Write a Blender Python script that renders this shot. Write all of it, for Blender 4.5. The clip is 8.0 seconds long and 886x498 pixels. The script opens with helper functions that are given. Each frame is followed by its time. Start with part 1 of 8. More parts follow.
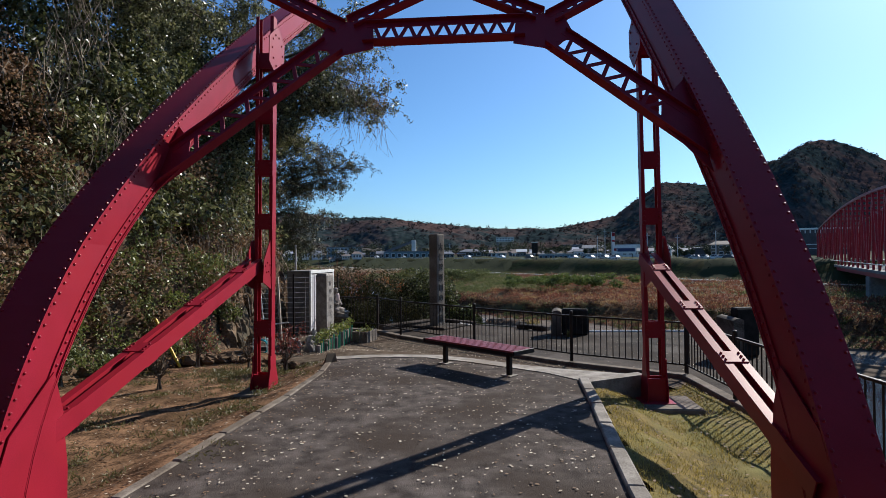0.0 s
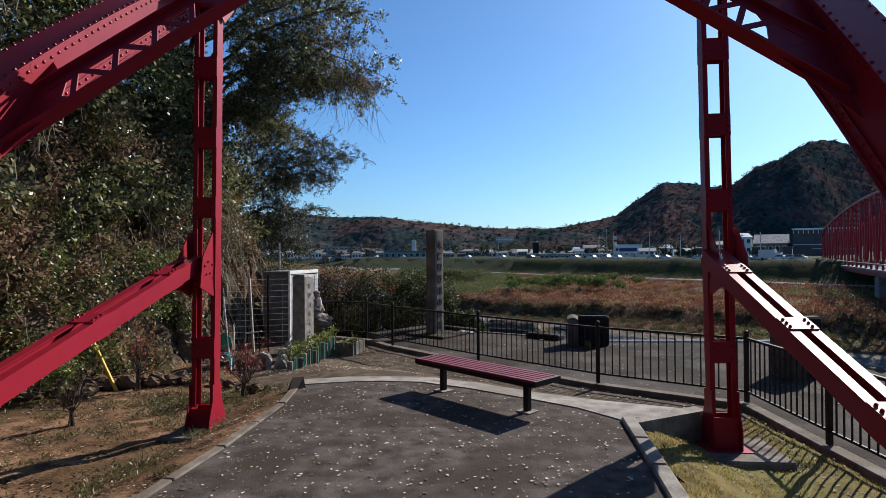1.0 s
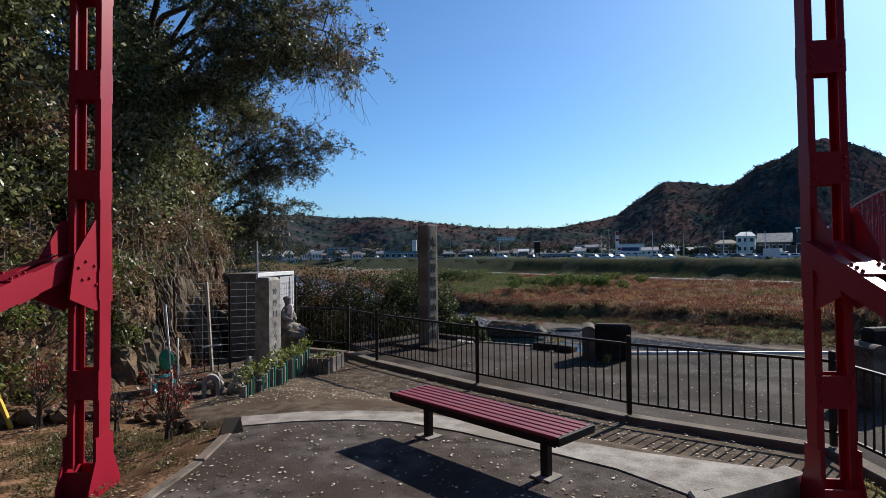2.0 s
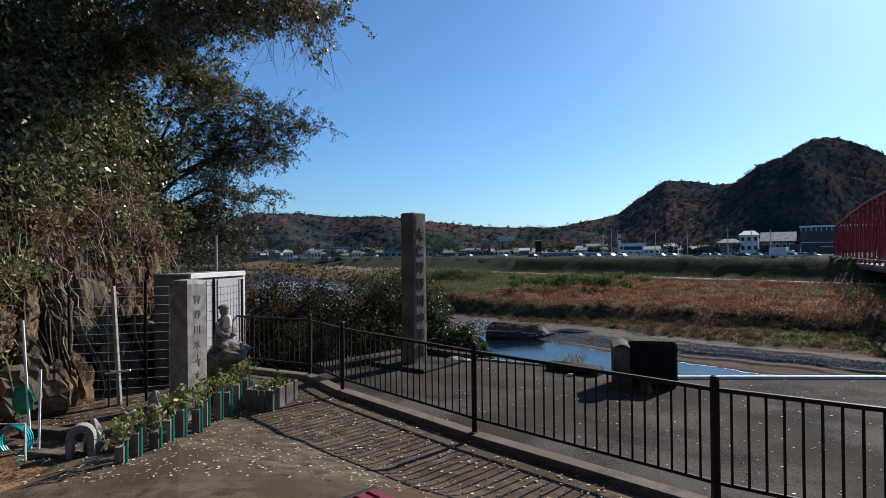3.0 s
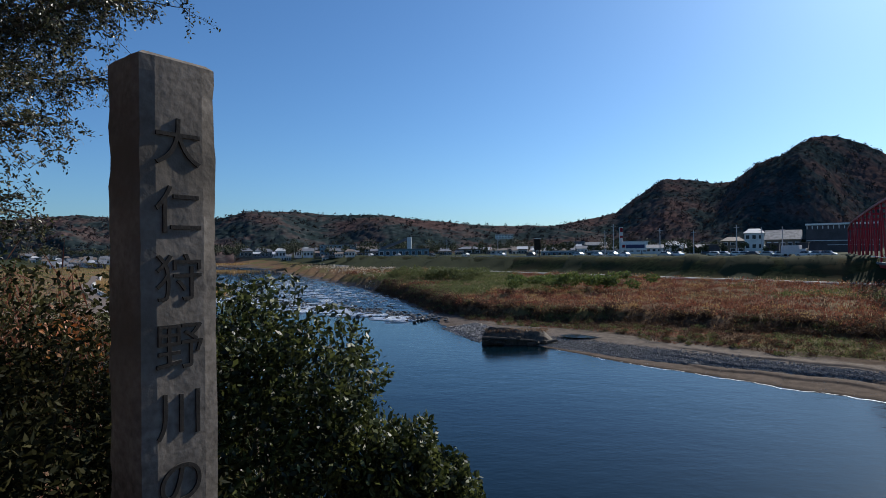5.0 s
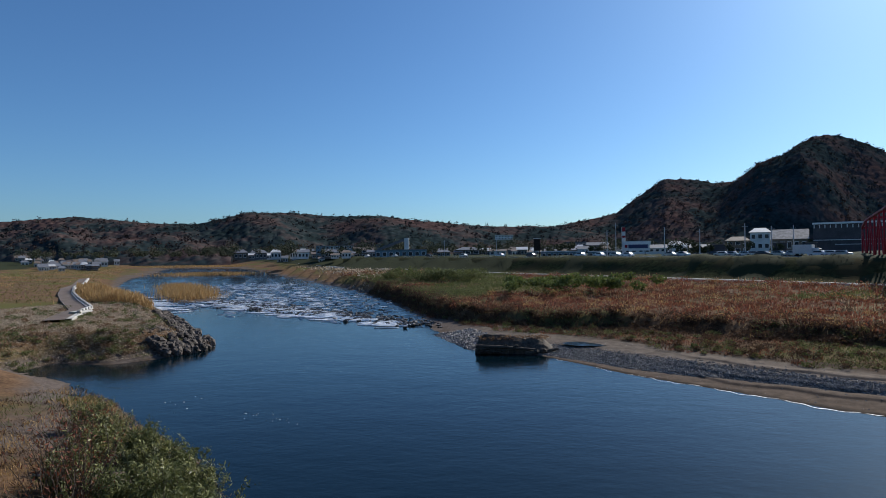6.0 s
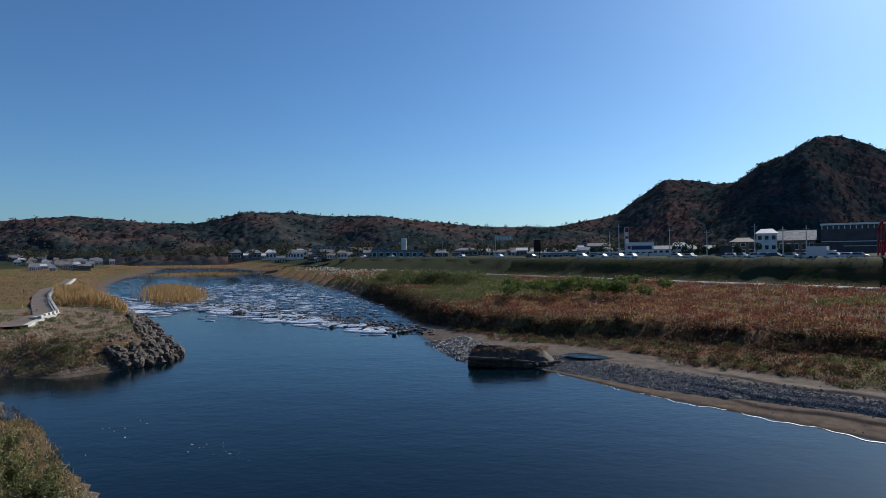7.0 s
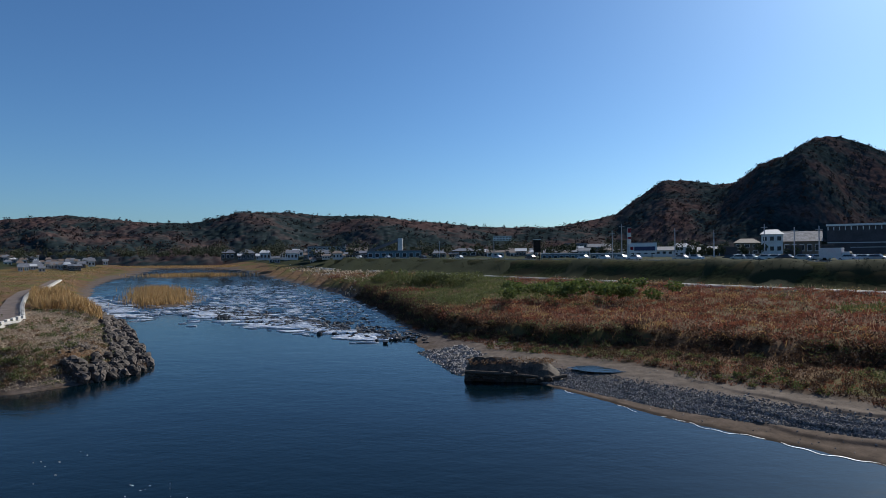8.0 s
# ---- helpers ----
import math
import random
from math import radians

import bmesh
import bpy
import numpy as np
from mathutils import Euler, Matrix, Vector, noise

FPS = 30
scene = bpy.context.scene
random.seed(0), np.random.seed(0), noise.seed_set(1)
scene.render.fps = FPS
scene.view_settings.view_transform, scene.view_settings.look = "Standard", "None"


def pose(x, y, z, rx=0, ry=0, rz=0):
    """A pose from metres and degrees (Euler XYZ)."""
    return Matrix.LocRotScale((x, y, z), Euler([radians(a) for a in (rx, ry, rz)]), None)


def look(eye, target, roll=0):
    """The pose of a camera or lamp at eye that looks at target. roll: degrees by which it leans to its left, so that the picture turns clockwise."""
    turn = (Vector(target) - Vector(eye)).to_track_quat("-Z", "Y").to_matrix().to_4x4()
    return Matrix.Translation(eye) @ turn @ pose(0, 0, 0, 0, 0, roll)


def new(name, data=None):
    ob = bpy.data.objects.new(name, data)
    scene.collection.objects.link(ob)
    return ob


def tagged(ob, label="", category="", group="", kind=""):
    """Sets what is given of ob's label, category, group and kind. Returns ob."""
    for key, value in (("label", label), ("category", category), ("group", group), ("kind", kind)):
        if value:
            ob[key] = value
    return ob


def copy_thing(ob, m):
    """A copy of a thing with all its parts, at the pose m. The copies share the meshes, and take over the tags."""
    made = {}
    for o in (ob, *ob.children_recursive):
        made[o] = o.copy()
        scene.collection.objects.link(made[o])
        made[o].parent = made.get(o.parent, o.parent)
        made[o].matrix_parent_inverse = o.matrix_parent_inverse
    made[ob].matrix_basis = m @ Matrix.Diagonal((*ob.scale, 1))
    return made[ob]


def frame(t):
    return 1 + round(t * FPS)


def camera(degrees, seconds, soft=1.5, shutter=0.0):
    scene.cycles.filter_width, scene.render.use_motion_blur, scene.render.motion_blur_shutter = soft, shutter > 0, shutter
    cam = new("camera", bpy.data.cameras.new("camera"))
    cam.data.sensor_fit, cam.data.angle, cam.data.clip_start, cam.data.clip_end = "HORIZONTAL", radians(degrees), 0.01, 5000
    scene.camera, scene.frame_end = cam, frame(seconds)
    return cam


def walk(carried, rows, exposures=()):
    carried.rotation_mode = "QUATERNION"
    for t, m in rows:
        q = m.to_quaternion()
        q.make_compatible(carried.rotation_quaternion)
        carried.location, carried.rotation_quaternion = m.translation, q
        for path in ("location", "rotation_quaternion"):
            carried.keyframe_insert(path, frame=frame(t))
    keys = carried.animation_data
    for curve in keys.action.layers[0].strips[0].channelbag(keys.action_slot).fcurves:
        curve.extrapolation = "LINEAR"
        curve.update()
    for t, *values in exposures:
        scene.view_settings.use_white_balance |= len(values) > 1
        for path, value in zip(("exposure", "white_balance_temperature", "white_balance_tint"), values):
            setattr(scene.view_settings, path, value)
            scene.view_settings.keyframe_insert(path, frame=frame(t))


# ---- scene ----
cam = camera(76.2, 8.0, 0.5)
PATH = [
    (0, (-0.002, 1.735, 1.922), (-0.009, 3.735, 1.937), -0.5),
    (0.5, (-0.017, 2.813, 1.906), (-0.022, 4.813, 1.921), -0.4),
    (1, (0.031, 3.891, 1.881), (0.023, 5.891, 1.895), -0.4),
    (1.5, (0.115, 4.927, 1.86), (0.103, 6.927, 1.874), -0.5),
    (1.7, (0.139, 5.325, 1.853), (0.129, 7.324, 1.868), -0.6),
    (2.8, (0.357, 8.087, 1.772), (0.342, 10.087, 1.786), -0.7),
    (3, (0.385, 8.789, 1.762), (0.372, 10.788, 1.774), -0.6),
    (3.5, (0.448, 10.651, 1.737), (0.436, 12.651, 1.746), -0.5),
    (4, (0.515, 12.646, 1.687), (0.514, 14.646, 1.694), -0.5),
    (4.5, (0.727, 14.859, 1.636), (0.721, 16.859, 1.644), -0.6),
    (5, (1.134, 17.106, 1.591), (1.13, 19.106, 1.599), -0.6),
    (6.5, (3.148, 27.535, 1.413), (3.142, 29.535, 1.426), -0.8),
    (7, (3.667, 30.745, 1.591), (3.661, 32.745, 1.604), -0.6),
    (7.5, (3.892, 33.859, 1.697), (3.895, 35.859, 1.712), -0.6),
    (8, (4.046, 37.034, 1.762), (4.047, 39.034, 1.776), -0.5),
]
walk(cam, [(t, look(eye, target, roll)) for t, eye, target, roll in PATH], [(0.0, 0.58, 6250, 10), (1.7, 0.55, 6250, 10), (4.5, 0.34, 6200, 10), (6.5, 0.18, 6200, 10), (8.0, 0.13, 6200, 10)])

# ---- light ----
SUN_EL, SUN_AZ = radians(33.0), radians(45.0)
world = bpy.data.worlds.new("sky")
scene.world = world
world.use_nodes = True
wn = world.node_tree
sky = wn.nodes.new("ShaderNodeTexSky")
sky.sky_type = "NISHITA"
sky.sun_disc = False
sky.sun_elevation, sky.sun_rotation = SUN_EL, SUN_AZ
sky.air_density, sky.dust_density, sky.ozone_density = 1.0, 0.65, 4.0
wn.nodes["Background"].inputs[1].default_value = 0.08
tone = wn.nodes.new("ShaderNodeMix")
tone.data_type, tone.blend_type = "RGBA", "MULTIPLY"
tone.inputs[0].default_value = 1.0
tone.inputs[7].default_value = (0.66, 0.92, 1.12, 1)
wn.links.new(sky.outputs[0], tone.inputs[6])
wn.links.new(tone.outputs[2], wn.nodes["Background"].inputs[0])
sun = new("sun", bpy.data.lights.new("sun", "SUN"))
sun.data.energy, sun.data.angle, sun.data.color = 5.0, radians(0.5), (1.0, 0.93, 0.82)
SUN_TO = Vector((math.cos(SUN_EL) * math.sin(SUN_AZ), math.cos(SUN_EL) * math.cos(SUN_AZ), math.sin(SUN_EL)))
sun.matrix_world = look(SUN_TO * 100, (0, 0, 0))
scene.view_settings.exposure = 0.0


# ---- materials ----
def surface(name, dark, light, rough=0.8, metal=0.0, scale=6.0, bump=0.15, grain=60.0, spread=0.5, vary=0.0, spec=0.4, third=None, big=0.7):
    """A worn surface: two colours mixed by coarse and fine noise, with relief. vary: change of value from piece to piece."""
    m = bpy.data.materials.new(name)
    m.use_nodes = True
    nt = m.node_tree
    bs = nt.nodes["Principled BSDF"]
    bs.inputs["Roughness"].default_value, bs.inputs["Metallic"].default_value = rough, metal
    bs.inputs["Specular IOR Level"].default_value = spec
    tc = nt.nodes.new("ShaderNodeTexCoord")
    n1, n2, n3 = (nt.nodes.new("ShaderNodeTexNoise") for _ in range(3))
    for n, s, d in ((n1, scale, 4), (n2, grain, 3), (n3, big, 2)):
        n.inputs["Scale"].default_value, n.inputs["Detail"].default_value = s, d
        nt.links.new(tc.outputs["Object"], n.inputs["Vector"])
    add = nt.nodes.new("ShaderNodeMath")
    add.operation = "MULTIPLY_ADD"
    nt.links.new(n1.outputs[0], add.inputs[0])
    add.inputs[1].default_value = 0.6
    half = nt.nodes.new("ShaderNodeMath")
    half.operation = "MULTIPLY"
    nt.links.new(n2.outputs[0], half.inputs[0])
    half.inputs[1].default_value = 0.4
    nt.links.new(half.outputs[0], add.inputs[2])
    ramp = nt.nodes.new("ShaderNodeValToRGB")
    ramp.color_ramp.elements[0].position, ramp.color_ramp.elements[1].position = 0.5 - spread / 4, 0.5 + spread / 4
    ramp.color_ramp.elements[0].color, ramp.color_ramp.elements[1].color = (*dark, 1), (*light, 1)
    nt.links.new(add.outputs[0], ramp.inputs[0])
    out = ramp.outputs[0]
    if third:
        mix = nt.nodes.new("ShaderNodeMix")
        mix.data_type = "RGBA"
        r3 = nt.nodes.new("ShaderNodeValToRGB")
        r3.color_ramp.elements[0].position, r3.color_ramp.elements[1].position = 0.45, 0.65
        nt.links.new(n3.outputs[0], r3.inputs[0])
        nt.links.new(r3.outputs[0], mix.inputs[0])
        nt.links.new(out, mix.inputs[6])
        mix.inputs[7].default_value = (*third, 1)
        out = mix.outputs[2]
    if vary:
        hsv = nt.nodes.new("ShaderNodeHueSaturation")
        geo = nt.nodes.new("ShaderNodeNewGeometry")
        oi = nt.nodes.new("ShaderNodeObjectInfo")
        sm = nt.nodes.new("ShaderNodeMath")
        sm.operation = "ADD"
        nt.links.new(geo.outputs["Random Per Island"], sm.inputs[0])
        nt.links.new(oi.outputs["Random"], sm.inputs[1])
        mp = nt.nodes.new("ShaderNodeMapRange")
        mp.inputs[1].default_value, mp.inputs[2].default_value = 0.0, 2.0
        mp.inputs[3].default_value, mp.inputs[4].default_value = 1 - vary, 1 + vary
        nt.links.new(sm.outputs[0], mp.inputs[0])
        nt.links.new(mp.outputs[0], hsv.inputs["Value"])
        nt.links.new(out, hsv.inputs["Color"])
        out = hsv.outputs[0]
    nt.links.new(out, bs.inputs["Base Color"])
    if bump:
        b = nt.nodes.new("ShaderNodeBump")
        b.inputs["Strength"].default_value, b.inputs["Distance"].default_value = bump, 0.02
        nt.links.new(add.outputs[0], b.inputs["Height"])
        nt.links.new(b.outputs[0], bs.inputs["Normal"])
    return m


def leaf_material(name, a, b, rough=0.45, through_light=0.35, dark_share=0.0, spec=0.5):
    """Leaves: two greens chosen leaf by leaf, glossy, letting some light through."""
    m = bpy.data.materials.new(name)
    m.use_nodes = True
    nt = m.node_tree
    bs = nt.nodes["Principled BSDF"]
    bs.inputs["Roughness"].default_value, bs.inputs["Specular IOR Level"].default_value = rough, spec
    geo = nt.nodes.new("ShaderNodeNewGeometry")
    ramp = nt.nodes.new("ShaderNodeValToRGB")
    ramp.color_ramp.elements[0].color, ramp.color_ramp.elements[1].color = (*a, 1), (*b, 1)
    ramp.color_ramp.elements[0].position = dark_share
    nt.links.new(geo.outputs["Random Per Island"], ramp.inputs[0])
    nt.links.new(ramp.outputs[0], bs.inputs["Base Color"])
    tr = nt.nodes.new("ShaderNodeBsdfTranslucent")
    nt.links.new(ramp.outputs[0], tr.inputs[0])
    mix = nt.nodes.new("ShaderNodeMixShader")
    mix.inputs[0].default_value = through_light
    nt.links.new(bs.outputs[0], mix.inputs[1])
    nt.links.new(tr.outputs[0], mix.inputs[2])
    nt.links.new(mix.outputs[0], nt.nodes["Material Output"].inputs[0])
    return m


RED = surface("red_paint", (0.2, 0.006, 0.017), (0.3, 0.011, 0.03), rough=0.42, scale=3, bump=0.04, grain=90, spread=0.8, spec=0.22, third=(0.27, 0.010, 0.022), big=1.2)
ASPHALT = surface("asphalt", (0.032, 0.026, 0.023), (0.125, 0.104, 0.093), rough=0.9, scale=5, bump=0.8, grain=110, spread=0.5, third=(0.05, 0.038, 0.031), big=0.9, spec=0.06)
CONCRETE = surface("concrete", (0.15, 0.13, 0.112), (0.33, 0.30, 0.265), rough=0.9, scale=4, bump=0.4, grain=60, spread=0.45, vary=0.12, third=(0.18, 0.152, 0.125), spec=0.15)
OLD_CONCRETE = surface("old_concrete", (0.014, 0.011, 0.009), (0.085, 0.071, 0.062), rough=0.9, scale=1.1, bump=0.6, grain=45, spread=0.34, third=(0.04, 0.029, 0.022), big=0.5, spec=0.06)
KERB_OLD = surface("old_kerb", (0.075, 0.06, 0.048), (0.22, 0.185, 0.152), rough=0.9, scale=4, bump=0.4, grain=60, vary=0.15, third=(0.14, 0.11, 0.085), spec=0.1)
YARD = surface("gravel_yard", (0.05, 0.036, 0.025), (0.15, 0.115, 0.085), rough=0.95, scale=6, bump=0.9, grain=90, spread=0.45, third=(0.075, 0.052, 0.036), spec=0.05)
SOIL = surface("garden_soil", (0.045, 0.024, 0.014), (0.27, 0.155, 0.09), rough=0.95, scale=3.5, bump=1.0, grain=38, spread=0.4, third=(0.075, 0.046, 0.024), spec=0.05)
LAWN = surface("lawn_soil", (0.05, 0.04, 0.016), (0.2, 0.145, 0.05), rough=0.95, scale=5, bump=0.6, grain=90, third=(0.18, 0.17, 0.06), spec=0.08)
STONE = surface("weathered_stone", (0.05, 0.039, 0.031), (0.20, 0.168, 0.138), rough=0.9, scale=3.5, bump=0.3, grain=40, spread=0.4, third=(0.075, 0.06, 0.046), spec=0.15)
PALE_STONE = surface("pale_granite", (0.15, 0.13, 0.115), (0.33, 0.30, 0.27), rough=0.75, scale=8, bump=0.2, grain=140)
ROCK = surface("cliff_rock", (0.03, 0.019, 0.012), (0.19, 0.12, 0.075), rough=0.95, scale=3.0, bump=1.0, grain=16, spread=0.4, spec=0.1, third=(0.10, 0.085, 0.06), vary=0.2)
BARK = surface("bark", (0.05, 0.038, 0.028), (0.13, 0.10, 0.075), rough=0.9, scale=9, bump=0.6, grain=40)
IRON = surface("dark_iron", (0.014, 0.011, 0.01), (0.03, 0.022, 0.018), rough=0.6, scale=8, bump=0.1, grain=90, spec=0.2)
BLACK = surface("black_slab", (0.012, 0.010, 0.009), (0.04, 0.034, 0.03), spec=0.12, rough=0.8, scale=5, bump=0.05, grain=80)
LOCKER = surface("locker_paint", (0.38, 0.37, 0.38), (0.46, 0.45, 0.46), rough=0.5, scale=2, bump=0.03, grain=40)
WHITE = surface("white_paint", (0.62, 0.61, 0.59), (0.75, 0.74, 0.72), rough=0.5, scale=5, bump=0.05, grain=60)
CEMENT_BLOCK = surface("block_wall", (0.09, 0.085, 0.08), (0.16, 0.15, 0.14), rough=0.9, scale=6, bump=0.3, grain=90)
DARK_RED = surface("bench_slats", (0.15, 0.018, 0.022), (0.22, 0.03, 0.035), rough=0.5, scale=5, bump=0.1, grain=60, vary=0.15)
LEAF_DARK = leaf_material("leaf_dark", (0.024, 0.03, 0.012), (0.29, 0.285, 0.13), rough=0.36, dark_share=0.25)
LEAF_GLOSS = leaf_material("leaf_gloss", (0.012, 0.018, 0.006), (0.12, 0.135, 0.04), rough=0.45, through_light=0.35, dark_share=0.3, spec=0.3)
# spreading tree's leaves, darkened in colour for its shade side
LEAF_TREE_SHADE = leaf_material("leaf_tree_shade", (0.014, 0.018, 0.009), (0.15, 0.145, 0.07), rough=0.4, through_light=0.25, dark_share=0.35, spec=0.4)
LEAF_MID = leaf_material("leaf_mid", (0.035, 0.052, 0.013), (0.20, 0.21, 0.065))
LEAF_DRY = leaf_material("leaf_dry", (0.07, 0.037, 0.019), (0.27, 0.165, 0.092), rough=0.7)
LEAF_RED = leaf_material("leaf_red", (0.16, 0.025, 0.02), (0.28, 0.07, 0.04))
LEAF_BRIGHT = leaf_material("leaf_bright", (0.06, 0.09, 0.016), (0.26, 0.27, 0.065))
REED_BROWN = leaf_material("reed_brown", (0.085, 0.028, 0.017), (0.27, 0.10, 0.056), rough=0.8)
WEED_DARK = leaf_material("weed_dark", (0.03, 0.018, 0.011), (0.12, 0.07, 0.04), rough=0.9)
# evergreen leaves with dense shade put into the colour
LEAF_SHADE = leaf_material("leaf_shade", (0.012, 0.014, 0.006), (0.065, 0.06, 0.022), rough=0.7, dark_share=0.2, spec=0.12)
REED_TAN = leaf_material("reed_tan", (0.26, 0.15, 0.06), (0.42, 0.28, 0.12), rough=0.8)
STRAW = leaf_material("straw", (0.2, 0.15, 0.11), (0.62, 0.52, 0.39), rough=0.8, dark_share=0.2)
LEVEE_GREEN = leaf_material("levee_green", (0.10, 0.10, 0.03), (0.26, 0.22, 0.075), rough=0.8)
REED_GREEN = leaf_material("reed_green", (0.05, 0.065, 0.02), (0.15, 0.16, 0.055), rough=0.8)
GRASS_BLADE = leaf_material("grass_blade", (0.11, 0.085, 0.02), (0.44, 0.335, 0.08), rough=0.8, dark_share=0.12)


# ---- mesh helpers ----
class Geo:
    """Vertices and faces that grow piece by piece."""

    def __init__(self):
        self.v, self.f = [], []

    def add(self, verts, faces):
        k = len(self.v)
        self.v += [tuple(p) for p in verts]
        self.f += [tuple(i + k for i in q) for q in faces]
        return self

    def box(self, c, s, m=None, bev=0.0):
        """A box about c with sides s and chamfered edges, turned by m."""
        x, y, z = (q / 2 for q in s)
        c = Vector(c)
        if bev <= 0:
            vs = [Vector((a * x, b * y, d * z)) for a in (-1, 1) for b in (-1, 1) for d in (-1, 1)]
            fs = [(0, 1, 3, 2), (4, 6, 7, 5), (0, 4, 5, 1), (2, 3, 7, 6), (0, 2, 6, 4), (1, 5, 7, 3)]
        else:
            e = min(bev, x * 0.9, y * 0.9, z * 0.9)
            vs, at = [], {}
            for a in (-1, 1):
                for b in (-1, 1):
                    for d in (-1, 1):
                        at[a, b, d] = len(vs)
                        vs += [Vector((a * x, b * (y - e), d * (z - e))), Vector((a * (x - e), b * y, d * (z - e))), Vector((a * (x - e), b * (y - e), d * z))]
            fs = []
            for k in range(3):
                o = [q for q in range(3) if q != k]
                for sgn in (-1, 1):
                    ring = []
                    for p, q in ((-1, -1), (1, -1), (1, 1), (-1, 1)):
                        t = [0, 0, 0]
                        t[k], t[o[0]], t[o[1]] = sgn, p, q
                        ring.append(at[tuple(t)] + k)
                    fs.append(tuple(ring if (sgn > 0) == (k != 1) else ring[::-1]))
                for p in (-1, 1):
                    for q in (-1, 1):
                        t0, t1 = [0, 0, 0], [0, 0, 0]
                        t0[k], t1[k] = -1, 1
                        t0[o[0]] = t1[o[0]] = p
                        t0[o[1]] = t1[o[1]] = q
                        i, j = at[tuple(t0)], at[tuple(t1)]
                        fs.append((i + o[0], j + o[0], j + o[1], i + o[1]))
            fs += [(i, i + 1, i + 2) for i in at.values()]
        vs = [c + (m.to_3x3() @ v if m else v) for v in vs]
        return self.add(vs, fs)

    def beam(self, p, q, w, h, up=(0, 0, 1), bev=0.0):
        """A bar of width w and height h from p to q."""
        p, q = Vector(p), Vector(q)
        y = (q - p).normalized()
        x = y.cross(Vector(up))
        x = Vector((1, 0, 0)) if x.length < 1e-4 else x.normalized()
        z = x.cross(y)
        m = Matrix((x, y, z)).transposed()
        return self.box((p + q) / 2, (w, (q - p).length, h), m, bev)

    def tube(self, pts, r, n=6, caps=True):
        """A round bar along points; r: one radius or one for each point."""
        pts = [Vector(p) for p in pts]
        rs = r if isinstance(r, (list, tuple)) else [r] * len(pts)
        vs, fs = [], []
        side = None
        for i, p in enumerate(pts):
            d = (pts[min(i + 1, len(pts) - 1)] - pts[max(i - 1, 0)]).normalized()
            a = d.cross(side) if side is not None and d.cross(side).length > 1e-3 else d.cross(Vector((0.31, 0.17, 0.93)) if abs(d.z) < 0.9 else Vector((1, 0.1, 0)))
            a.normalize()
            b = d.cross(a)
            side = -b if side is not None else b.copy()
            side = a.cross(d)
            vs += [p + rs[i] * (math.cos(2 * math.pi * k / n) * a + math.sin(2 * math.pi * k / n) * b) for k in range(n)]
        for i in range(len(pts) - 1):
            fs += [(i * n + k, i * n + (k + 1) % n, (i + 1) * n + (k + 1) % n, (i + 1) * n + k) for k in range(n)]
        if caps:
            fs += [tuple(range(n))[::-1], tuple(range((len(pts) - 1) * n, len(pts) * n))]
        return self.add(vs, fs)

    def prism(self, poly, z0, z1, bev=0.0):
        """An upright prism on a plan polygon that turns anticlockwise."""
        n = len(poly)
        vs = [(x, y, z0) for x, y in poly] + [(x, y, z1) for x, y in poly]
        fs = [tuple(range(n))[::-1], tuple(range(n, 2 * n))] + [(i, (i + 1) % n, n + (i + 1) % n, n + i) for i in range(n)]
        return self.add(vs, fs)

    def blob(self, c, r, seed=0, rough=0.25, rings=5, segs=8):
        """An uneven lump."""
        vs, fs = [], []
        c = Vector(c)
        for i in range(rings + 1):
            th = math.pi * i / rings
            for k in range(segs):
                ph = 2 * math.pi * (k + 0.5 * (i % 2)) / segs
                d = Vector((math.sin(th) * math.cos(ph), math.sin(th) * math.sin(ph), math.cos(th)))
                s = 1 + rough * noise.noise(d * 1.7 + Vector((seed * 3.1, seed * 1.7, seed)))
                vs.append(c + Vector((d.x * r[0], d.y * r[1], d.z * r[2])) * s)
        for i in range(rings):
            fs += [(i * segs + k, (i + 1) * segs + k, (i + 1) * segs + (k + 1) % segs, i * segs + (k + 1) % segs) for k in range(segs)]
        return self.add(vs, fs)

    def lathe(self, prof, c=(0, 0, 0), n=16):
        vs = [(c[0] + r * math.cos(2 * math.pi * k / n), c[1] + r * math.sin(2 * math.pi * k / n), c[2] + z) for r, z in prof for k in range(n)]
        fs = [(i * n + k, i * n + (k + 1) % n, (i + 1) * n + (k + 1) % n, (i + 1) * n + k) for i in range(len(prof) - 1) for k in range(n)]
        fs += [tuple(range(n))[::-1], tuple(range((len(prof) - 1) * n, len(prof) * n))]
        return self.add(vs, fs)


def mesh_of(name, geo, material, smooth=False):
    me = bpy.data.meshes.new(name)
    me.from_pydata([tuple(p) for p in geo.v], [], geo.f)
    me.update()
    bm = bmesh.new()
    bm.from_mesh(me)
    if len(bm.faces) < 20000:
        bmesh.ops.recalc_face_normals(bm, faces=bm.faces)
    bm.to_mesh(me)
    bm.free()
    me.materials.append(material)
    if smooth:
        for p in me.polygons:
            p.use_smooth = True
    return me


def part(name, geo, material, parent=None, label="", smooth=False, kind=""):
    me = geo if isinstance(geo, bpy.types.Mesh) else mesh_of(name, geo, material, smooth)
    ob = new(name, me)
    if parent:
        ob.parent = parent
    return tagged(ob, label, "", "", kind)


def thing(name, at, label, category, group="", kind="", turn=0.0):
    ob = new(name)
    ob.empty_display_size = 0.2
    ob.matrix_basis = pose(*at, 0, 0, turn)
    return tagged(ob, label, category, group, kind)


def solid(name, geo, material, label, category, kind="", group="", smooth=False):
    return tagged(new(name, mesh_of(name, geo, material, smooth)), label, category, group, kind)


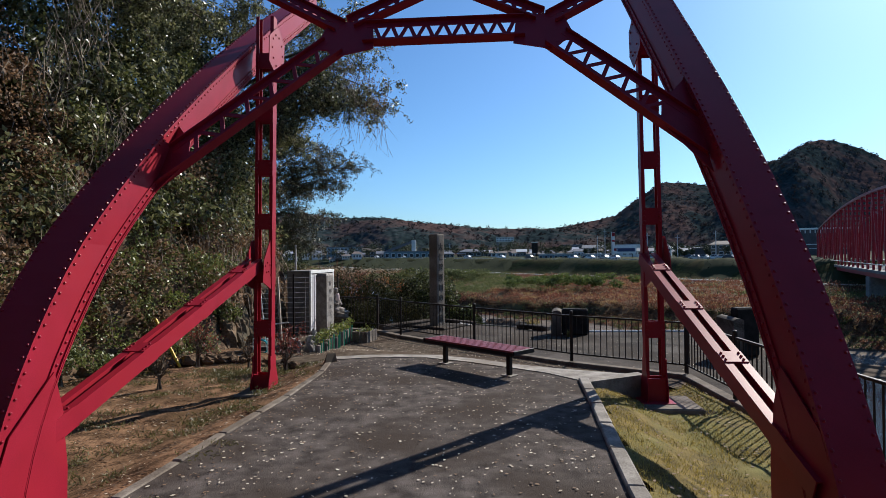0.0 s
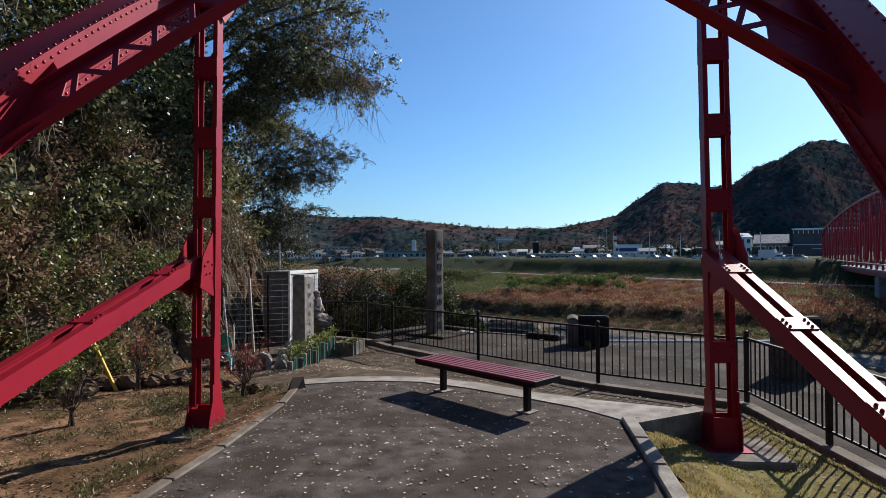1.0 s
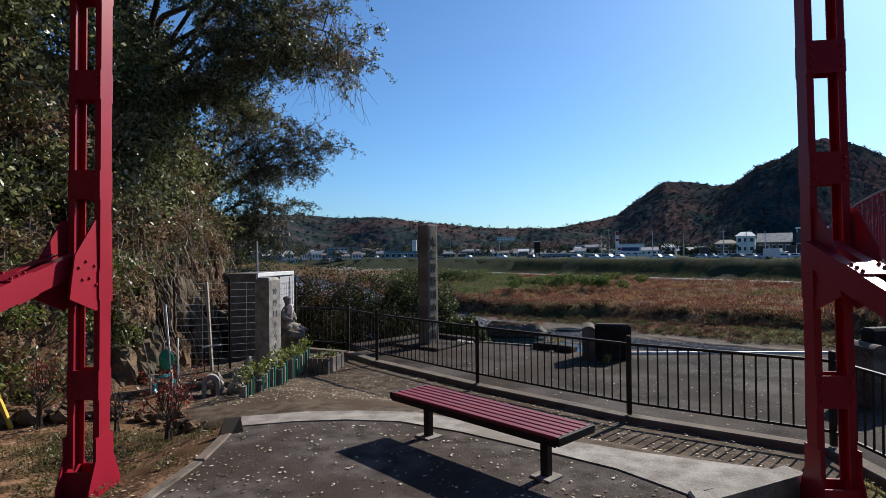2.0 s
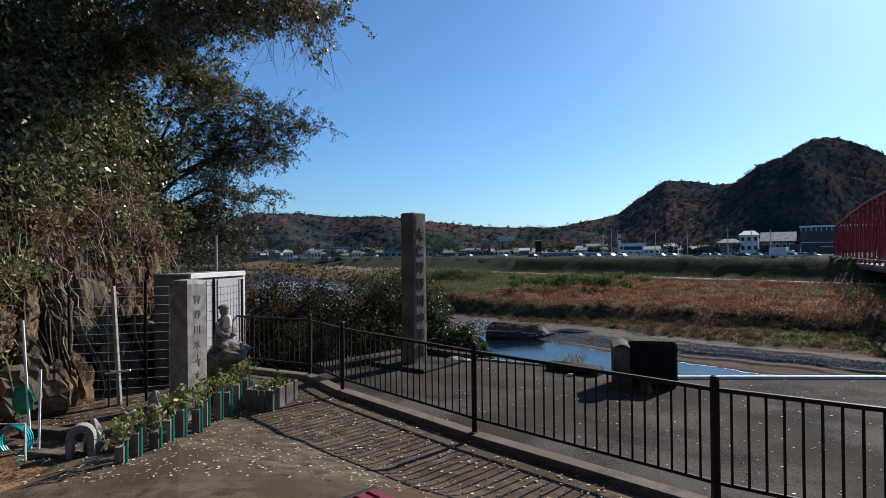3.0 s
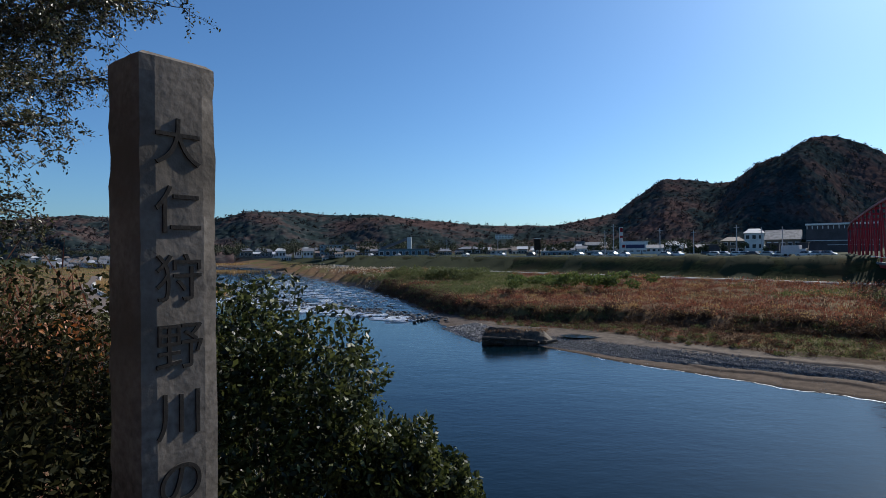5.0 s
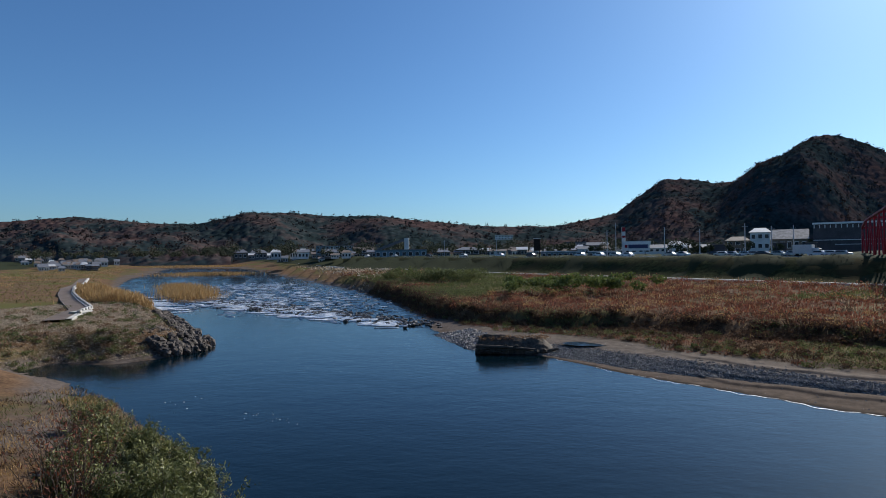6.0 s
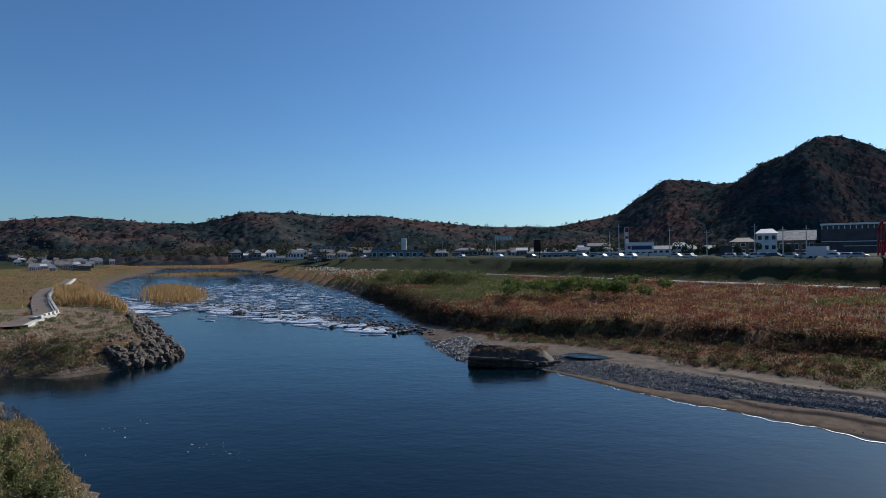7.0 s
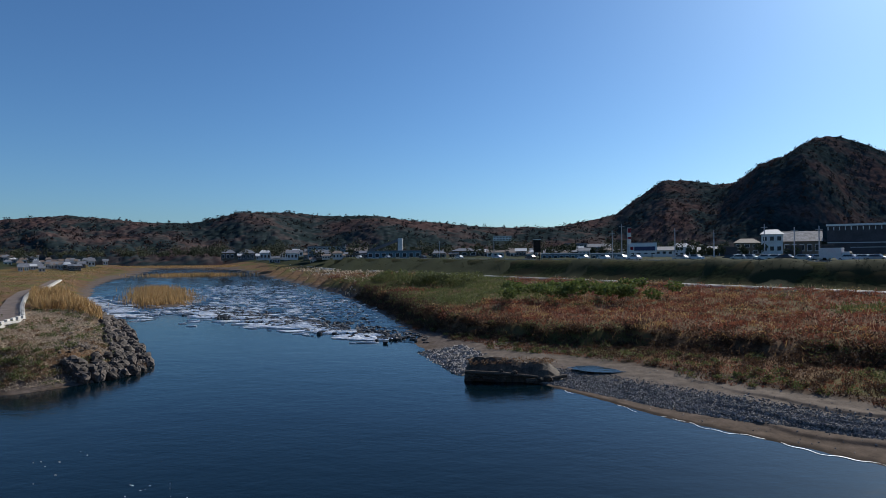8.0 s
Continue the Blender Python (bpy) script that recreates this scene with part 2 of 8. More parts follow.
def quads_mesh(name, pts, size, material, rng, aspect=0.45, up=0.0, droop=None):
    """One small folded leaf at each point, turned at random. up: 1 makes them stand like blades."""
    n = len(pts)
    d = rng.normal(size=(n, 3))
    if up:
        d = d * (1 - up) + np.array([0, 0, 1.0]) * up * 1.6
    if droop is not None:
        d = d + droop
    d /= np.linalg.norm(d, axis=1)[:, None]
    a = np.cross(d, rng.normal(size=(n, 3)))
    a /= np.linalg.norm(a, axis=1)[:, None] + 1e-9
    s = (size * rng.uniform(0.6, 1.4, n))[:, None]
    w = s * aspect
    base, tip = pts - d * s * 0.5, pts + d * s * 0.5
    mid = pts - 0.1 * d * s
    v = np.stack([base, mid + a * w * 0.5, tip, mid - a * w * 0.5], 1).reshape(-1, 3)
    me = bpy.data.meshes.new(name)
    me.vertices.add(4 * n)
    me.vertices.foreach_set("co", v.astype(np.float32).ravel())
    me.loops.add(4 * n)
    me.loops.foreach_set("vertex_index", np.arange(4 * n, dtype=np.int32))
    me.polygons.add(n)
    me.polygons.foreach_set("loop_start", np.arange(0, 4 * n, 4, dtype=np.int32))
    me.polygons.foreach_set("loop_total", np.full(n, 4, dtype=np.int32))
    me.update(calc_edges=True)
    me.materials.append(material)
    return me


def cloud_points(rng, clumps, per, shell=0.55):
    """Points gathered in uneven clumps (x, y, z, rx, ry, rz)."""
    out = []
    for x, y, z, rx, ry, rz in clumps:
        d = rng.normal(size=(per, 3))
        d /= np.linalg.norm(d, axis=1)[:, None]
        r = rng.uniform(shell ** 3, 1, per) ** (1 / 3)
        wob = 1 + 0.25 * np.sin(d[:, 0] * 5 + x * 3) * np.cos(d[:, 1] * 4 + y) + 0.15 * np.sin(d[:, 2] * 7 + z)
        out.append(np.array([x, y, z]) + d * (r * wob)[:, None] * np.array([rx, ry, rz]))
    return np.concatenate(out)


def poly_sd(px, py, poly):
    """Signed distance to a closed polygon (negative inside) and the nearest side's index."""
    P = np.array(poly, float)
    Q = np.roll(P, -1, 0)
    best = np.full(px.shape, 1e9)
    idx = np.zeros(px.shape, int)
    ins = np.zeros(px.shape, bool)
    for i in range(len(P)):
        ax, ay = P[i]
        bx, by = Q[i]
        dx, dy = bx - ax, by - ay
        t = np.clip(((px - ax) * dx + (py - ay) * dy) / (dx * dx + dy * dy), 0, 1)
        d = np.hypot(px - ax - t * dx, py - ay - t * dy)
        idx = np.where(d < best, i, idx)
        best = np.minimum(best, d)
        if ay != by:
            ins ^= ((ay > py) != (by > py)) & (px < (bx - ax) * (py - ay) / (by - ay) + ax)
    return np.where(ins, -best, best), idx


def line_dist(px, py, line):
    best = np.full(np.shape(px), 1e9)
    for (ax, ay), (bx, by) in zip(line, line[1:]):
        dx, dy = bx - ax, by - ay
        t = np.clip(((px - ax) * dx + (py - ay) * dy) / (dx * dx + dy * dy), 0, 1)
        best = np.minimum(best, np.hypot(px - ax - t * dx, py - ay - t * dy))
    return best


def patchy(x, y, s, ph):
    return np.sin(x * s + 1.7 * np.sin(y * s * 0.8 + ph)) * np.cos(y * s * 1.1 + ph * 2)


def smooth01(a, b, v):
    t = np.clip((v - a) / (b - a), 0, 1)
    return t * t * (3 - 2 * t)

# ---- ground, river and distance ----
WATER = -11.2
NEAR_SHORE = [(420, -330), (200, -110), (100, -25), (40, 8), (14, 22), (5, 29), (-3, 40), (-12, 57), (-25, 71), (-36, 81), (-44, 86.5), (-44, 90.5), (-37, 90), (-33, 93.5), (-30.2, 98), (-29.9, 102), (-33.3, 107), (-43, 122), (-54, 140), (-70, 160), (-93, 190), (-118, 230), (-150, 280), (-215, 410), (-300, 580), (-400, 820), (-700, 1300)]
FAR_SHORE = [(-620, 1350), (-267, 747), (-134, 458), (-80, 330), (-38, 235), (-24, 195), (-14.5, 166), (-7, 142), (-2, 123), (1.5, 112), (6, 98), (14, 92.5), (17.7, 87), (21.6, 81), (28, 74), (33, 68), (45, 58), (70, 40), (110, 12), (220, -70), (440, -290)]
RIVER = NEAR_SHORE + FAR_SHORE
CLIFF = [(-9, -60), (-8.2, 0), (-7.3, 8), (-6.6, 12.5), (-5.5, 14.8), (-5.3, 17.5), (-5.4, 21), (-7.5, 26), (-14, 34), (-30, 48), (-80, 70), (-300, 120), (-300, -60)]


def wide(y):
    """Width of the gravel beach."""
    return 2.5 + 2.5 * smooth01(135, 118, y) + 6 * smooth01(118, 92, y)


def bluff(y):
    """Distance from the water at which the low shelf ends in a bluff."""
    return wide(y) + 2 + 11 * smooth01(128, 100, y)


def ground_z(x, y):
    """Height of the land at arrays x, y."""
    x, y = np.asarray(x, float), np.asarray(y, float)
    sd, side = poly_sd(x, y, RIVER)
    near = side < len(NEAR_SHORE)
    wob = np.sin(x * 0.21 + 1.3 * np.sin(y * 0.13)) * np.cos(y * 0.17 + np.sin(x * 0.11))
    # far bank: beach, bank, flood plain, levee, town
    width, lip = wide(y), bluff(y)
    flat = np.minimum(sd, width + 1)
    beach = WATER + 0.075 * flat * smooth01(0, 4, flat) + 0.02 * flat + 0.045 * np.clip(sd - width, 0, 14) + 0.12 * wob * smooth01(width, width + 4, sd)
    plain = -8.3 + 0.4 * wob + 0.25 * np.sin(x * 0.47 + 1.7 * np.sin(y * 0.31)) * np.cos(y * 0.53 + np.sin(x * 0.4)) + 2.1 * smooth01(-70, 0, (x - 25) * 0.8 + (y - 219) * 0.6)
    e = (x - 25) * 0.8 + (y - 219) * 0.6
    far = beach + (plain - beach) * smooth01(lip, lip + 2.6 + 0.8 * wob, sd)
    far = far + smooth01(0, 13, np.minimum(e, sd - 25)) * 5.6
    # left bank upstream: stones, flat land, levee
    left = WATER + 3.0 * smooth01(0, 7, sd) + 0.02 * np.minimum(sd, 60) + 0.2 * wob + 4.5 * smooth01(70, 95, sd)
    # slope under the terrace
    terr = np.hypot(np.maximum(np.maximum(-6 - x, x - 4.4 - 3.6 * smooth01(9.5, 14.5, y)), 0), np.maximum(y - 20.5 + 3.0 * smooth01(0.5, 3.0, x), 0))
    bank = WATER + 10.3 * (np.maximum(sd, 0) / (np.maximum(sd, 0) + terr + 0.01)) ** 1.25 + 0.35 * wob * smooth01(0, 3, terr)
    bank = np.where(terr <= 0, -0.9, bank)
    hill, _ = poly_sd(x, y, CLIFF)
    inside = np.maximum(-hill, 0)
    rise = np.minimum(inside * 2.3, 5 + inside * 0.9)
    bank = bank + np.where(hill < 0, np.minimum(rise, 26) * smooth01(33, 22, y + 0.35 * x + 2), 0)
    mix = smooth01(62, 92, y - 0.2 * (x + 30))
    shore = bank * (1 - mix) + left * mix
    land = np.where(near, shore, far)
    bed = WATER - np.minimum(2.5, 0.22 * np.abs(sd)) * (1 - 0.8 * smooth01(104, 124, y))
    return np.where(sd < 0, bed, land)


def steps(a, b, fine, far_a, far_b, grow=1.16):
    mid = list(np.arange(a, b + 0.01, fine))
    lo, hi, s = [], [], fine
    v = a
    while v > far_a:
        s *= grow
        v -= s
        lo.append(v)
    v, s = b, fine
    while v < far_b:
        s *= grow
        v += s
        hi.append(v)
    return np.array(lo[::-1] + mid + hi)


GX, GY = steps(-95, 75, 1.15, -3600, 3600), steps(-6, 175, 1.15, -2500, 4200)
gx, gy = np.meshgrid(GX, GY)
gz = ground_z(gx, gy)
Gg = Geo()
nx = len(GX)
Gg.v = np.stack([gx, gy, gz], -1).reshape(-1, 3).tolist()
Gg.f = [(j * nx + i, j * nx + i + 1, (j + 1) * nx + i + 1, (j + 1) * nx + i) for j in range(len(GY) - 1) for i in range(nx - 1)]


def land_material():
    """Sand and gravel by the water, dry grass above, green on the levee: by height above the river, broken up by noise."""
    m = surface("river_land", (0.075, 0.045, 0.027), (0.17, 0.105, 0.06), rough=0.95, scale=0.5, bump=0.8, grain=4, third=(0.09, 0.085, 0.03), big=0.05, spec=0.04)
    nt = m.node_tree
    bs = nt.nodes["Principled BSDF"]
    grass = bs.inputs["Base Color"].links[0].from_socket
    geo, sep = nt.nodes.new("ShaderNodeNewGeometry"), nt.nodes.new("ShaderNodeSeparateXYZ")
    nt.links.new(geo.outputs["Position"], sep.inputs[0])
    nz = nt.nodes.new("ShaderNodeTexNoise")
    nz.inputs["Scale"].default_value, nz.inputs["Detail"].default_value = 0.35, 5
    nt.links.new(geo.outputs["Position"], nz.inputs["Vector"])
    s1 = nt.nodes.new("ShaderNodeMath")
    s1.operation = "MULTIPLY_ADD"
    nt.links.new(nz.outputs[0], s1.inputs[0])
    s1.inputs[1].default_value = 1.2
    nt.links.new(sep.outputs[2], s1.inputs[2])
    mp = nt.nodes.new("ShaderNodeMapRange")
    mp.inputs[1].default_value, mp.inputs[2].default_value = WATER, WATER + 8
    nt.links.new(s1.outputs[0], mp.inputs[0])
    ramp = nt.nodes.new("ShaderNodeValToRGB")
    el = ramp.color_ramp.elements
    el[0].position, el[0].color = 0.05, (0.07, 0.05, 0.034, 1)
    el[1].position, el[1].color = 0.10, (0.118, 0.095, 0.082, 1)
    k = el.new(0.24)
    k.color = (0.10, 0.08, 0.067, 1)
    nt.links.new(mp.outputs[0], ramp.inputs[0])
    peb = nt.nodes.new("ShaderNodeTexVoronoi")
    peb.inputs["Scale"].default_value = 4.5
    nt.links.new(geo.outputs["Position"], peb.inputs["Vector"])
    sp = nt.nodes.new("ShaderNodeMix")
    sp.data_type, sp.blend_type = "RGBA", "MULTIPLY"
    sp.inputs[0].default_value = 0.75
    bw = nt.nodes.new("ShaderNodeRGBToBW")
    nt.links.new(peb.outputs["Color"], bw.inputs[0])
    lift = nt.nodes.new("ShaderNodeMath")
    lift.operation = "ADD"
    lift.inputs[1].default_value = 0.35
    nt.links.new(bw.outputs[0], lift.inputs[0])
    nt.links.new(ramp.outputs[0], sp.inputs[6])
    nt.links.new(lift.outputs[0], sp.inputs[7])
    cover = nt.nodes.new("ShaderNodeMapRange")
    cover.inputs[1].default_value, cover.inputs[2].default_value = 0.16, 0.22
    nt.links.new(mp.outputs[0], cover.inputs[0])
    mix = nt.nodes.new("ShaderNodeMix")
    mix.data_type = "RGBA"
    nt.links.new(cover.outputs[0], mix.inputs[0])
    nt.links.new(sp.outputs[2], mix.inputs[6])
    nt.links.new(grass, mix.inputs[7])
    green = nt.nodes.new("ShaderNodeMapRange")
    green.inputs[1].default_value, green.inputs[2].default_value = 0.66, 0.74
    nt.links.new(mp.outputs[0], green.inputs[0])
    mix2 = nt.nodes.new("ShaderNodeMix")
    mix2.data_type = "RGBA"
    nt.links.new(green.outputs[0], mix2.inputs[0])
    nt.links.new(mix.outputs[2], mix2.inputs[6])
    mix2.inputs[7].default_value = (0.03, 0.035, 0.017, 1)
    nt.links.new(mix2.outputs[2], bs.inputs["Base Color"])
    return m


LAND = land_material()
ground = solid("ground", Gg, LAND, "river valley land of gravel beach, dry grass and levee", "ground", "structure", smooth=True)


def water_material(name, wave, dist, foam=0.0):
    """River water; foam: the share of the surface that is broken and white."""
    m = bpy.data.materials.new(name)
    m.use_nodes = True
    nt = m.node_tree
    bs = nt.nodes["Principled BSDF"]
    bs.inputs["Base Color"].default_value = (0.001, 0.006, 0.010, 1)
    bs.inputs["Roughness"].default_value = 0.12
    bs.inputs["IOR"].default_value = 1.33
    bs.inputs["Specular IOR Level"].default_value = 0.33
    geo = nt.nodes.new("ShaderNodeNewGeometry")
    stretch = nt.nodes.new("ShaderNodeMapping")
    stretch.inputs["Rotation"].default_value[2] = radians(35)
    stretch.inputs["Scale"].default_value = (0.55, 1.0, 1.0)
    nt.links.new(geo.outputs["Position"], stretch.inputs[0])
    h = None
    for sc, amt in ((0.05, 0.9), (0.3, 0.5), (1.3, 0.3), (4.5, 0.12)):
        n = nt.nodes.new("ShaderNodeTexNoise")
        n.inputs["Scale"].default_value, n.inputs["Detail"].default_value = sc, 3
        nt.links.new(stretch.outputs[0], n.inputs["Vector"])
        q = nt.nodes.new("ShaderNodeMath")
        q.operation = "MULTIPLY_ADD"
        nt.links.new(n.outputs[0], q.inputs[0])
        q.inputs[1].default_value = amt
        if h:
            nt.links.new(h, q.inputs[2])
        h = q.outputs[0]
    b = nt.nodes.new("ShaderNodeBump")
    b.inputs["Strength"].default_value, b.inputs["Distance"].default_value = wave, dist
    nt.links.new(h, b.inputs["Height"])
    nt.links.new(b.outputs[0], bs.inputs["Normal"])
    if foam:
        n = nt.nodes.new("ShaderNodeTexNoise")
        n.inputs["Scale"].default_value, n.inputs["Detail"].default_value, n.inputs["Roughness"].default_value = 0.9, 8, 0.78
        streak = nt.nodes.new("ShaderNodeMapping")
        streak.inputs["Rotation"].default_value[2] = radians(8)
        streak.inputs["Scale"].default_value = (0.22, 1.0, 1.0)
        nt.links.new(geo.outputs["Position"], streak.inputs[0])
        nt.links.new(streak.outputs[0], n.inputs["Vector"])
        mr = nt.nodes.new("ShaderNodeMapRange")
        mr.inputs[1].default_value, mr.inputs[2].default_value = 0.66 - foam, 0.72 - foam
        nt.links.new(n.outputs[0], mr.inputs[0])
        mix = nt.nodes.new("ShaderNodeMix")
        mix.data_type = "RGBA"
        nt.links.new(mr.outputs[0], mix.inputs[0])
        mix.inputs[6].default_value, mix.inputs[7].default_value = (0.001, 0.006, 0.012, 1), (0.75, 0.78, 0.8, 1)
        nt.links.new(mix.outputs[2], bs.inputs["Base Color"])
        rg = nt.nodes.new("ShaderNodeMapRange")
        rg.inputs[3].default_value, rg.inputs[4].default_value = 0.1, 0.7
        nt.links.new(mr.outputs[0], rg.inputs[0])
        nt.links.new(rg.outputs[0], bs.inputs["Roughness"])
    return m


Gw = Geo()
Gw.v = [(-900, -400, WATER), (600, -400, WATER), (600, 1200, WATER), (-900, 1200, WATER)]
Gw.f = [(0, 1, 2, 3)]
WATER_MAT = water_material("river_water", 0.27, 0.24)
water = solid("water", Gw, WATER_MAT, "calm deep blue river surface with small ripples", "river", "structure")

RAPIDS = [(0, 118), (4, 126), (-6, 170), (-34, 260), (-80, 360), (-150, 500), (-280, 600), (-140, 260), (-88, 182), (-62, 150), (-56, 160), (-40, 151), (-22, 134)]


def rapids_h(x, y):
    """Wave height in the rapids."""
    return 0.24 * (1 - 2 * abs(noise.noise(Vector((x * 0.28 + y * 0.1, y * 0.75, 2))))) + 0.16 * noise.noise(Vector((x * 0.6, y * 1.3, 7)))


def rapids_mesh():
    """Broken water: short steep waves lying across the current."""
    xs, ys = np.r_[np.arange(-285, -110, 3.0), np.arange(-110, 6, 0.75)], np.r_[np.arange(116, 215, 0.8), np.arange(215, 604, 3.0)]
    X, Y = np.meshgrid(xs, ys)
    sd, _ = poly_sd(X, Y, RAPIDS)
    h = np.zeros(X.shape)
    for j, i in zip(*np.nonzero(sd < 1.5)):
        h[j, i] = rapids_h(X[j, i], Y[j, i])
    Z = WATER + 0.02 + h * smooth01(0.5, -4, sd)
    g = Geo()
    n = len(xs)
    g.v = np.stack([X, Y, Z], -1).reshape(-1, 3).tolist()
    ok = sd < 0.3
    g.f = [(j * n + i, j * n + i + 1, (j + 1) * n + i + 1, (j + 1) * n + i) for j in range(len(ys) - 1) for i in range(n - 1) if ok[j, i] and ok[j, i + 1] and ok[j + 1, i] and ok[j + 1, i + 1]]
    return g


tagged(part("water_rapids", rapids_mesh(), water_material("rapids_water", 0.6, 0.45, 0.05), None, "broken dark blue water of the shallow rapids", smooth=True), category="river", kind="structure")

# distant wooded hills
def forest_material():
    """Crowns of a mixed autumn wood: each crown its own tone, rust and evergreen in patches, all shifted to blue grey
    as painted haze.
    """
    m = bpy.data.materials.new("hazed_forest")
    m.use_nodes = True
    nt = m.node_tree
    bs = nt.nodes["Principled BSDF"]
    bs.inputs["Roughness"].default_value = 1.0
    bs.inputs["Specular IOR Level"].default_value = 0.0
    geo = nt.nodes.new("ShaderNodeNewGeometry")
    vo = nt.nodes.new("ShaderNodeTexVoronoi")
    vo.inputs["Scale"].default_value = 0.11
    nt.links.new(geo.outputs["Position"], vo.inputs["Vector"])
    bw = nt.nodes.new("ShaderNodeSeparateColor")
    nt.links.new(vo.outputs["Color"], bw.inputs[0])
    n1, n2 = nt.nodes.new("ShaderNodeTexNoise"), nt.nodes.new("ShaderNodeTexNoise")
    for n, sc, d in ((n1, 0.011, 4), (n2, 0.16, 4)):
        n.inputs["Scale"].default_value, n.inputs["Detail"].default_value = sc, d
        nt.links.new(geo.outputs["Position"], n.inputs["Vector"])
    mx = nt.nodes.new("ShaderNodeMath")
    mx.operation = "MULTIPLY_ADD"
    nt.links.new(bw.outputs[0], mx.inputs[0])
    mx.inputs[1].default_value = 0.24
    sh = nt.nodes.new("ShaderNodeMapRange")
    sh.inputs[1].default_value, sh.inputs[2].default_value, sh.inputs[4].default_value = 0.34, 0.66, 0.8
    nt.links.new(n1.outputs[0], sh.inputs[0])
    nt.links.new(sh.outputs[0], mx.inputs[2])
    # ramp tones lean to blue grey: distance haze painted into the base colour
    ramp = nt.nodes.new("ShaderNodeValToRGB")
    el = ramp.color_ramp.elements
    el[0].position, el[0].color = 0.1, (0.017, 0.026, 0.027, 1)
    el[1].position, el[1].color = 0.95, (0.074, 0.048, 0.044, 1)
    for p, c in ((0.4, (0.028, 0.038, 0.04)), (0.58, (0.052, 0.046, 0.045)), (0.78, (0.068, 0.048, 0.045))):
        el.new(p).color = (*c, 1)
    nt.links.new(mx.outputs[0], ramp.inputs[0])
    mul = nt.nodes.new("ShaderNodeMix")
    mul.data_type, mul.blend_type = "RGBA", "MULTIPLY"
    mul.inputs[0].default_value = 1.0
    gr = nt.nodes.new("ShaderNodeMapRange")
    gr.inputs[1].default_value, gr.inputs[2].default_value, gr.inputs[3].default_value, gr.inputs[4].default_value = 0.3, 0.7, 0.6, 1.4
    nt.links.new(n2.outputs[0], gr.inputs[0])
    nt.links.new(ramp.outputs[0], mul.inputs[6])
    nt.links.new(gr.outputs[0], mul.inputs[7])
    nt.links.new(mul.outputs[2], bs.inputs["Base Color"])
    return m


FOREST = forest_material()


def crowns(a, b, size, seed):
    """Rounded tree crowns over the plane: height 0 to 1 at arrays a, b."""
    rng = np.random.default_rng(seed)
    jit = rng.uniform(0.1, 0.9, (64, 64, 3))
    ia, ib = np.floor(a / size).astype(int), np.floor(b / size).astype(int)
    best = np.zeros(a.shape)
    for da in (-1, 0, 1):
        for db in (-1, 0, 1):
            j = jit[(ia + da) % 64, (ib + db) % 64]
            d = np.hypot(a / size - (ia + da + j[..., 0]), b / size - (ib + db + j[..., 1]))
            best = np.maximum(best, np.sqrt(np.clip(1 - (d / (0.62 + 0.3 * j[..., 2])) ** 2, 0, 1)) * (0.55 + 0.75 * j[..., 2]))
    return best


HILL_SPOTS = []


def hill(name, crest, depth, base_z, seed, label, clump=9.0, cell=3.4):
    """A wooded ridge: crest is a list of (x, y, z) from one end to the other; it falls away towards the viewer and behind."""
    c = np.array(crest, float)
    s = np.r_[0, np.cumsum(np.hypot(*np.diff(c[:, :2], axis=0).T))]
    n = int(s[-1] / cell)
    u = np.linspace(0, s[-1], n)
    line = np.stack([np.interp(u, s, c[:, k]) for k in range(3)], 1)
    out = line[:, :2] / np.linalg.norm(line[:, :2], axis=1)[:, None]
    rr = np.r_[np.linspace(-1, 0.08, int(depth * 1.08 / (cell * 1.5))), np.linspace(0.1, 0.5, 8)]
    rows = len(rr)
    U, R = np.meshgrid(u, rr)
    f = np.where(R < 0, 1 - np.abs(R) ** 1.3, 1 - (R * 2) ** 2)
    wave = np.sin(U / (depth * 0.23) + seed + 1.5 * np.sin(U / (depth * 0.6))) * 0.13 + np.sin(U / (depth * 0.09) + 2 * seed + 3 * R) * 0.05
    f = np.clip(f + wave * np.sin(np.pi * np.clip(-R, 0, 1)), 0, 1.05)
    Z = base_z - 8 + (line[:, 2] - base_z + 8 - clump * 0.55) * f + crowns(U, R * depth, clump, seed) * clump * 0.42 * np.minimum(1, f * 5)
    Z[0] = base_z - 8
    X, Y = line[:, 0] + out[:, 0] * R * depth, line[:, 1] + out[:, 1] * R * depth
    HILL_SPOTS.append(np.stack([X, Y, Z], -1)[(R > -0.85) & (R < 0.03)])
    g = Geo()
    g.v = np.stack([X, Y, Z], -1).reshape(-1, 3).tolist()
    g.f = [(j * n + i, j * n + i + 1, (j + 1) * n + i + 1, (j + 1) * n + i) for j in range(rows - 1) for i in range(n - 1)]
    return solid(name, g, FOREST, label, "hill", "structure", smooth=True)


def crest_from(points, dist, drop=7.0):
    """Crest points from (offset across, rise) per unit of distance ahead."""
    return [(a * dist, dist, 1.8 + b * dist - drop) for a, b in points]


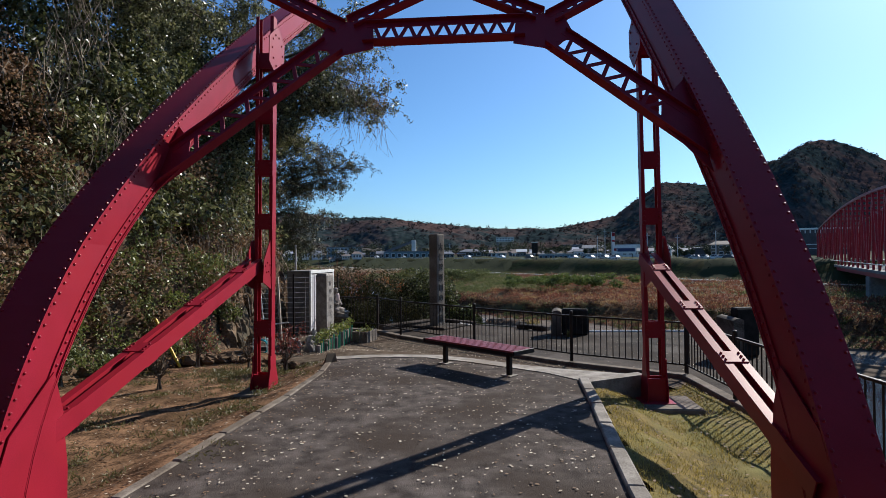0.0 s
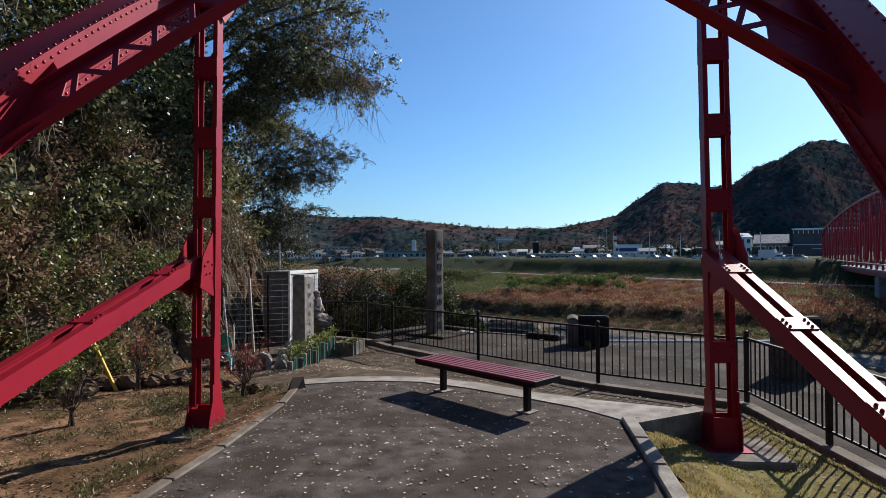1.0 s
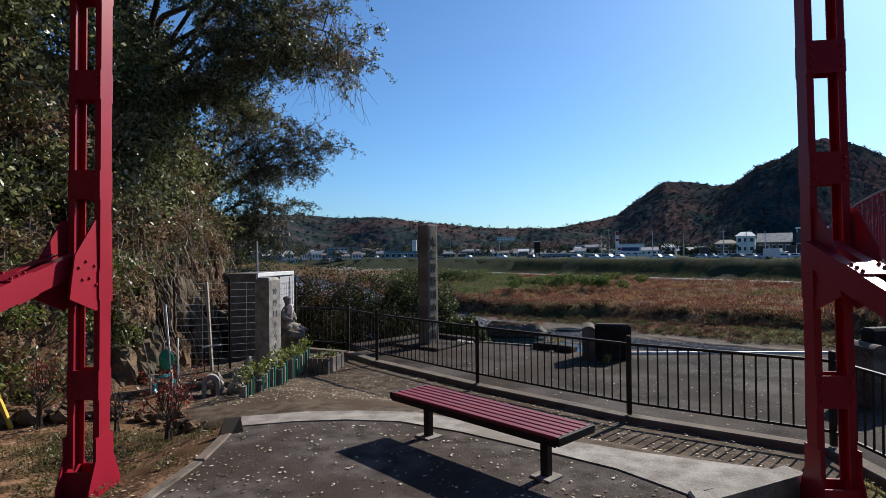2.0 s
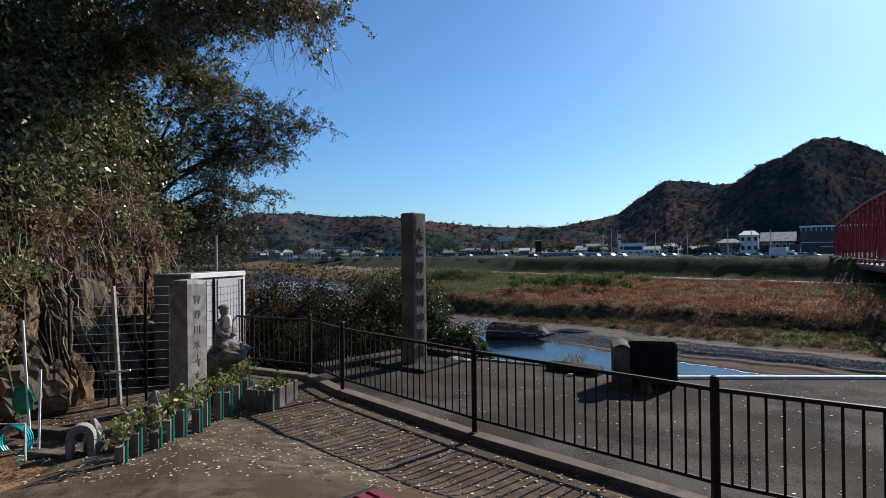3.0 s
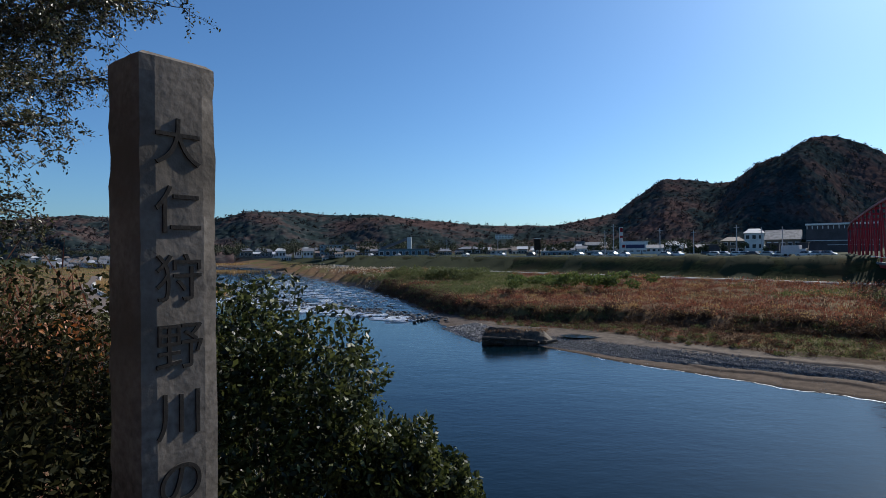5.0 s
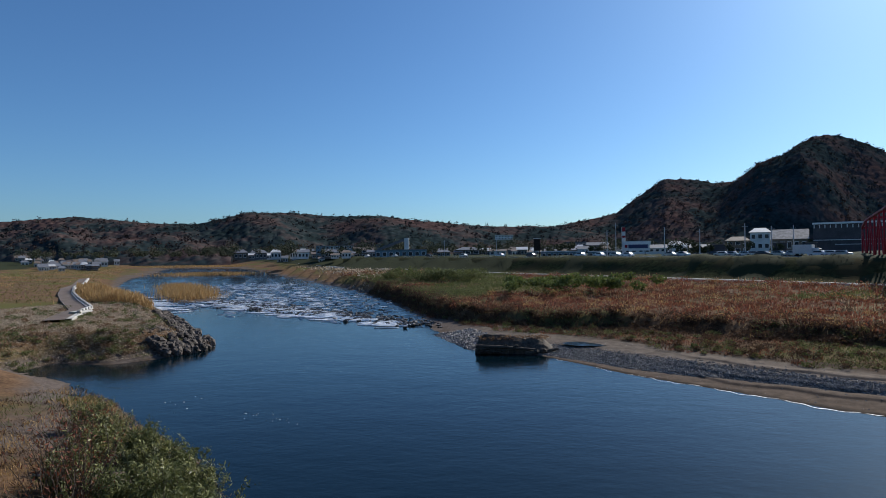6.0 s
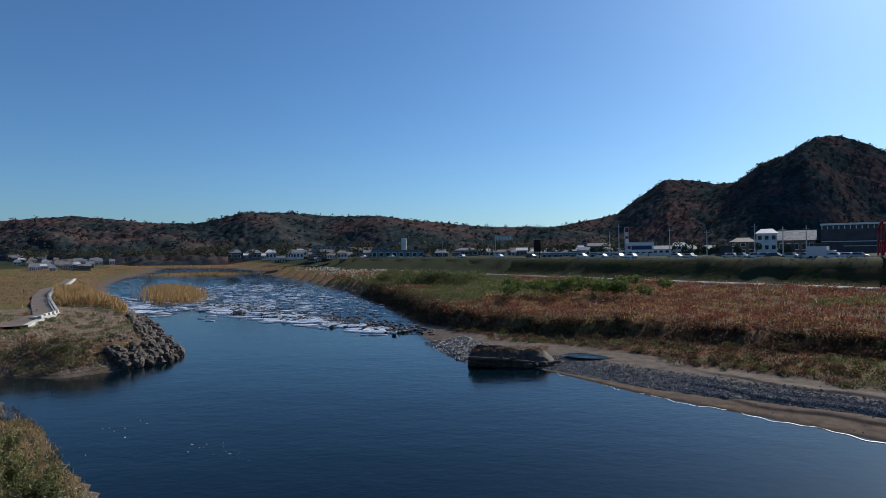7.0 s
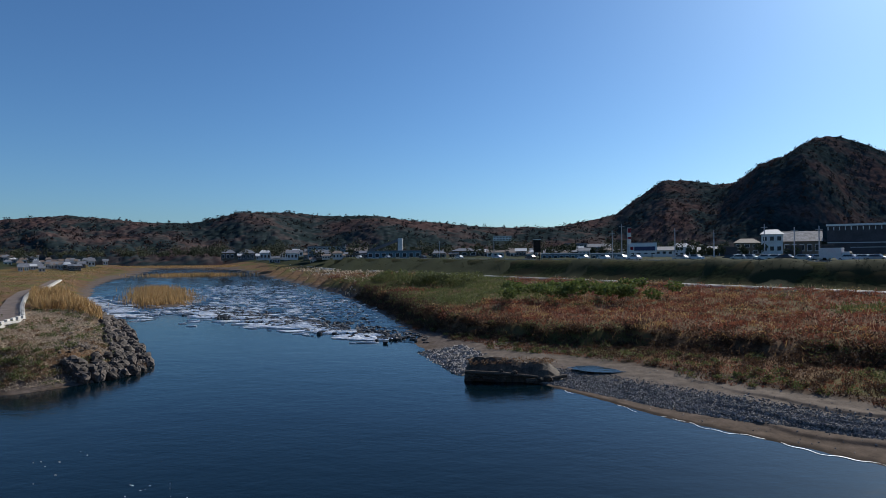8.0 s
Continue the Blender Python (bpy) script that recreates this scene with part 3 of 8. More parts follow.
hill("backdrop_far_ridge", crest_from([(-1.3, 0.045), (-0.95, 0.062), (-0.78, 0.064), (-0.63, 0.071), (-0.56, 0.064), (-0.5, 0.057), (-0.42, 0.056), (-0.34, 0.071), (-0.26, 0.073), (-0.19, 0.066), (-0.11, 0.066), (-0.04, 0.055), (0.05, 0.047), (0.11, 0.044), (0.155, 0.045), (0.2, 0.042), (0.28, 0.03)], 1000, 0.0), 320, -1, 3, "far ridge of dark autumn woods behind the town", clump=9.5)
hill("backdrop_foothills", crest_from([(-1.1, 0.02), (-0.9, 0.032), (-0.78, 0.045), (-0.72, 0.05), (-0.66, 0.046), (-0.6, 0.034), (-0.55, 0.032), (-0.5, 0.04), (-0.46, 0.036), (-0.41, 0.022), (-0.36, 0.012)], 760, 0.0), 150, -1, 11, "low foothills of rust brown and evergreen woods behind the village", clump=9.0)
hill("backdrop_middle_hill", crest_from([(0.12, 0.03), (0.17, 0.042), (0.22, 0.054), (0.26, 0.061), (0.3, 0.07), (0.345, 0.103), (0.385, 0.129), (0.43, 0.128), (0.47, 0.12), (0.52, 0.12), (0.58, 0.1), (0.7, 0.08)], 1250), 430, -1, 7, "wooded hill with a long shoulder beside the peak", clump=10.5)
hill("backdrop_peak", crest_from([(0.42, 0.05), (0.47, 0.09), (0.51, 0.126), (0.55, 0.15), (0.59, 0.16), (0.62, 0.187), (0.65, 0.2), (0.67, 0.203), (0.70, 0.198), (0.74, 0.185), (0.78, 0.165), (0.83, 0.15), (0.9, 0.14), (1.1, 0.12), (1.5, 0.1)], 1150), 420, -1, 5, "steep wooded peak in autumn colours greyed for haze", clump=10.5)

# ---- the terrace ----
LOW = -0.45
L_EDGE = [(-3.6, -8), (-3.0, 0), (-2.7, 4), (-2.58, 6.2), (-2.36, 7.8), (-2.12, 9.4), (-1.99, 11.0), (-2.05, 12.0)]
END = [(-2.05, 12.0), (-1.5, 12.15), (-0.95, 12.2), (-0.35, 12.12), (0.3, 11.75), (1.14, 11.1), (1.6, 10.72), (1.98, 10.2)]
R_EDGE = [(1.98, 10.2), (1.8, 8.8), (1.57, 7.2), (1.45, 6.3), (1.2, 4), (0.95, 0), (0.6, -8)]
BAND = [(-2.2, 12.5), (-1.5, 12.68), (-0.9, 12.7), (-0.2, 12.62), (0.45, 12.25), (1.3, 11.6), (2.0, 11.2), (3.03, 10.74)]


def offset(line, d):
    """A plan line moved d to its left."""
    out = []
    for i, p in enumerate(line):
        a, b = Vector(line[max(i - 1, 0)]), Vector(line[min(i + 1, len(line) - 1)])
        t = (b - a).normalized()
        out.append((p[0] - t.y * d, p[1] + t.x * d))
    return out


g = Geo().prism((L_EDGE + END[1:] + R_EDGE[1:])[::-1], -0.4, 0.0)
path = solid("pavement_path", g, ASPHALT, "worn grey asphalt path with scattered small pale leaves", "path", "structure")

EDGE = [(-5.6, 20.3), (-4.0, 20.05), (-2.2, 19.2), (-0.75, 20.75), (-0.1, 21.35), (0.93, 20.45), (2.4, 19.6), (3.3, 18.8), (5.2, 18.5), (8.6, 18.34)]
g = Geo().prism([(4.7, -8), (4.75, 9.6), (6.4, 11.6), (8.2, 14.2), *EDGE[::-1], (-5.6, 12.5), (-3.0, 11.5), (-3.0, -8)], -6.0, LOW)
terrace = solid("pavement_terrace", g, OLD_CONCRETE, "old dark concrete terrace above the river", "terrace", "structure")

# gravel yard inside the fence, falling from the path
FENCE = [(-4.0, 19.75), (-2.05, 18.75), (-1.26, 17.6), (0.69, 15.45), (2.62, 13.55), (4.46, 12.25), (4.42, 10.4), (4.38, 8.4), (4.34, 6.4), (4.3, 4.4)]
g = Geo()
outer = [(-5.4, 16.0), (-3.6, 17.0), (-2.0, 16.6), (-0.6, 15.4), (0.6, 14.4), (1.9, 13.4), (3.1, 12.5), (4.2, 11.6)]
top_line = [(-3.3, 13.2)] + BAND
low_line = [(-5.6, 15.0)] + outer
def finer(line, m):
    """The same line in m even steps of its stations."""
    P = np.array(line)
    k = np.linspace(0, len(P) - 1, m)
    return np.stack([np.interp(k, np.arange(len(P)), P[:, c]) for c in (0, 1)], 1)


m_, n = 64, 30
up_, dn_ = finer(top_line, m_), finer(low_line, m_)
uu = np.linspace(0, 1, n + 1)[:, None]
rx, ry = up_[:, 0] + (dn_[:, 0] - up_[:, 0]) * uu, up_[:, 1] + (dn_[:, 1] - up_[:, 1]) * uu
z_top = np.interp(up_[:, 0], [-3.3, -2.2, -1.5], [-0.34, -0.2, -0.06])
rz = z_top + (LOW + 0.012 - z_top) * smooth01(0, 0.85, uu) + 0.012 * np.sin(rx * 5 + 2 * np.sin(ry * 3)) * np.sin(np.pi * uu)
RAMP = np.stack([rx, ry, rz], -1).reshape(-1, 3)
g.add(RAMP.tolist(), [(j * m_ + i, j * m_ + i + 1, (j + 1) * m_ + i + 1, (j + 1) * m_ + i) for j in range(n) for i in range(m_ - 1)])


def yard_z(x, y):
    """Height of the ramp or the yard at arrays x, y."""
    d = np.hypot(np.subtract.outer(x, RAMP[:, 0]), np.subtract.outer(y, RAMP[:, 1]))
    k = np.argsort(d, 1)[:, :3]
    w = 1 / (np.take_along_axis(d, k, 1) + 0.01)
    z = (RAMP[:, 2][k] * w).sum(1) / w.sum(1)
    return np.where(np.take_along_axis(d, k[:, :1], 1)[:, 0] < 0.25, z, LOW + 0.01)


tagged(part("ground_ramp", g, YARD, None, "brown gravel ground that falls gently towards the fence"), category="ground", kind="structure")
g = Geo().prism(([(-5.4, 15.0), (-5.4, 20.2)] + FENCE[:6] + [(4.2, 11.6), (2.0, 12.4), (-2.0, 14.8)])[::-1], LOW - 0.1, LOW + 0.008)
tagged(part("ground_yard", g, YARD, None, "brown gravel yard strewn with dry leaves inside the fence"), category="ground", kind="structure")


def kerb_row(name, line, width, z0, z1, label, step=0.9, mat=CONCRETE):
    """A kerb of separate concrete blocks along a plan line."""
    root = thing(name, (line[0][0], line[0][1], z0), label, "kerb", kind="structure")
    run = []
    for a, b in zip(line, line[1:]):
        L = math.dist(a, b)
        k = max(1, round(L / step))
        run += [((a[0] + (b[0] - a[0]) * i / k, a[1] + (b[1] - a[1]) * i / k), (a[0] + (b[0] - a[0]) * (i + 1) / k, a[1] + (b[1] - a[1]) * (i + 1) / k)) for i in range(k)]
    for (ax, ay), (bx, by) in run:
        t = (Vector((bx, by, 0)) - Vector((ax, ay, 0))).normalized() * 0.006
        o = Vector((line[0][0], line[0][1], z0))
        dz = random.uniform(-0.006, 0.006)
        gb = Geo().beam(Vector((ax, ay, (z0 + z1) / 2 + dz)) + t - o, Vector((bx, by, (z0 + z1) / 2 + dz)) - t - o, width, z1 - z0, bev=0.015)
        part("kerb_stone", gb, mat, root)
    return root


kerb_row("trim_kerb_a", offset(L_EDGE, 0.055), 0.11, -0.45, 0.012, "worn grey concrete kerb blocks along the path", mat=KERB_OLD)
kerb_row("trim_kerb_b", offset(R_EDGE, 0.07), 0.15, -0.5, 0.045, "pale concrete kerb blocks beside the lawn")
g = Geo()
n = len(END)
top = [(x, y, 0.012) for x, y in END] + [(x, y, -0.03) for x, y in BAND]
g.add(top + [(x, y, -0.6) for x, y, z in top], [(i, i + 1, n + i + 1, n + i) for i in range(n - 1)] + [(n + i, n + i + 1, 3 * n + i + 1, 3 * n + i) for i in range(n - 1)] + [(i + 1, i, 2 * n + i, 2 * n + i + 1) for i in range(n - 1)] + [(0, n, 3 * n, 2 * n), (n - 1, 2 * n - 1, 4 * n - 1, 3 * n - 1)])
tagged(part("trim_concrete_band", g, CONCRETE, None, "broad pale concrete edging at the end of the path"), category="edging", kind="structure")
g = Geo().prism([(1.98, 10.05), (3.12, 10.6), (3.05, 10.78), (1.95, 10.25)], -0.6, 0.0)
tagged(part("trim_band_end", g, CONCRETE, None, "concrete edge wall that steps down to the lawn"), category="edging", kind="structure")
kerb_row("trim_fence_kerb", FENCE, 0.2, -0.6, LOW + 0.09, "low worn concrete kerb that carries the iron fence", 2.0, KERB_OLD)


def patch(name, poly, zfun, mat, label, cat, cell=0.16):
    """A fine uneven ground patch inside a plan polygon."""
    P = np.array(poly)
    xs, ys = np.arange(P[:, 0].min(), P[:, 0].max() + cell, cell), np.arange(P[:, 1].min(), P[:, 1].max() + cell, cell)
    X, Y = np.meshgrid(xs, ys)
    sd, _ = poly_sd(X, Y, poly)
    Z = zfun(X, Y)
    Z = Z + np.array([noise.noise(Vector((a * 1.7, b * 1.7, 3))) * 0.04 + noise.noise(Vector((a * 6, b * 6, 8))) * 0.018 for a, b in zip(X.ravel(), Y.ravel())]).reshape(X.shape)
    g = Geo()
    w = len(xs)
    g.v = np.stack([X, Y, Z], -1).reshape(-1, 3).tolist()
    ok = sd < 0.07
    g.f = [(j * w + i, j * w + i + 1, (j + 1) * w + i + 1, (j + 1) * w + i) for j in range(len(ys) - 1) for i in range(w - 1) if ok[j, i] and ok[j, i + 1] and ok[j + 1, i] and ok[j + 1, i + 1]]
    return tagged(part(name, g, mat, None, label, smooth=True), category=cat, kind="structure")


BED = [(-9.5, -8), *offset(L_EDGE, 0.04), (-2.3, 12.9), (-3.4, 14.2), (-5.6, 16.0), (-8.5, 16.5)]


def bed_z(x, y):
    d = line_dist(x, y, L_EDGE)
    return -0.02 - 0.27 * smooth01(0.12, 1.2, d) - 0.04 * smooth01(10.5, 13, y)


def lawn_z(x, y):
    d = line_dist(x, y, R_EDGE)
    return -0.04 - 0.36 * smooth01(0.1, 1.3, d) - 0.03 * smooth01(7, 11, y)


patch("ground_bed", BED[::-1], bed_z, SOIL, "dry bare garden soil with moss and dead leaves", "soil")
LAWN_POLY = [(0.75, -8), (1.1, 0), (1.35, 4), (1.6, 6.3), (1.95, 8.8), (2.08, 10.0), (3.1, 10.62), (4.3, 11.9), (4.32, 10), (4.2, 4), (4.2, -8)]
patch("ground_lawn", LAWN_POLY, lawn_z, LAWN, "yellowing winter lawn that slopes away from the path", "lawn")

# ---- steel arch of the old bridge ----
ARCH = thing("steel_arch", (0.12, 10.6, 0), "dark red riveted steel half arch standing over the path", "bridge arch", turn=-4.5)
RIB_A = [(5.62, -0.35), (5.76, 0.0), (6.08, 0.85), (6.29, 1.26), (6.59, 1.70), (6.99, 2.2), (7.5, 2.75), (8.05, 3.21), (8.96, 3.9), (10.28, 4.9), (12.2, 6.3)]
RIB_B = [(5.62, -0.35), (5.76, 0.0), (6.0, 0.53), (6.26, 1.12), (6.48, 1.51), (6.81, 2.04), (7.05, 2.42), (7.37, 2.85), (7.9, 3.43), (8.61, 4.29), (9.6, 5.43), (10.4, 6.3)]


def rib_line(pts):
    """A smooth top line (y, z) through the given stations."""
    p = np.array(pts)
    c = np.polyfit(p[:, 1], p[:, 0], 3)
    out = [(float(np.polyval(c, z)), float(z)) for z in np.linspace(-0.35, p[-1, 1], 26)]
    (ay, az), (by, bz) = out[-2:]
    return out + [(by + (by - ay) * k, bz + (bz - az) * k * 0.93) for k in (1.5, 3.0, 4.5, 6.0)]


def at_arch(x, y, z):
    """A place of the terrace in the arch's own turned frame."""
    a, dx, dy = radians(-4.5), x - 0.12, y - 10.6
    return (dx * math.cos(a) + dy * math.sin(a), -dx * math.sin(a) + dy * math.cos(a), z)


def arch_part(name, g, mat, parent, label="", kind=""):
    g.v = [at_arch(*p) for p in g.v]
    return part(name, g, mat, parent, label, kind=kind)


def rib(side):
    """One plated rib: two webs, top and bottom flange plates with angles, rivets along the edges."""
    D, W, xc = 0.42, 0.40, (-3.5 if side < 0 else 3.0)
    lean = 0.08 if side < 0 else 0.0

    def rib_part(name, g, mat, parent, label="", kind=""):
        """The ribs lean towards each other above head height."""
        g.v = [(x + lean * max(z - 2.0, 0.0), y, z) for x, y, z in g.v]
        return arch_part(name, g, mat, parent, label, kind)

    TOP = rib_line(RIB_A if side < 0 else RIB_B)
    n = len(TOP)
    low = []
    for i, (y, z) in enumerate(TOP):
        a, b = TOP[max(i - 1, 0)], TOP[min(i + 1, n - 1)]
        t = Vector((b[0] - a[0], b[1] - a[1])).normalized()
        low.append((y + t.y * D, z - t.x * D))
    root = part("rib", Geo(), RED, ARCH)
    for sx in (-1, 1):
        g = Geo()
        x0, x1 = xc + sx * (W / 2 - 0.045), xc + sx * (W / 2 - 0.033)
        vs = [(x, *p) for x in (x0, x1) for ln in (TOP, low) for p in ln]
        fs = []
        for i in range(n - 1):
            fs += [(i, i + 1, n + i + 1, n + i), (2 * n + i, 3 * n + i, 3 * n + i + 1, 2 * n + i + 1), (i, 2 * n + i, 2 * n + i + 1, i + 1), (n + i, n + i + 1, 3 * n + i + 1, 3 * n + i)]
        fs += [(0, n, 3 * n, 2 * n), (n - 1, 3 * n - 1, 4 * n - 1, 2 * n - 1)]
        g.add(vs, fs)
        rib_part("web_plate", g, RED, root)
        for ln, inw in ((TOP, 1), (low, -1)):
            g = Geo()
            for (ay, az), (by, bz) in zip(ln, ln[1:]):
                t = Vector((0, by - ay, bz - az)).normalized()
                nrm = Vector((0, t.z, -t.y)) * inw
                for wv, hv, ox in ((0.012, 0.075, 0.006), (0.055, 0.012, 0.0)):
                    off = nrm * (0.045 if hv > 0.05 else 0.008)
                    g.beam(Vector((x1 + sx * (ox + 0.002), ay, az)) + off - t * 0.004, Vector((x1 + sx * (ox + 0.002), by, bz)) + off + t * 0.004, wv, hv, up=nrm)
            rib_part("edge_angle", g, RED, root)
    for ln, sgn in ((TOP, -1), (low, 1)):
        g = Geo()
        vs, fs = [], []
        for i, (y, z) in enumerate(ln):
            a, b = ln[max(i - 1, 0)], ln[min(i + 1, n - 1)]
            t = Vector((b[0] - a[0], b[1] - a[1])).normalized()
            nrm = Vector((t.y, -t.x)) * sgn * 0.014
            for x, k in ((-W / 2, 0), (W / 2, 0), (W / 2, 1), (-W / 2, 1)):
                vs.append((xc + x, y + nrm.x * k, z + nrm.y * k))
        for i in range(n - 1):
            fs += [(4 * i + k, 4 * i + (k + 1) % 4, 4 * i + 4 + (k + 1) % 4, 4 * i + 4 + k) for k in range(4)]
        fs += [(0, 1, 2, 3), (4 * n - 4, 4 * n - 3, 4 * n - 2, 4 * n - 1)]
        rib_part("flange_plate", g.add(vs, fs), RED, root)
    # rivets
    g = Geo()

    def rivet(p, nrm):
        nrm = Vector(nrm).normalized()
        a = nrm.cross(Vector((0.3, 0.5, 0.8))).normalized()
        b = nrm.cross(a)
        p = Vector(p)
        ring = [p + 0.017 * (math.cos(q * math.pi / 3) * a + math.sin(q * math.pi / 3) * b) for q in range(6)]
        mid = [p + nrm * 0.011 + 0.011 * (math.cos(q * math.pi / 3) * a + math.sin(q * math.pi / 3) * b) for q in range(6)]
        g.add(ring + mid + [p + nrm * 0.015], [(q, (q + 1) % 6, 6 + (q + 1) % 6, 6 + q) for q in range(6)] + [(6 + q, 6 + (q + 1) % 6, 12) for q in range(6)])

    for ln, sgn in ((TOP, -1), (low, 1)):
        left = 0.0
        for (ay, az), (by, bz) in zip(ln, ln[1:]):
            L = math.hypot(by - ay, bz - az)
            t = Vector((by - ay, bz - az)) / L
            nrm = Vector((t.y, -t.x)) * sgn
            s = left
            while s < L:
                y, z = ay + t.x * s, az + t.y * s
                for sx in (-1, 1):
                    rivet((xc + sx * (W / 2 - 0.03), y + nrm.x * 0.014, z + nrm.y * 0.014), (0, nrm.x, nrm.y))
                    rivet((xc + sx * (W / 2 - 0.02), y - nrm.x * 0.05, z - nrm.y * 0.05), (sx, 0, 0))
                s += 0.105
            left = s - L
    rib_part("rivets", g, RED, root, "rows of rivet heads", kind="stuff")
    # splayed foot plates and the pedestal
    for sx in (-1, 1):
        x = xc + sx * (W / 2 - 0.012)
        pl = [(5.5, -0.38), (6.65, -0.38), (6.66, 0.1), (6.6, 0.62), (6.5, 0.95), (6.0, 0.55), (5.66, -0.2)]
        g = Geo()
        m = len(pl)
        g.add([(x - 0.006, *p) for p in pl] + [(x + 0.006, *p) for p in pl], [tuple(range(m)), tuple(range(m, 2 * m))[::-1]] + [(i, (i + 1) % m, m + (i + 1) % m, m + i) for i in range(m)])
        rib_part("foot_plate", g, RED, root)
    rib_part("pedestal", Geo().box((xc, 6.05, -0.52), (0.95, 1.7, 0.34), None, 0.03), CONCRETE, root, "concrete pedestal")
    return root


def channel_pair(root, p, q, gap, wide, sx, n_bat, bat, up=(0, 1, 0), first=0.5, lip=0.085):
    """Two bars side by side from p to q, tied by batten plates."""
    p, q = Vector(p), Vector(q)
    d = (q - p).normalized()
    side = d.cross(Vector(up)).normalized()
    face = side.cross(d).normalized()
    for k in (-1, 1):
        c, t, w2 = side * (k * gap / 2), 0.012, wide / 2
        prof = [(0, -w2), (0, w2), (lip, w2), (lip, w2 - t), (t, w2 - t), (t, t - w2), (lip, t - w2), (lip, -w2)]
        ring = [c - side * (k * a) + face * b for a, b in prof]
        g = Geo().add([p + r for r in ring] + [q + r for r in ring], [tuple(range(8)), tuple(range(8, 16))[::-1]] + [(i, (i + 1) % 8, 8 + (i + 1) % 8, 8 + i) for i in range(8)])
        part("channel", g, RED, root)
    L = (q - p).length
    for i in range(n_bat):
        s = first + (L - 2 * first) * i / max(1, n_bat - 1)
        for e in (-1, 1):
            m = p + d * s + face * (e * (wide / 2 + 0.005))
            pl = part("batten_plate", Geo().beam(m - d * bat / 2, m + d * bat / 2, gap, 0.01, up=face), RED, root)
            g = Geo()
            for k in (-1, 1):
                for r in (-1, 0, 1):
                    c = m + side * (k * (gap / 2 - 0.035)) + d * (r * bat * 0.3) + face * (e * 0.008)
                    g.blob(c, (0.016, 0.016, 0.016), rough=0, rings=3, segs=6)
            part("rivet_heads", g, RED, pl, kind="stuff")


def post(side):
    root = part("post", Geo(), RED, ARCH)
    x0, x1 = side * 3.06, side * 2.98
    channel_pair(root, (x0, 0, 0.02), (x1, 0, 5.75), 0.29, 0.14, side, 6, 0.25, up=(0, 1, 0), first=0.72, lip=0.055)
    # flared base
    g = Geo()
    for sx in (-1, 1):
        pl = [(-0.2, -0.33), (0.2, -0.33), (0.2, -0.12), (0.11, 0.12), (0.11, 0.3), (-0.11, 0.3), (-0.11, 0.12), (-0.2, -0.12)]
        xx = x0 + sx * 0.145
        m = len(pl)
        g.add([(xx - 0.006, *p) for p in pl] + [(xx + 0.006, *p) for p in pl], [tuple(range(m)), tuple(range(m, 2 * m))[::-1]] + [(i, (i + 1) % m, m + (i + 1) % m, m + i) for i in range(m)])
    for sy in (-1, 1):
        g.box((x0, sy * 0.108, -0.16), (0.3, 0.012, 0.34))
    part("base_shoe", g, RED, root)
    part("base_plate", Geo().box((x0, 0, -0.345), (0.5, 0.5, 0.03), None, 0.004), RED, root)
    part("footing", Geo().box((x0 + 0.14, -0.1, -0.46 + (0.14 if side < 0 else 0.02)), (0.86, 0.8, 0.2), None, 0.02), KERB_OLD, root, "worn concrete footing")
    # knee gusset
    for sx in (-1, 1):
        xx = x0 + sx * 0.147
        pl = [(0.11, 1.45), (0.11, 2.15), (-0.1, 2.15), (-0.34, 1.85), (-0.4, 1.5), (-0.1, 1.38)]
        m = len(pl)
        g = Geo().add([(xx - 0.006, *p) for p in pl] + [(xx + 0.006, *p) for p in pl], [tuple(range(m)), tuple(range(m, 2 * m))[::-1]] + [(i, (i + 1) % m, m + (i + 1) % m, m + i) for i in range(m)])
        gp = part("gusset", g, RED, root)
        g = Geo()
        for a, b in ((0.05, 1.55), (0.05, 1.72), (0.05, 1.9), (0.05, 2.05), (-0.1, 1.6), (-0.18, 1.66), (-0.26, 1.65), (-0.12, 1.76), (-0.22, 1.8), (-0.3, 1.75)):
            g.blob((xx + sx * 0.008, a, b), (0.016,) * 3, rough=0, rings=3, segs=6)
        part("rivet_heads", g, RED, gp, kind="stuff")
    # top gusset to the rib
    xx = x1 - side * 0.16
    pl = [(-0.32, 4.95), (0.05, 4.75), (0.3, 5.0), (0.34, 5.4), (0.05, 5.62), (-0.3, 5.35)]
    m = len(pl)
    gp = part("gusset", Geo().add([(xx - 0.006, *p) for p in pl] + [(xx + 0.006, *p) for p in pl], [tuple(range(m)), tuple(range(m, 2 * m))[::-1]] + [(i, (i + 1) % m, m + (i + 1) % m, m + i) for i in range(m)]), RED, root)
    g = Geo()
    for a in range(10):
        t = a * 0.628
        g.blob((xx - side * 0.008, 0.02 + 0.22 * math.cos(t), 5.2 + 0.26 * math.sin(t)), (0.018,) * 3, rough=0, rings=3, segs=6)
    part("rivet_heads", g, RED, gp, kind="stuff")


def brace(side):
    root = part("brace", Geo(), RED, ARCH)
    a, b = ((-3.0, 10.65, 1.78), (-3.47, 6.15, 0.31)) if side < 0 else ((3.06, 10.3, 1.82), (2.88, 6.0, 0.11))
    channel_pair(root, at_arch(*a), at_arch(*b), 0.25, 0.17, side, 4, 0.2, up=(0, 0, 1), first=0.55)


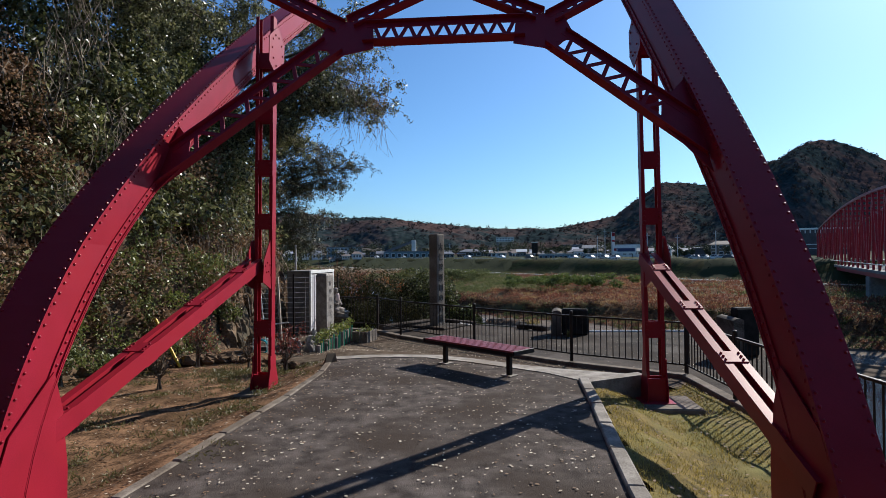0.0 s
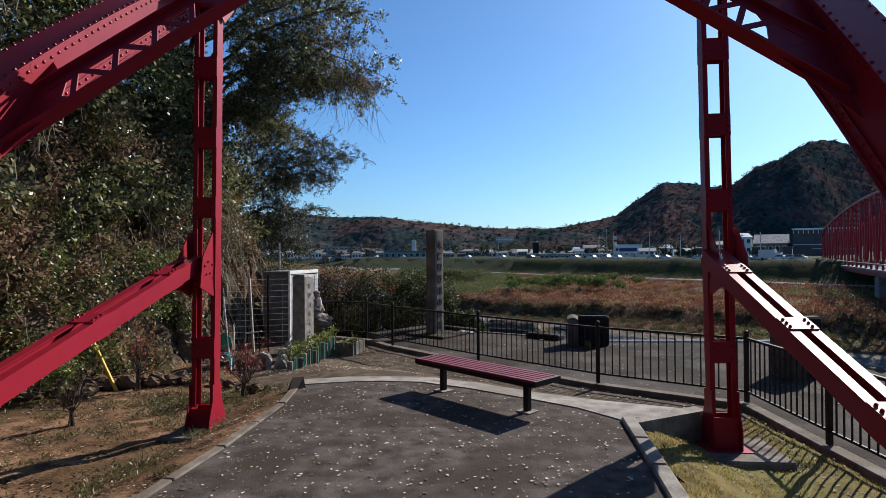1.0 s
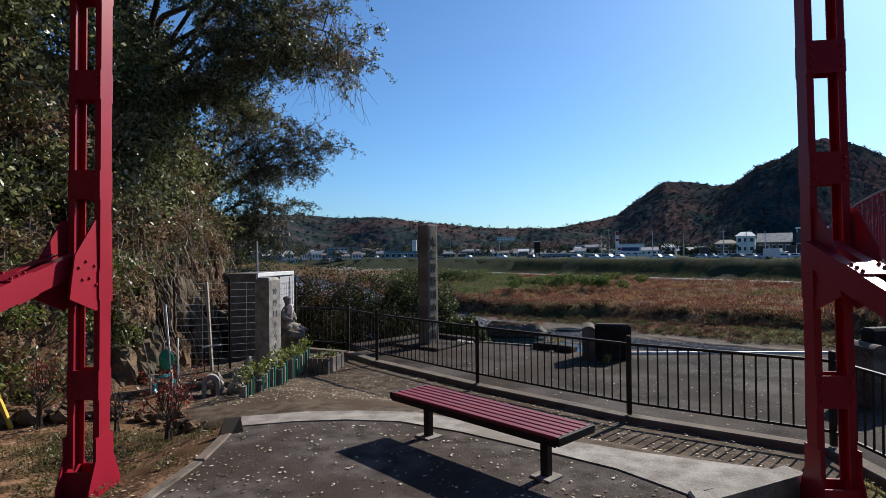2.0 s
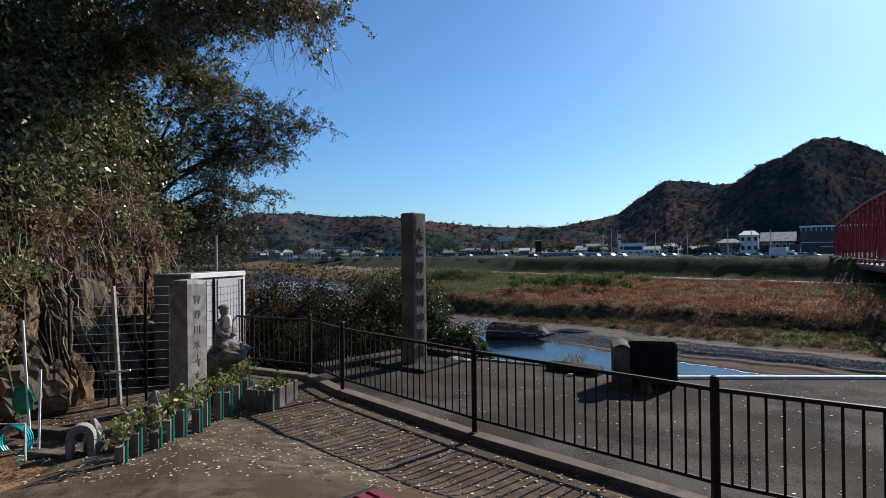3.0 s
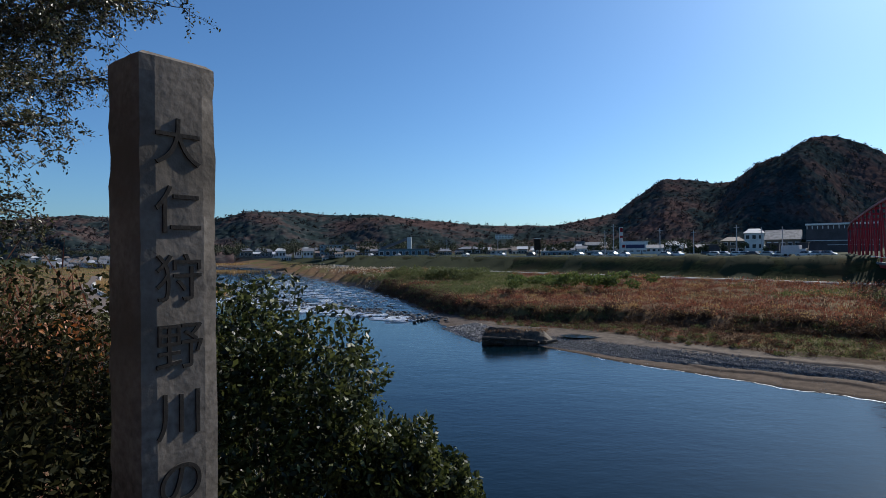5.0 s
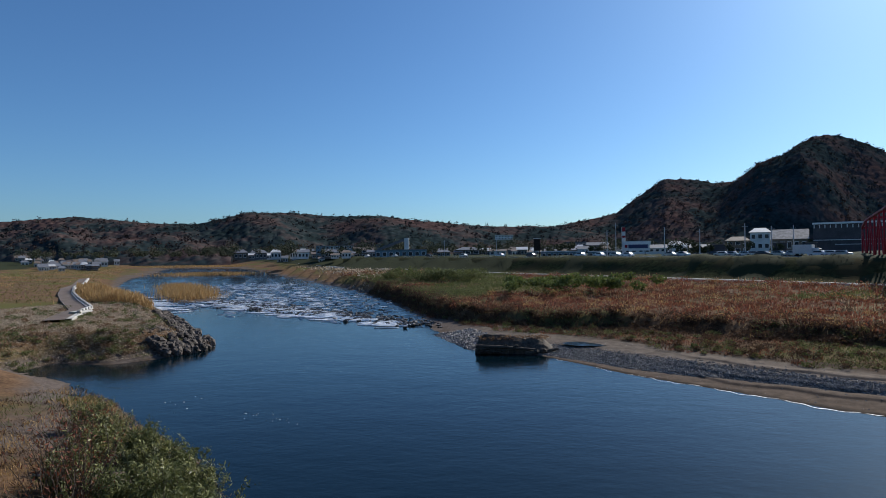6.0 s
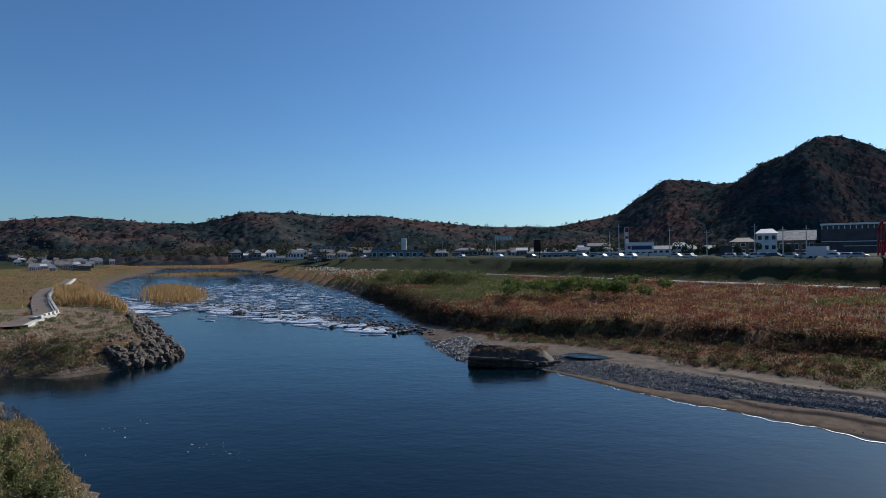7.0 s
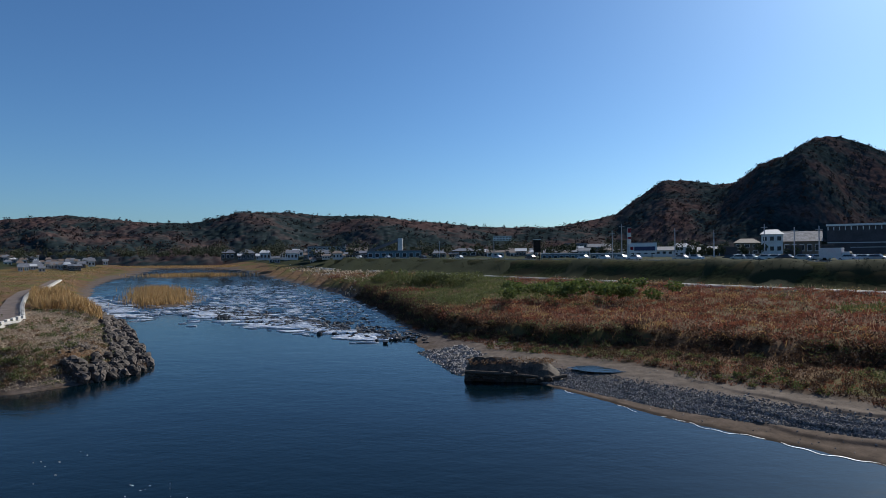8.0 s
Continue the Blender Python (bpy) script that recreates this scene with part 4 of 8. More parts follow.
def lattice(name, p, q, depth, up, n):
    """A light lattice girder: two angle chords and zigzag flats."""
    root = part(name, Geo(), RED, ARCH)
    p, q, up = Vector(p), Vector(q), Vector(up).normalized()
    d = (q - p).normalized()
    up = (up - d * up.dot(d)).normalized()
    face = d.cross(up)
    for k in (0, 1):
        g = Geo()
        o = up * (k * depth)
        g.beam(p + o, q + o, 0.12, 0.014, up=up)
        g.beam(p + o + up * (0.045 * (1 - 2 * k)), q + o + up * (0.045 * (1 - 2 * k)), 0.016, 0.08, up=up)
        part("chord", g, RED, root)
    L = (q - p).length
    for i in range(n):
        a, b = p + d * (L * i / n), p + d * (L * (i + 0.5) / n)
        c = p + d * (L * (i + 1) / n)
        part("lacing_bar", Geo().beam(a + up * 0.03, b + up * (depth - 0.03), 0.05, 0.012, up=face), RED, root)
        part("lacing_bar", Geo().beam(b + up * (depth - 0.03), c + up * 0.03, 0.05, 0.012, up=face), RED, root)
    return root


def gusset_plate(pts, thick=0.012):
    """A flat plate through points of one plane."""
    pts = [Vector(p) for p in pts]
    nrm = (pts[1] - pts[0]).cross(pts[2] - pts[0]).normalized() * thick / 2
    m = len(pts)
    return Geo().add([p - nrm for p in pts] + [p + nrm for p in pts], [tuple(range(m))[::-1], tuple(range(m, 2 * m))] + [(i, (i + 1) % m, m + (i + 1) % m, m + i) for i in range(m)])


def portal_y(z):
    return -2.62 + (z - 2.93) * 0.59


for side in (-1, 1):
    rib(side)
    post(side)
    brace(side)
slope = (0, 0.5, 0.86)
lattice("portal_girder", (-1.05, portal_y(4.68), 4.68), (1.05, portal_y(4.68), 4.68), 0.38, slope, 9)
for s in (-1, 1):
    hx, hz = (3.3, 2.6) if s < 0 else (2.9, 2.95)
    lattice("portal_haunch", (s * 1.3, portal_y(4.55), 4.55), (s * hx, portal_y(hz), hz), 0.36, slope, 8)
    node = part("portal_gusset", gusset_plate([(s * 0.9, portal_y(4.58), 4.58), (s * 1.4, portal_y(4.46), 4.46), (s * 1.66, portal_y(4.7), 4.7), (s * 1.55, portal_y(5.08), 5.08), (s * 0.95, portal_y(5.02), 5.02)]), RED, ARCH)
    part("haunch_plate", gusset_plate([(s * (hx + 0.02), portal_y(hz - 0.2), hz - 0.2), (s * (hx + 0.02), portal_y(hz + 1.05), hz + 1.05), (s * (hx - 0.35), portal_y(hz + 0.67), hz + 0.67), (s * (hx - 0.4), portal_y(hz + 0.41), hz + 0.41)]), RED, ARCH)
    lattice("sway_brace", (s * 1.2, portal_y(4.95), 4.95), (-s * 1.2, portal_y(6.35), 6.35), 0.22, (s * 0.3, 0.5, 0.86), 9)
    lattice("sway_brace", (s * 1.45, portal_y(4.9), 4.9), (s * 2.8, portal_y(5.75), 5.75), 0.2, slope, 5)
lattice("top_strut", (-2.85, 0.1, 6.2), (2.85, 0.1, 6.2), 0.3, (0, 0, 1), 16)

# ---- bench ----
def bench():
    root = thing("park_bench", (0.49, 11.1, 0), "backless park bench with dark red slats on black steel legs", "bench", turn=-46.3)
    L, W, H = 2.05, 0.5, 0.44
    for i in range(6):
        part("slat", Geo().box((0, -W / 2 + 0.045 + i * (W - 0.09) / 5, H - 0.02), (L - 0.06, 0.066, 0.035), None, 0.006), DARK_RED, root)
    for s in (-1, 1):
        part("end_cap", Geo().box((s * (L / 2 - 0.016), 0, H - 0.035), (0.03, W, 0.07), None, 0.006), IRON, root)
        part("side_rail", Geo().box((0, s * (W / 2 - 0.006), H - 0.055), (L - 0.07, 0.012, 0.05)), IRON, root)
        leg = part("leg", Geo().box((s * 0.72, 0, (H - 0.05) / 2 - 0.02), (0.075, 0.075, H - 0.06), None, 0.008), IRON, root)
        part("bearer", Geo().box((s * 0.72, 0, H - 0.06), (0.06, W - 0.06, 0.04), None, 0.005), IRON, root)
        part("foot_pad", Geo().box((s * 0.72, 0, 0.006), (0.2, 0.2, 0.02), None, 0.005), CONCRETE, root, "pale concrete footing")
    return root


bench()

# ---- iron fence ----
def fence_panel(a, b, first):
    """A fence bay: rails, thin upright bars and one post at its start."""
    root = thing("iron_fence", (a[0], a[1], LOW + 0.11), "dark brown iron railing with thin upright bars on a low kerb", "fence", "railing bays round the terrace")
    d = Vector((b[0] - a[0], b[1] - a[1], 0))
    L = d.length
    u = d / L
    part("post", Geo().box((0, 0, 0.5), (0.06, 0.06, 1.02), None, 0.006), IRON, root)
    part("post_cap", Geo().lathe([(0.035, 0), (0.042, 0.012), (0.03, 0.03), (0.008, 0.04)], (0, 0, 1.01), 8), IRON, root)
    part("top_rail", Geo().beam(u * 0.03 + Vector((0, 0, 0.93)), d - u * 0.03 + Vector((0, 0, 0.93)), 0.045, 0.035, bev=0.006), IRON, root)
    part("bottom_rail", Geo().beam(u * 0.03 + Vector((0, 0, 0.15)), d - u * 0.03 + Vector((0, 0, 0.15)), 0.035, 0.03, bev=0.005), IRON, root)
    k = max(3, round(L / 0.125))
    bar = mesh_of("bar", Geo().box((0, 0, 0.54), (0.016, 0.016, 0.76)), IRON)
    for i in range(1, k):
        o = part("bar", bar, IRON, root)
        o.location = u * (L * i / k)
    if first:
        part("end_post", Geo().box((d.x, d.y, 0.5), (0.06, 0.06, 1.02), None, 0.006), IRON, root)


for i, (a, b) in enumerate(zip(FENCE, FENCE[1:])):
    fence_panel(a, b, i == len(FENCE) - 2)

# ---- inscribed pillar ----
def text_mesh(body, size, depth):
    cu = bpy.data.curves.new("text", "FONT")
    cu.body, cu.size, cu.extrude = body, size, depth
    cu.align_x = "CENTER"
    cu.align_y = "CENTER"
    ob = bpy.data.objects.new("text", cu)
    me = bpy.data.meshes.new_from_object(ob)
    bpy.data.objects.remove(ob)
    return me


def rough_block(sx, sy, h, seed, n=14, taper=0.0, amp=0.008, point=0.06, chip=0.02):
    """A hewn four-sided pillar with uneven faces and worn edges, standing on z = 0."""
    g = Geo()
    per = []
    k = 5
    for a, b in (((-1, -1), (1, -1)), ((1, -1), (1, 1)), ((1, 1), (-1, 1)), ((-1, 1), (-1, -1))):
        per += [(a[0] + (b[0] - a[0]) * i / k, a[1] + (b[1] - a[1]) * i / k) for i in range(k)]
    m = len(per)
    for j in range(n + 1):
        z = h * j / n
        for x, y in per:
            r = 1 - taper * j / n
            c = abs(x * y) ** 6
            nz = noise.noise(Vector((x * 2 + seed, y * 2, z * 3))) * amp
            w = 1 - chip * c * (1 + noise.noise(Vector((x * 9, y * 9, z * 7 + seed))))
            g.v.append((x * sx / 2 * r * w + x * nz, y * sy / 2 * r * w + y * nz, z))
    for j in range(n):
        g.f += [(j * m + i, j * m + (i + 1) % m, (j + 1) * m + (i + 1) % m, (j + 1) * m + i) for i in range(m)]
    ring = n * m
    inner = len(g.v)
    for x, y in per:
        g.v.append((x * sx * 0.4 * (1 - taper), y * sy * 0.4 * (1 - taper), h + point * 0.75))
    g.f += [(ring + i, ring + (i + 1) % m, inner + (i + 1) % m, inner + i) for i in range(m)]
    g.v.append((0, 0, h + point))
    g.f += [(inner + i, inner + (i + 1) % m, len(g.v) - 1) for i in range(m)]
    g.f.append(tuple(range(m))[::-1])
    return g


PILLAR_STONE = surface("hewn_stone", (0.085, 0.072, 0.06), (0.25, 0.217, 0.187), rough=0.9, scale=1.6, bump=0.35, grain=28, spread=0.6, third=(0.12, 0.1, 0.08), big=1.4, spec=0.12)
INK = surface("carved_shadow", (0.012, 0.01, 0.009), (0.024, 0.02, 0.018), rough=0.95, bump=0.2)
pillar = thing("stone_pillar", (-0.27, 19.93, LOW), "tall weathered grey pillar carved with a column of black characters", "monument", turn=-37)
part("shaft", rough_block(0.34, 0.40, 2.97, 2, 40, 0.03, 0.005, 0.03, 0.05), PILLAR_STONE, pillar, smooth=False)
part("base_slab", Geo().box((0, 0.05, 0.02), (1.35, 1.2, 0.1), None, 0.03), OLD_CONCRETE, pillar)
for i, ch in enumerate("大仁狩野川の清流"):
    me = text_mesh(ch, 0.245, 0.006)
    me.materials.append(INK)
    o = part("carved_character", me, INK, pillar)
    o.matrix_basis = pose(0.17 * (1 - 0.0101 * (2.56 - i * 0.325)) + 0.003, -0.01, 2.56 - i * 0.325, 90, 0, 90)

# ---- cliff, trees and shrubs beside the terrace ----
rng = np.random.default_rng(11)
CLIFF_EDGE = [(-8.6, -6), (-8.2, 0), (-7.4, 8), (-6.7, 12.5), (-5.6, 14.9), (-5.35, 17.5), (-5.4, 20.5), (-6.6, 24), (-8.5, 27.5)]


def along(line, u):
    P = np.array(line, float)
    s = np.r_[0, np.cumsum(np.hypot(*np.diff(P, axis=0).T))]
    return np.stack([np.interp(u * s[-1], s, P[:, k]) for k in (0, 1)], -1)


def rock_face():
    """The foot of the cliff: broken brown rock leaning back from the garden."""
    g = Geo()
    nu, nv = 150, 26
    for j in range(nv):
        h = 6.5 * (j / (nv - 1)) ** 1.2
        for i in range(nu):
            x, y = along(CLIFF_EDGE, i / (nu - 1))
            q = Vector((x * 0.9, y * 0.9, h * 0.9))
            n = noise.noise(q) * 0.55 + abs(noise.noise(q * 2.7)) * 0.35 + noise.noise(q * 7) * 0.08
            back = h * 0.36 - n
            g.v.append((x - back, y - back * 0.12, -0.55 + h + 0.1 * noise.noise(q * 3)))
    g.f = [(j * nu + i, j * nu + i + 1, (j + 1) * nu + i + 1, (j + 1) * nu + i) for j in range(nv - 1) for i in range(nu - 1)]
    return tagged(part("ground_cliff", g, ROCK, None, "broken brown cliff rock half hidden by creepers"), category="cliff", kind="structure")


cliff = rock_face()
for k in range(46):
    u = 0.635 + 0.15 * (k % 23 + rng.uniform()) / 23
    x, y = along(CLIFF_EDGE, u)
    h = (0.2 + 0.5 * rng.uniform()) if k < 23 else rng.uniform(1.0, 1.9)
    r = rng.uniform(0.18, 0.36)
    part("rock_block", Geo().blob((x + 0.32 - h * 0.3, y + rng.normal() * 0.1, -0.5 + h), (r * 0.7, r * 0.8, r * rng.uniform(1.1, 2.2)), k + 40, 0.5, 13, 15), ROCK, cliff)


def foliage(name, pts, size, mat, label, category, aspect=0.5, up=0.0, droop=None):
    return tagged(new(name, quads_mesh(name, pts, size, mat, rng, aspect, up, droop)), label, category, "", "stuff")


def slope_clumps(n, u0, u1, b0, b1, h0, h1, r0, r1):
    """Clumps spread over the cliff: u along it, b back from its edge, h above its foot."""
    out = []
    for _ in range(n):
        u = rng.uniform(u0, u1)
        h = h0 + (h1 - h0) * rng.uniform() ** 0.8
        x, y = along(CLIFF_EDGE, u)
        b = h * 0.36 + rng.uniform(b0, b1)
        r = rng.uniform(r0, r1)
        out.append((x - b, y, -0.5 + h, r, r, r * rng.uniform(0.6, 1.0)))
    return out


foliage("cliff_shrubs", cloud_points(rng, slope_clumps(640, 0.08, 1.0, -1.0, 0.1, 2.9, 12.0, 0.4, 0.95), 290, 0.35), 0.118, LEAF_DARK, "dense dark glossy evergreen leaves covering the cliff", "shrub")
# back layer: the depth's shade is in the leaf colour
foliage("cliff_shrubs", cloud_points(rng, slope_clumps(220, 0.2, 0.8, 0.4, 2.8, 5.0, 13.0, 0.6, 1.2), 300, 0.35), 0.12, LEAF_SHADE, "leaves high on the cliff, coloured dark as deep shade", "shrub")
foliage("cliff_shrubs", cloud_points(rng, slope_clumps(150, 0.1, 0.65, -1.0, -0.1, 1.0, 8.0, 0.3, 0.7) + slope_clumps(60, 0.65, 0.95, -1.0, -0.1, 3.0, 8.0, 0.3, 0.7), 300, 0.4), 0.085, LEAF_MID, "mid green leaves mixed through the cliff shrubs", "shrub")
foliage("cliff_creepers", cloud_points(rng, slope_clumps(170, 0.1, 0.645, -0.8, 0.0, 0.1, 2.4, 0.25, 0.55), 300, 0.5), 0.065, LEAF_MID, "low green creepers over the cliff foot", "creeper")
foliage("cliff_shrubs", cloud_points(rng, slope_clumps(110, 0.6, 0.95, -0.5, 0.1, 1.9, 4.2, 0.2, 0.5), 190, 0.4), 0.085, LEAF_DARK, "dark glossy leaves hanging over the lower cliff", "shrub")
foliage("dry_creepers", cloud_points(rng, slope_clumps(230, 0.1, 0.65, -0.8, 0.0, 0.5, 5.5, 0.25, 0.6) + slope_clumps(60, 0.65, 0.95, -0.8, 0.0, 2.2, 5.5, 0.25, 0.6), 190, 0.4), 0.085, LEAF_DRY, "dry brown leaves hanging on the cliff", "creeper")
foliage("dry_creepers", cloud_points(rng, slope_clumps(70, 0.64, 0.82, -0.55, 0.0, 1.3, 3.4, 0.2, 0.42), 170, 0.4), 0.075, LEAF_DRY, "dry brown creepers hanging over the rock", "creeper")
foliage("dry_creepers", cloud_points(rng, slope_clumps(60, 0.47, 0.54, -1.1, -0.5, 1.5, 7.5, 0.2, 0.5), 170, 0.4), 0.08, LEAF_DRY, "dry brown creepers in a gap of the evergreens", "creeper")
foliage("yellow_creepers", cloud_points(rng, slope_clumps(50, 0.3, 0.64, -0.8, -0.1, 0.3, 3.4, 0.2, 0.45), 200, 0.4), 0.07, LEAF_BRIGHT, "yellow green leaves at the cliff foot", "creeper")


VINE = surface("dry_vine", (0.12, 0.09, 0.065), (0.34, 0.27, 0.2), rough=0.9, scale=9, bump=0.3, grain=40)


def vines():
    """Bare hanging vines on the cliff."""
    g = Geo()
    for _ in range(330):
        u = rng.uniform(0.2, 0.98) if rng.uniform() < 0.6 else rng.uniform(0.63, 0.8)
        x, y = along(CLIFF_EDGE, u)
        h = rng.uniform(1.2, 8.5) if u < 0.57 or u > 0.8 else rng.uniform(1.2, 4.5)
        L = rng.uniform(0.8, 2.2)
        px, py = x - h * 0.36 + rng.uniform(0.3, 0.9), y + rng.uniform(-0.3, 0.3)
        pts = [(px + 0.05 * k + rng.normal() * 0.05, py + rng.normal() * 0.06, -0.5 + h - L * k / 5) for k in range(6)]
        g.tube(pts, 0.005 + 0.008 * rng.uniform(), 4, False)
    for bx_, by_, hz in ((-6.35, 11.6, 6.6), (-6.5, 11.0, 5.6), (-6.1, 12.2, 4.6), (-6.3, 11.3, 3.2)):
        for _ in range(24):
            px, py, h, L = bx_ + rng.normal() * 0.22, by_ + rng.normal() * 0.25, hz + rng.normal() * 0.25, rng.uniform(0.7, 1.7)
            g.tube([(px + rng.normal() * 0.07, py + rng.normal() * 0.07, h - L * k / 5) for k in range(6)], 0.003 + 0.005 * rng.uniform(), 4, False)
    return tagged(part("hanging_vines", g, VINE, None, "bare pale vines hanging down the cliff"), category="vine", kind="stuff")


vines()


def branch_points(p, q, sag, n=7, wob=0.22):
    p, q = Vector(p), Vector(q)
    L = (q - p).length
    out = []
    for i in range(n):
        u = i / (n - 1)
        w = Vector(rng.normal(size=3)) * wob * L * 0.12 * math.sin(math.pi * u)
        out.append(p.lerp(q, u) + w + Vector((0, 0, sag * math.sin(math.pi * u) * L)))
    return out


def tree(name, base, limbs, label, leaf_mat, leaf=0.085, subs=14, twigs=5, per=26, trunk=None, r0=0.24, spread=0.3, droop=-0.25, density=1.0):
    """A trunk with limbs that end at the given places; twigs with leaves along the outer part of each limb."""
    root = thing(name, base, label, "tree")
    o = Vector(base)
    g, pts = Geo(), []
    tr = [Vector(p) - o for p in trunk]
    g.tube(tr, [r0 * (1 - 0.45 * i / (len(tr) - 1)) for i in range(len(tr))], 9)
    part("trunk", g, BARK, root, smooth=True)
    tw = Geo()
    for p, q, r in limbs:
        ln = branch_points(Vector(p) - o, Vector(q) - o, 0.1)
        part("limb", Geo().tube(ln, [r * (1 - 0.85 * i / (len(ln) - 1)) for i in range(len(ln))], 6), BARK, root, smooth=True)
        L = (Vector(q) - Vector(p)).length
        for k in range(subs):
            u = 0.3 + 0.7 * (k + rng.uniform()) / subs
            i = min(int(u * (len(ln) - 1)), len(ln) - 2)
            a = ln[i].lerp(ln[i + 1], u * (len(ln) - 1) - i)
            d = (ln[-1] - ln[0]).normalized() * 0.55 + Vector(rng.normal(size=3)) * 0.55
            d.z = d.z * 0.6 + droop * rng.uniform()
            e = a + d.normalized() * L * spread * rng.uniform(0.5, 1.0)
            sl = branch_points(a, e, 0.05, 5)
            tw.tube(sl, [0.018, 0.014, 0.01, 0.007, 0.004], 4, False)
            for t in range(twigs):
                v = 0.35 + 0.65 * (t + rng.uniform()) / twigs
                j = min(int(v * 4), 3)
                c = sl[j].lerp(sl[j + 1], v * 4 - j)
                f = c + Vector(rng.normal(size=3)) * 0.24 + Vector((0, 0, droop * 0.4))
                tw.tube([c, f], [0.006, 0.003], 3, False)
                m = int(per * density)
                w = rng.uniform(0.35, 1.12, m)[:, None]
                pts.append(np.array(c) * (1 - w) + np.array(f) * w + rng.normal(size=(m, 3)) * 0.048)
    part("twigs", tw, BARK, root, kind="stuff")
    crown = new("crown", quads_mesh("crown", np.concatenate(pts), leaf, leaf_mat, rng, 0.42))
    crown.parent = root
    tagged(crown, "", "", "", "stuff")
    return root


tree("evergreen_tree", (-8.6, 22.4, 2.2), [((-8.2, 22, 6.0), (-2.6, 20.4, 6.8), 0.09), ((-8.2, 22, 7.0), (-2.5, 20.3, 7.4), 0.08), ((-8.2, 22, 7.2), (-3.3, 20.6, 8.0), 0.08), ((-8.2, 22, 6.4), (-3.6, 19.8, 6.9), 0.08), ((-8.2, 22, 7.0), (-2.8, 19.2, 8.6), 0.09), ((-8.3, 22, 6.4), (-3.2, 22.6, 7.6), 0.08), ((-8.2, 22, 7.4), (-3.6, 21.0, 10.0), 0.08), ((-8.3, 22, 5.4), (-5.0, 19.5, 6.2), 0.1), ((-8.2, 22, 8), (-6.0, 19.0, 9.6), 0.1), ((-8.3, 22, 6.6), (-5.6, 23.6, 6.2), 0.1), ((-8.4, 22, 8), (-8.5, 18.0, 10.2), 0.1), ((-8.4, 22, 8), (-5.0, 23, 11.0), 0.1)],
     "large leaning evergreen tree with thin drooping branch ends", LEAF_DARK, 0.08, 28, 8, 36, [(-8.6, 22.4, 2.0), (-8.4, 22.2, 4.2), (-8.2, 22.0, 6.4), (-8.3, 22.1, 8.6)], 0.3)
tree("spreading_tree", (-9.0, 26.0, 0.0), [((-8.6, 26, 3.4), (-4.15, 26.2, 5.7), 0.07), ((-8.6, 26, 3.6), (-4.6, 25.6, 5.0), 0.06), ((-8.6, 26, 3.8), (-4.9, 26.6, 6.4), 0.06), ((-8.6, 26, 3.0), (-5.1, 25.4, 3.5), 0.07), ((-8.6, 26, 4.0), (-5.4, 25.0, 6.2), 0.065), ((-8.7, 26, 2.6), (-5.6, 25.8, 2.3), 0.06), ((-8.6, 26, 4.4), (-6.2, 24.2, 7.0), 0.06), ((-8.6, 26, 3.6), (-6.6, 23.0, 4.4), 0.06), ((-8.6, 26, 4.6), (-7.0, 27.5, 7.2), 0.06), ((-8.7, 26, 2.6), (-6.0, 24.2, 3.0), 0.06), ((-8.7, 26, 3.8), (-6.0, 28.4, 5.0), 0.06), ((-8.7, 26, 3.2), (-7.4, 22.6, 2.6), 0.06)],
     "broad evergreen tree leaning out over the river bank", LEAF_TREE_SHADE, 0.07, 28, 7, 30, [(-9.0, 26.0, -1.0), (-8.8, 26.0, 1.6), (-8.6, 26.0, 3.4), (-8.5, 26.1, 5.0)], 0.26)
tree("overhanging_tree", (-11.0, 12.0, 7.0), [((-10.6, 12, 10), (-6.2, 12.6, 9.0), 0.12), ((-10.6, 12, 9.6), (-6.8, 9.6, 8.2), 0.12), ((-10.6, 12, 9), (-7.0, 14.6, 7.6), 0.12), ((-10.6, 12, 10), (-5.8, 15.5, 9.6), 0.12), ((-10.8, 12, 9), (-7.6, 7.5, 7.6), 0.12), ((-10.6, 12, 9), (-6.3, 17.0, 8.2), 0.12)],
     "dark evergreen tree hanging over the cliff top", LEAF_DARK, 0.085, 30, 9, 44, [(-11.0, 12.0, 6.0), (-10.8, 12.0, 8.4), (-10.5, 12.1, 10.4)], 0.26)


foliage("dry_sprays", cloud_points(rng, [(-2.3, 20.2, 7.3, 0.6, 0.5, 0.5), (-2.9, 20.1, 7.7, 0.7, 0.5, 0.5), (-2.1, 20.4, 6.8, 0.35, 0.4, 0.4), (-3.3, 20.0, 8.2, 0.7, 0.5, 0.6), (-2.3, 19.8, 6.5, 0.4, 0.4, 0.4)], 330, 0.1), 0.07, LEAF_DRY, "dry grey brown sprays hung in the branch ends", "foliage", 0.3, 0.0, np.array([0, 0, -0.6]))
g = Geo()
for _ in range(70):
    a = Vector((rng.uniform(-3.8, -1.9), 20.1 + rng.normal() * 0.4, rng.uniform(6.2, 7.9)))
    g.tube([a, a + Vector((rng.normal() * 0.12, rng.normal() * 0.1, -0.4)), a + Vector((rng.normal() * 0.2, rng.normal() * 0.15, -rng.uniform(0.6, 1.2)))], [0.007, 0.005, 0.003], 4, False)
tagged(part("hanging_twigs", g, VINE, None, "bare thin twigs hanging from the branch ends"), category="twigs", kind="stuff")


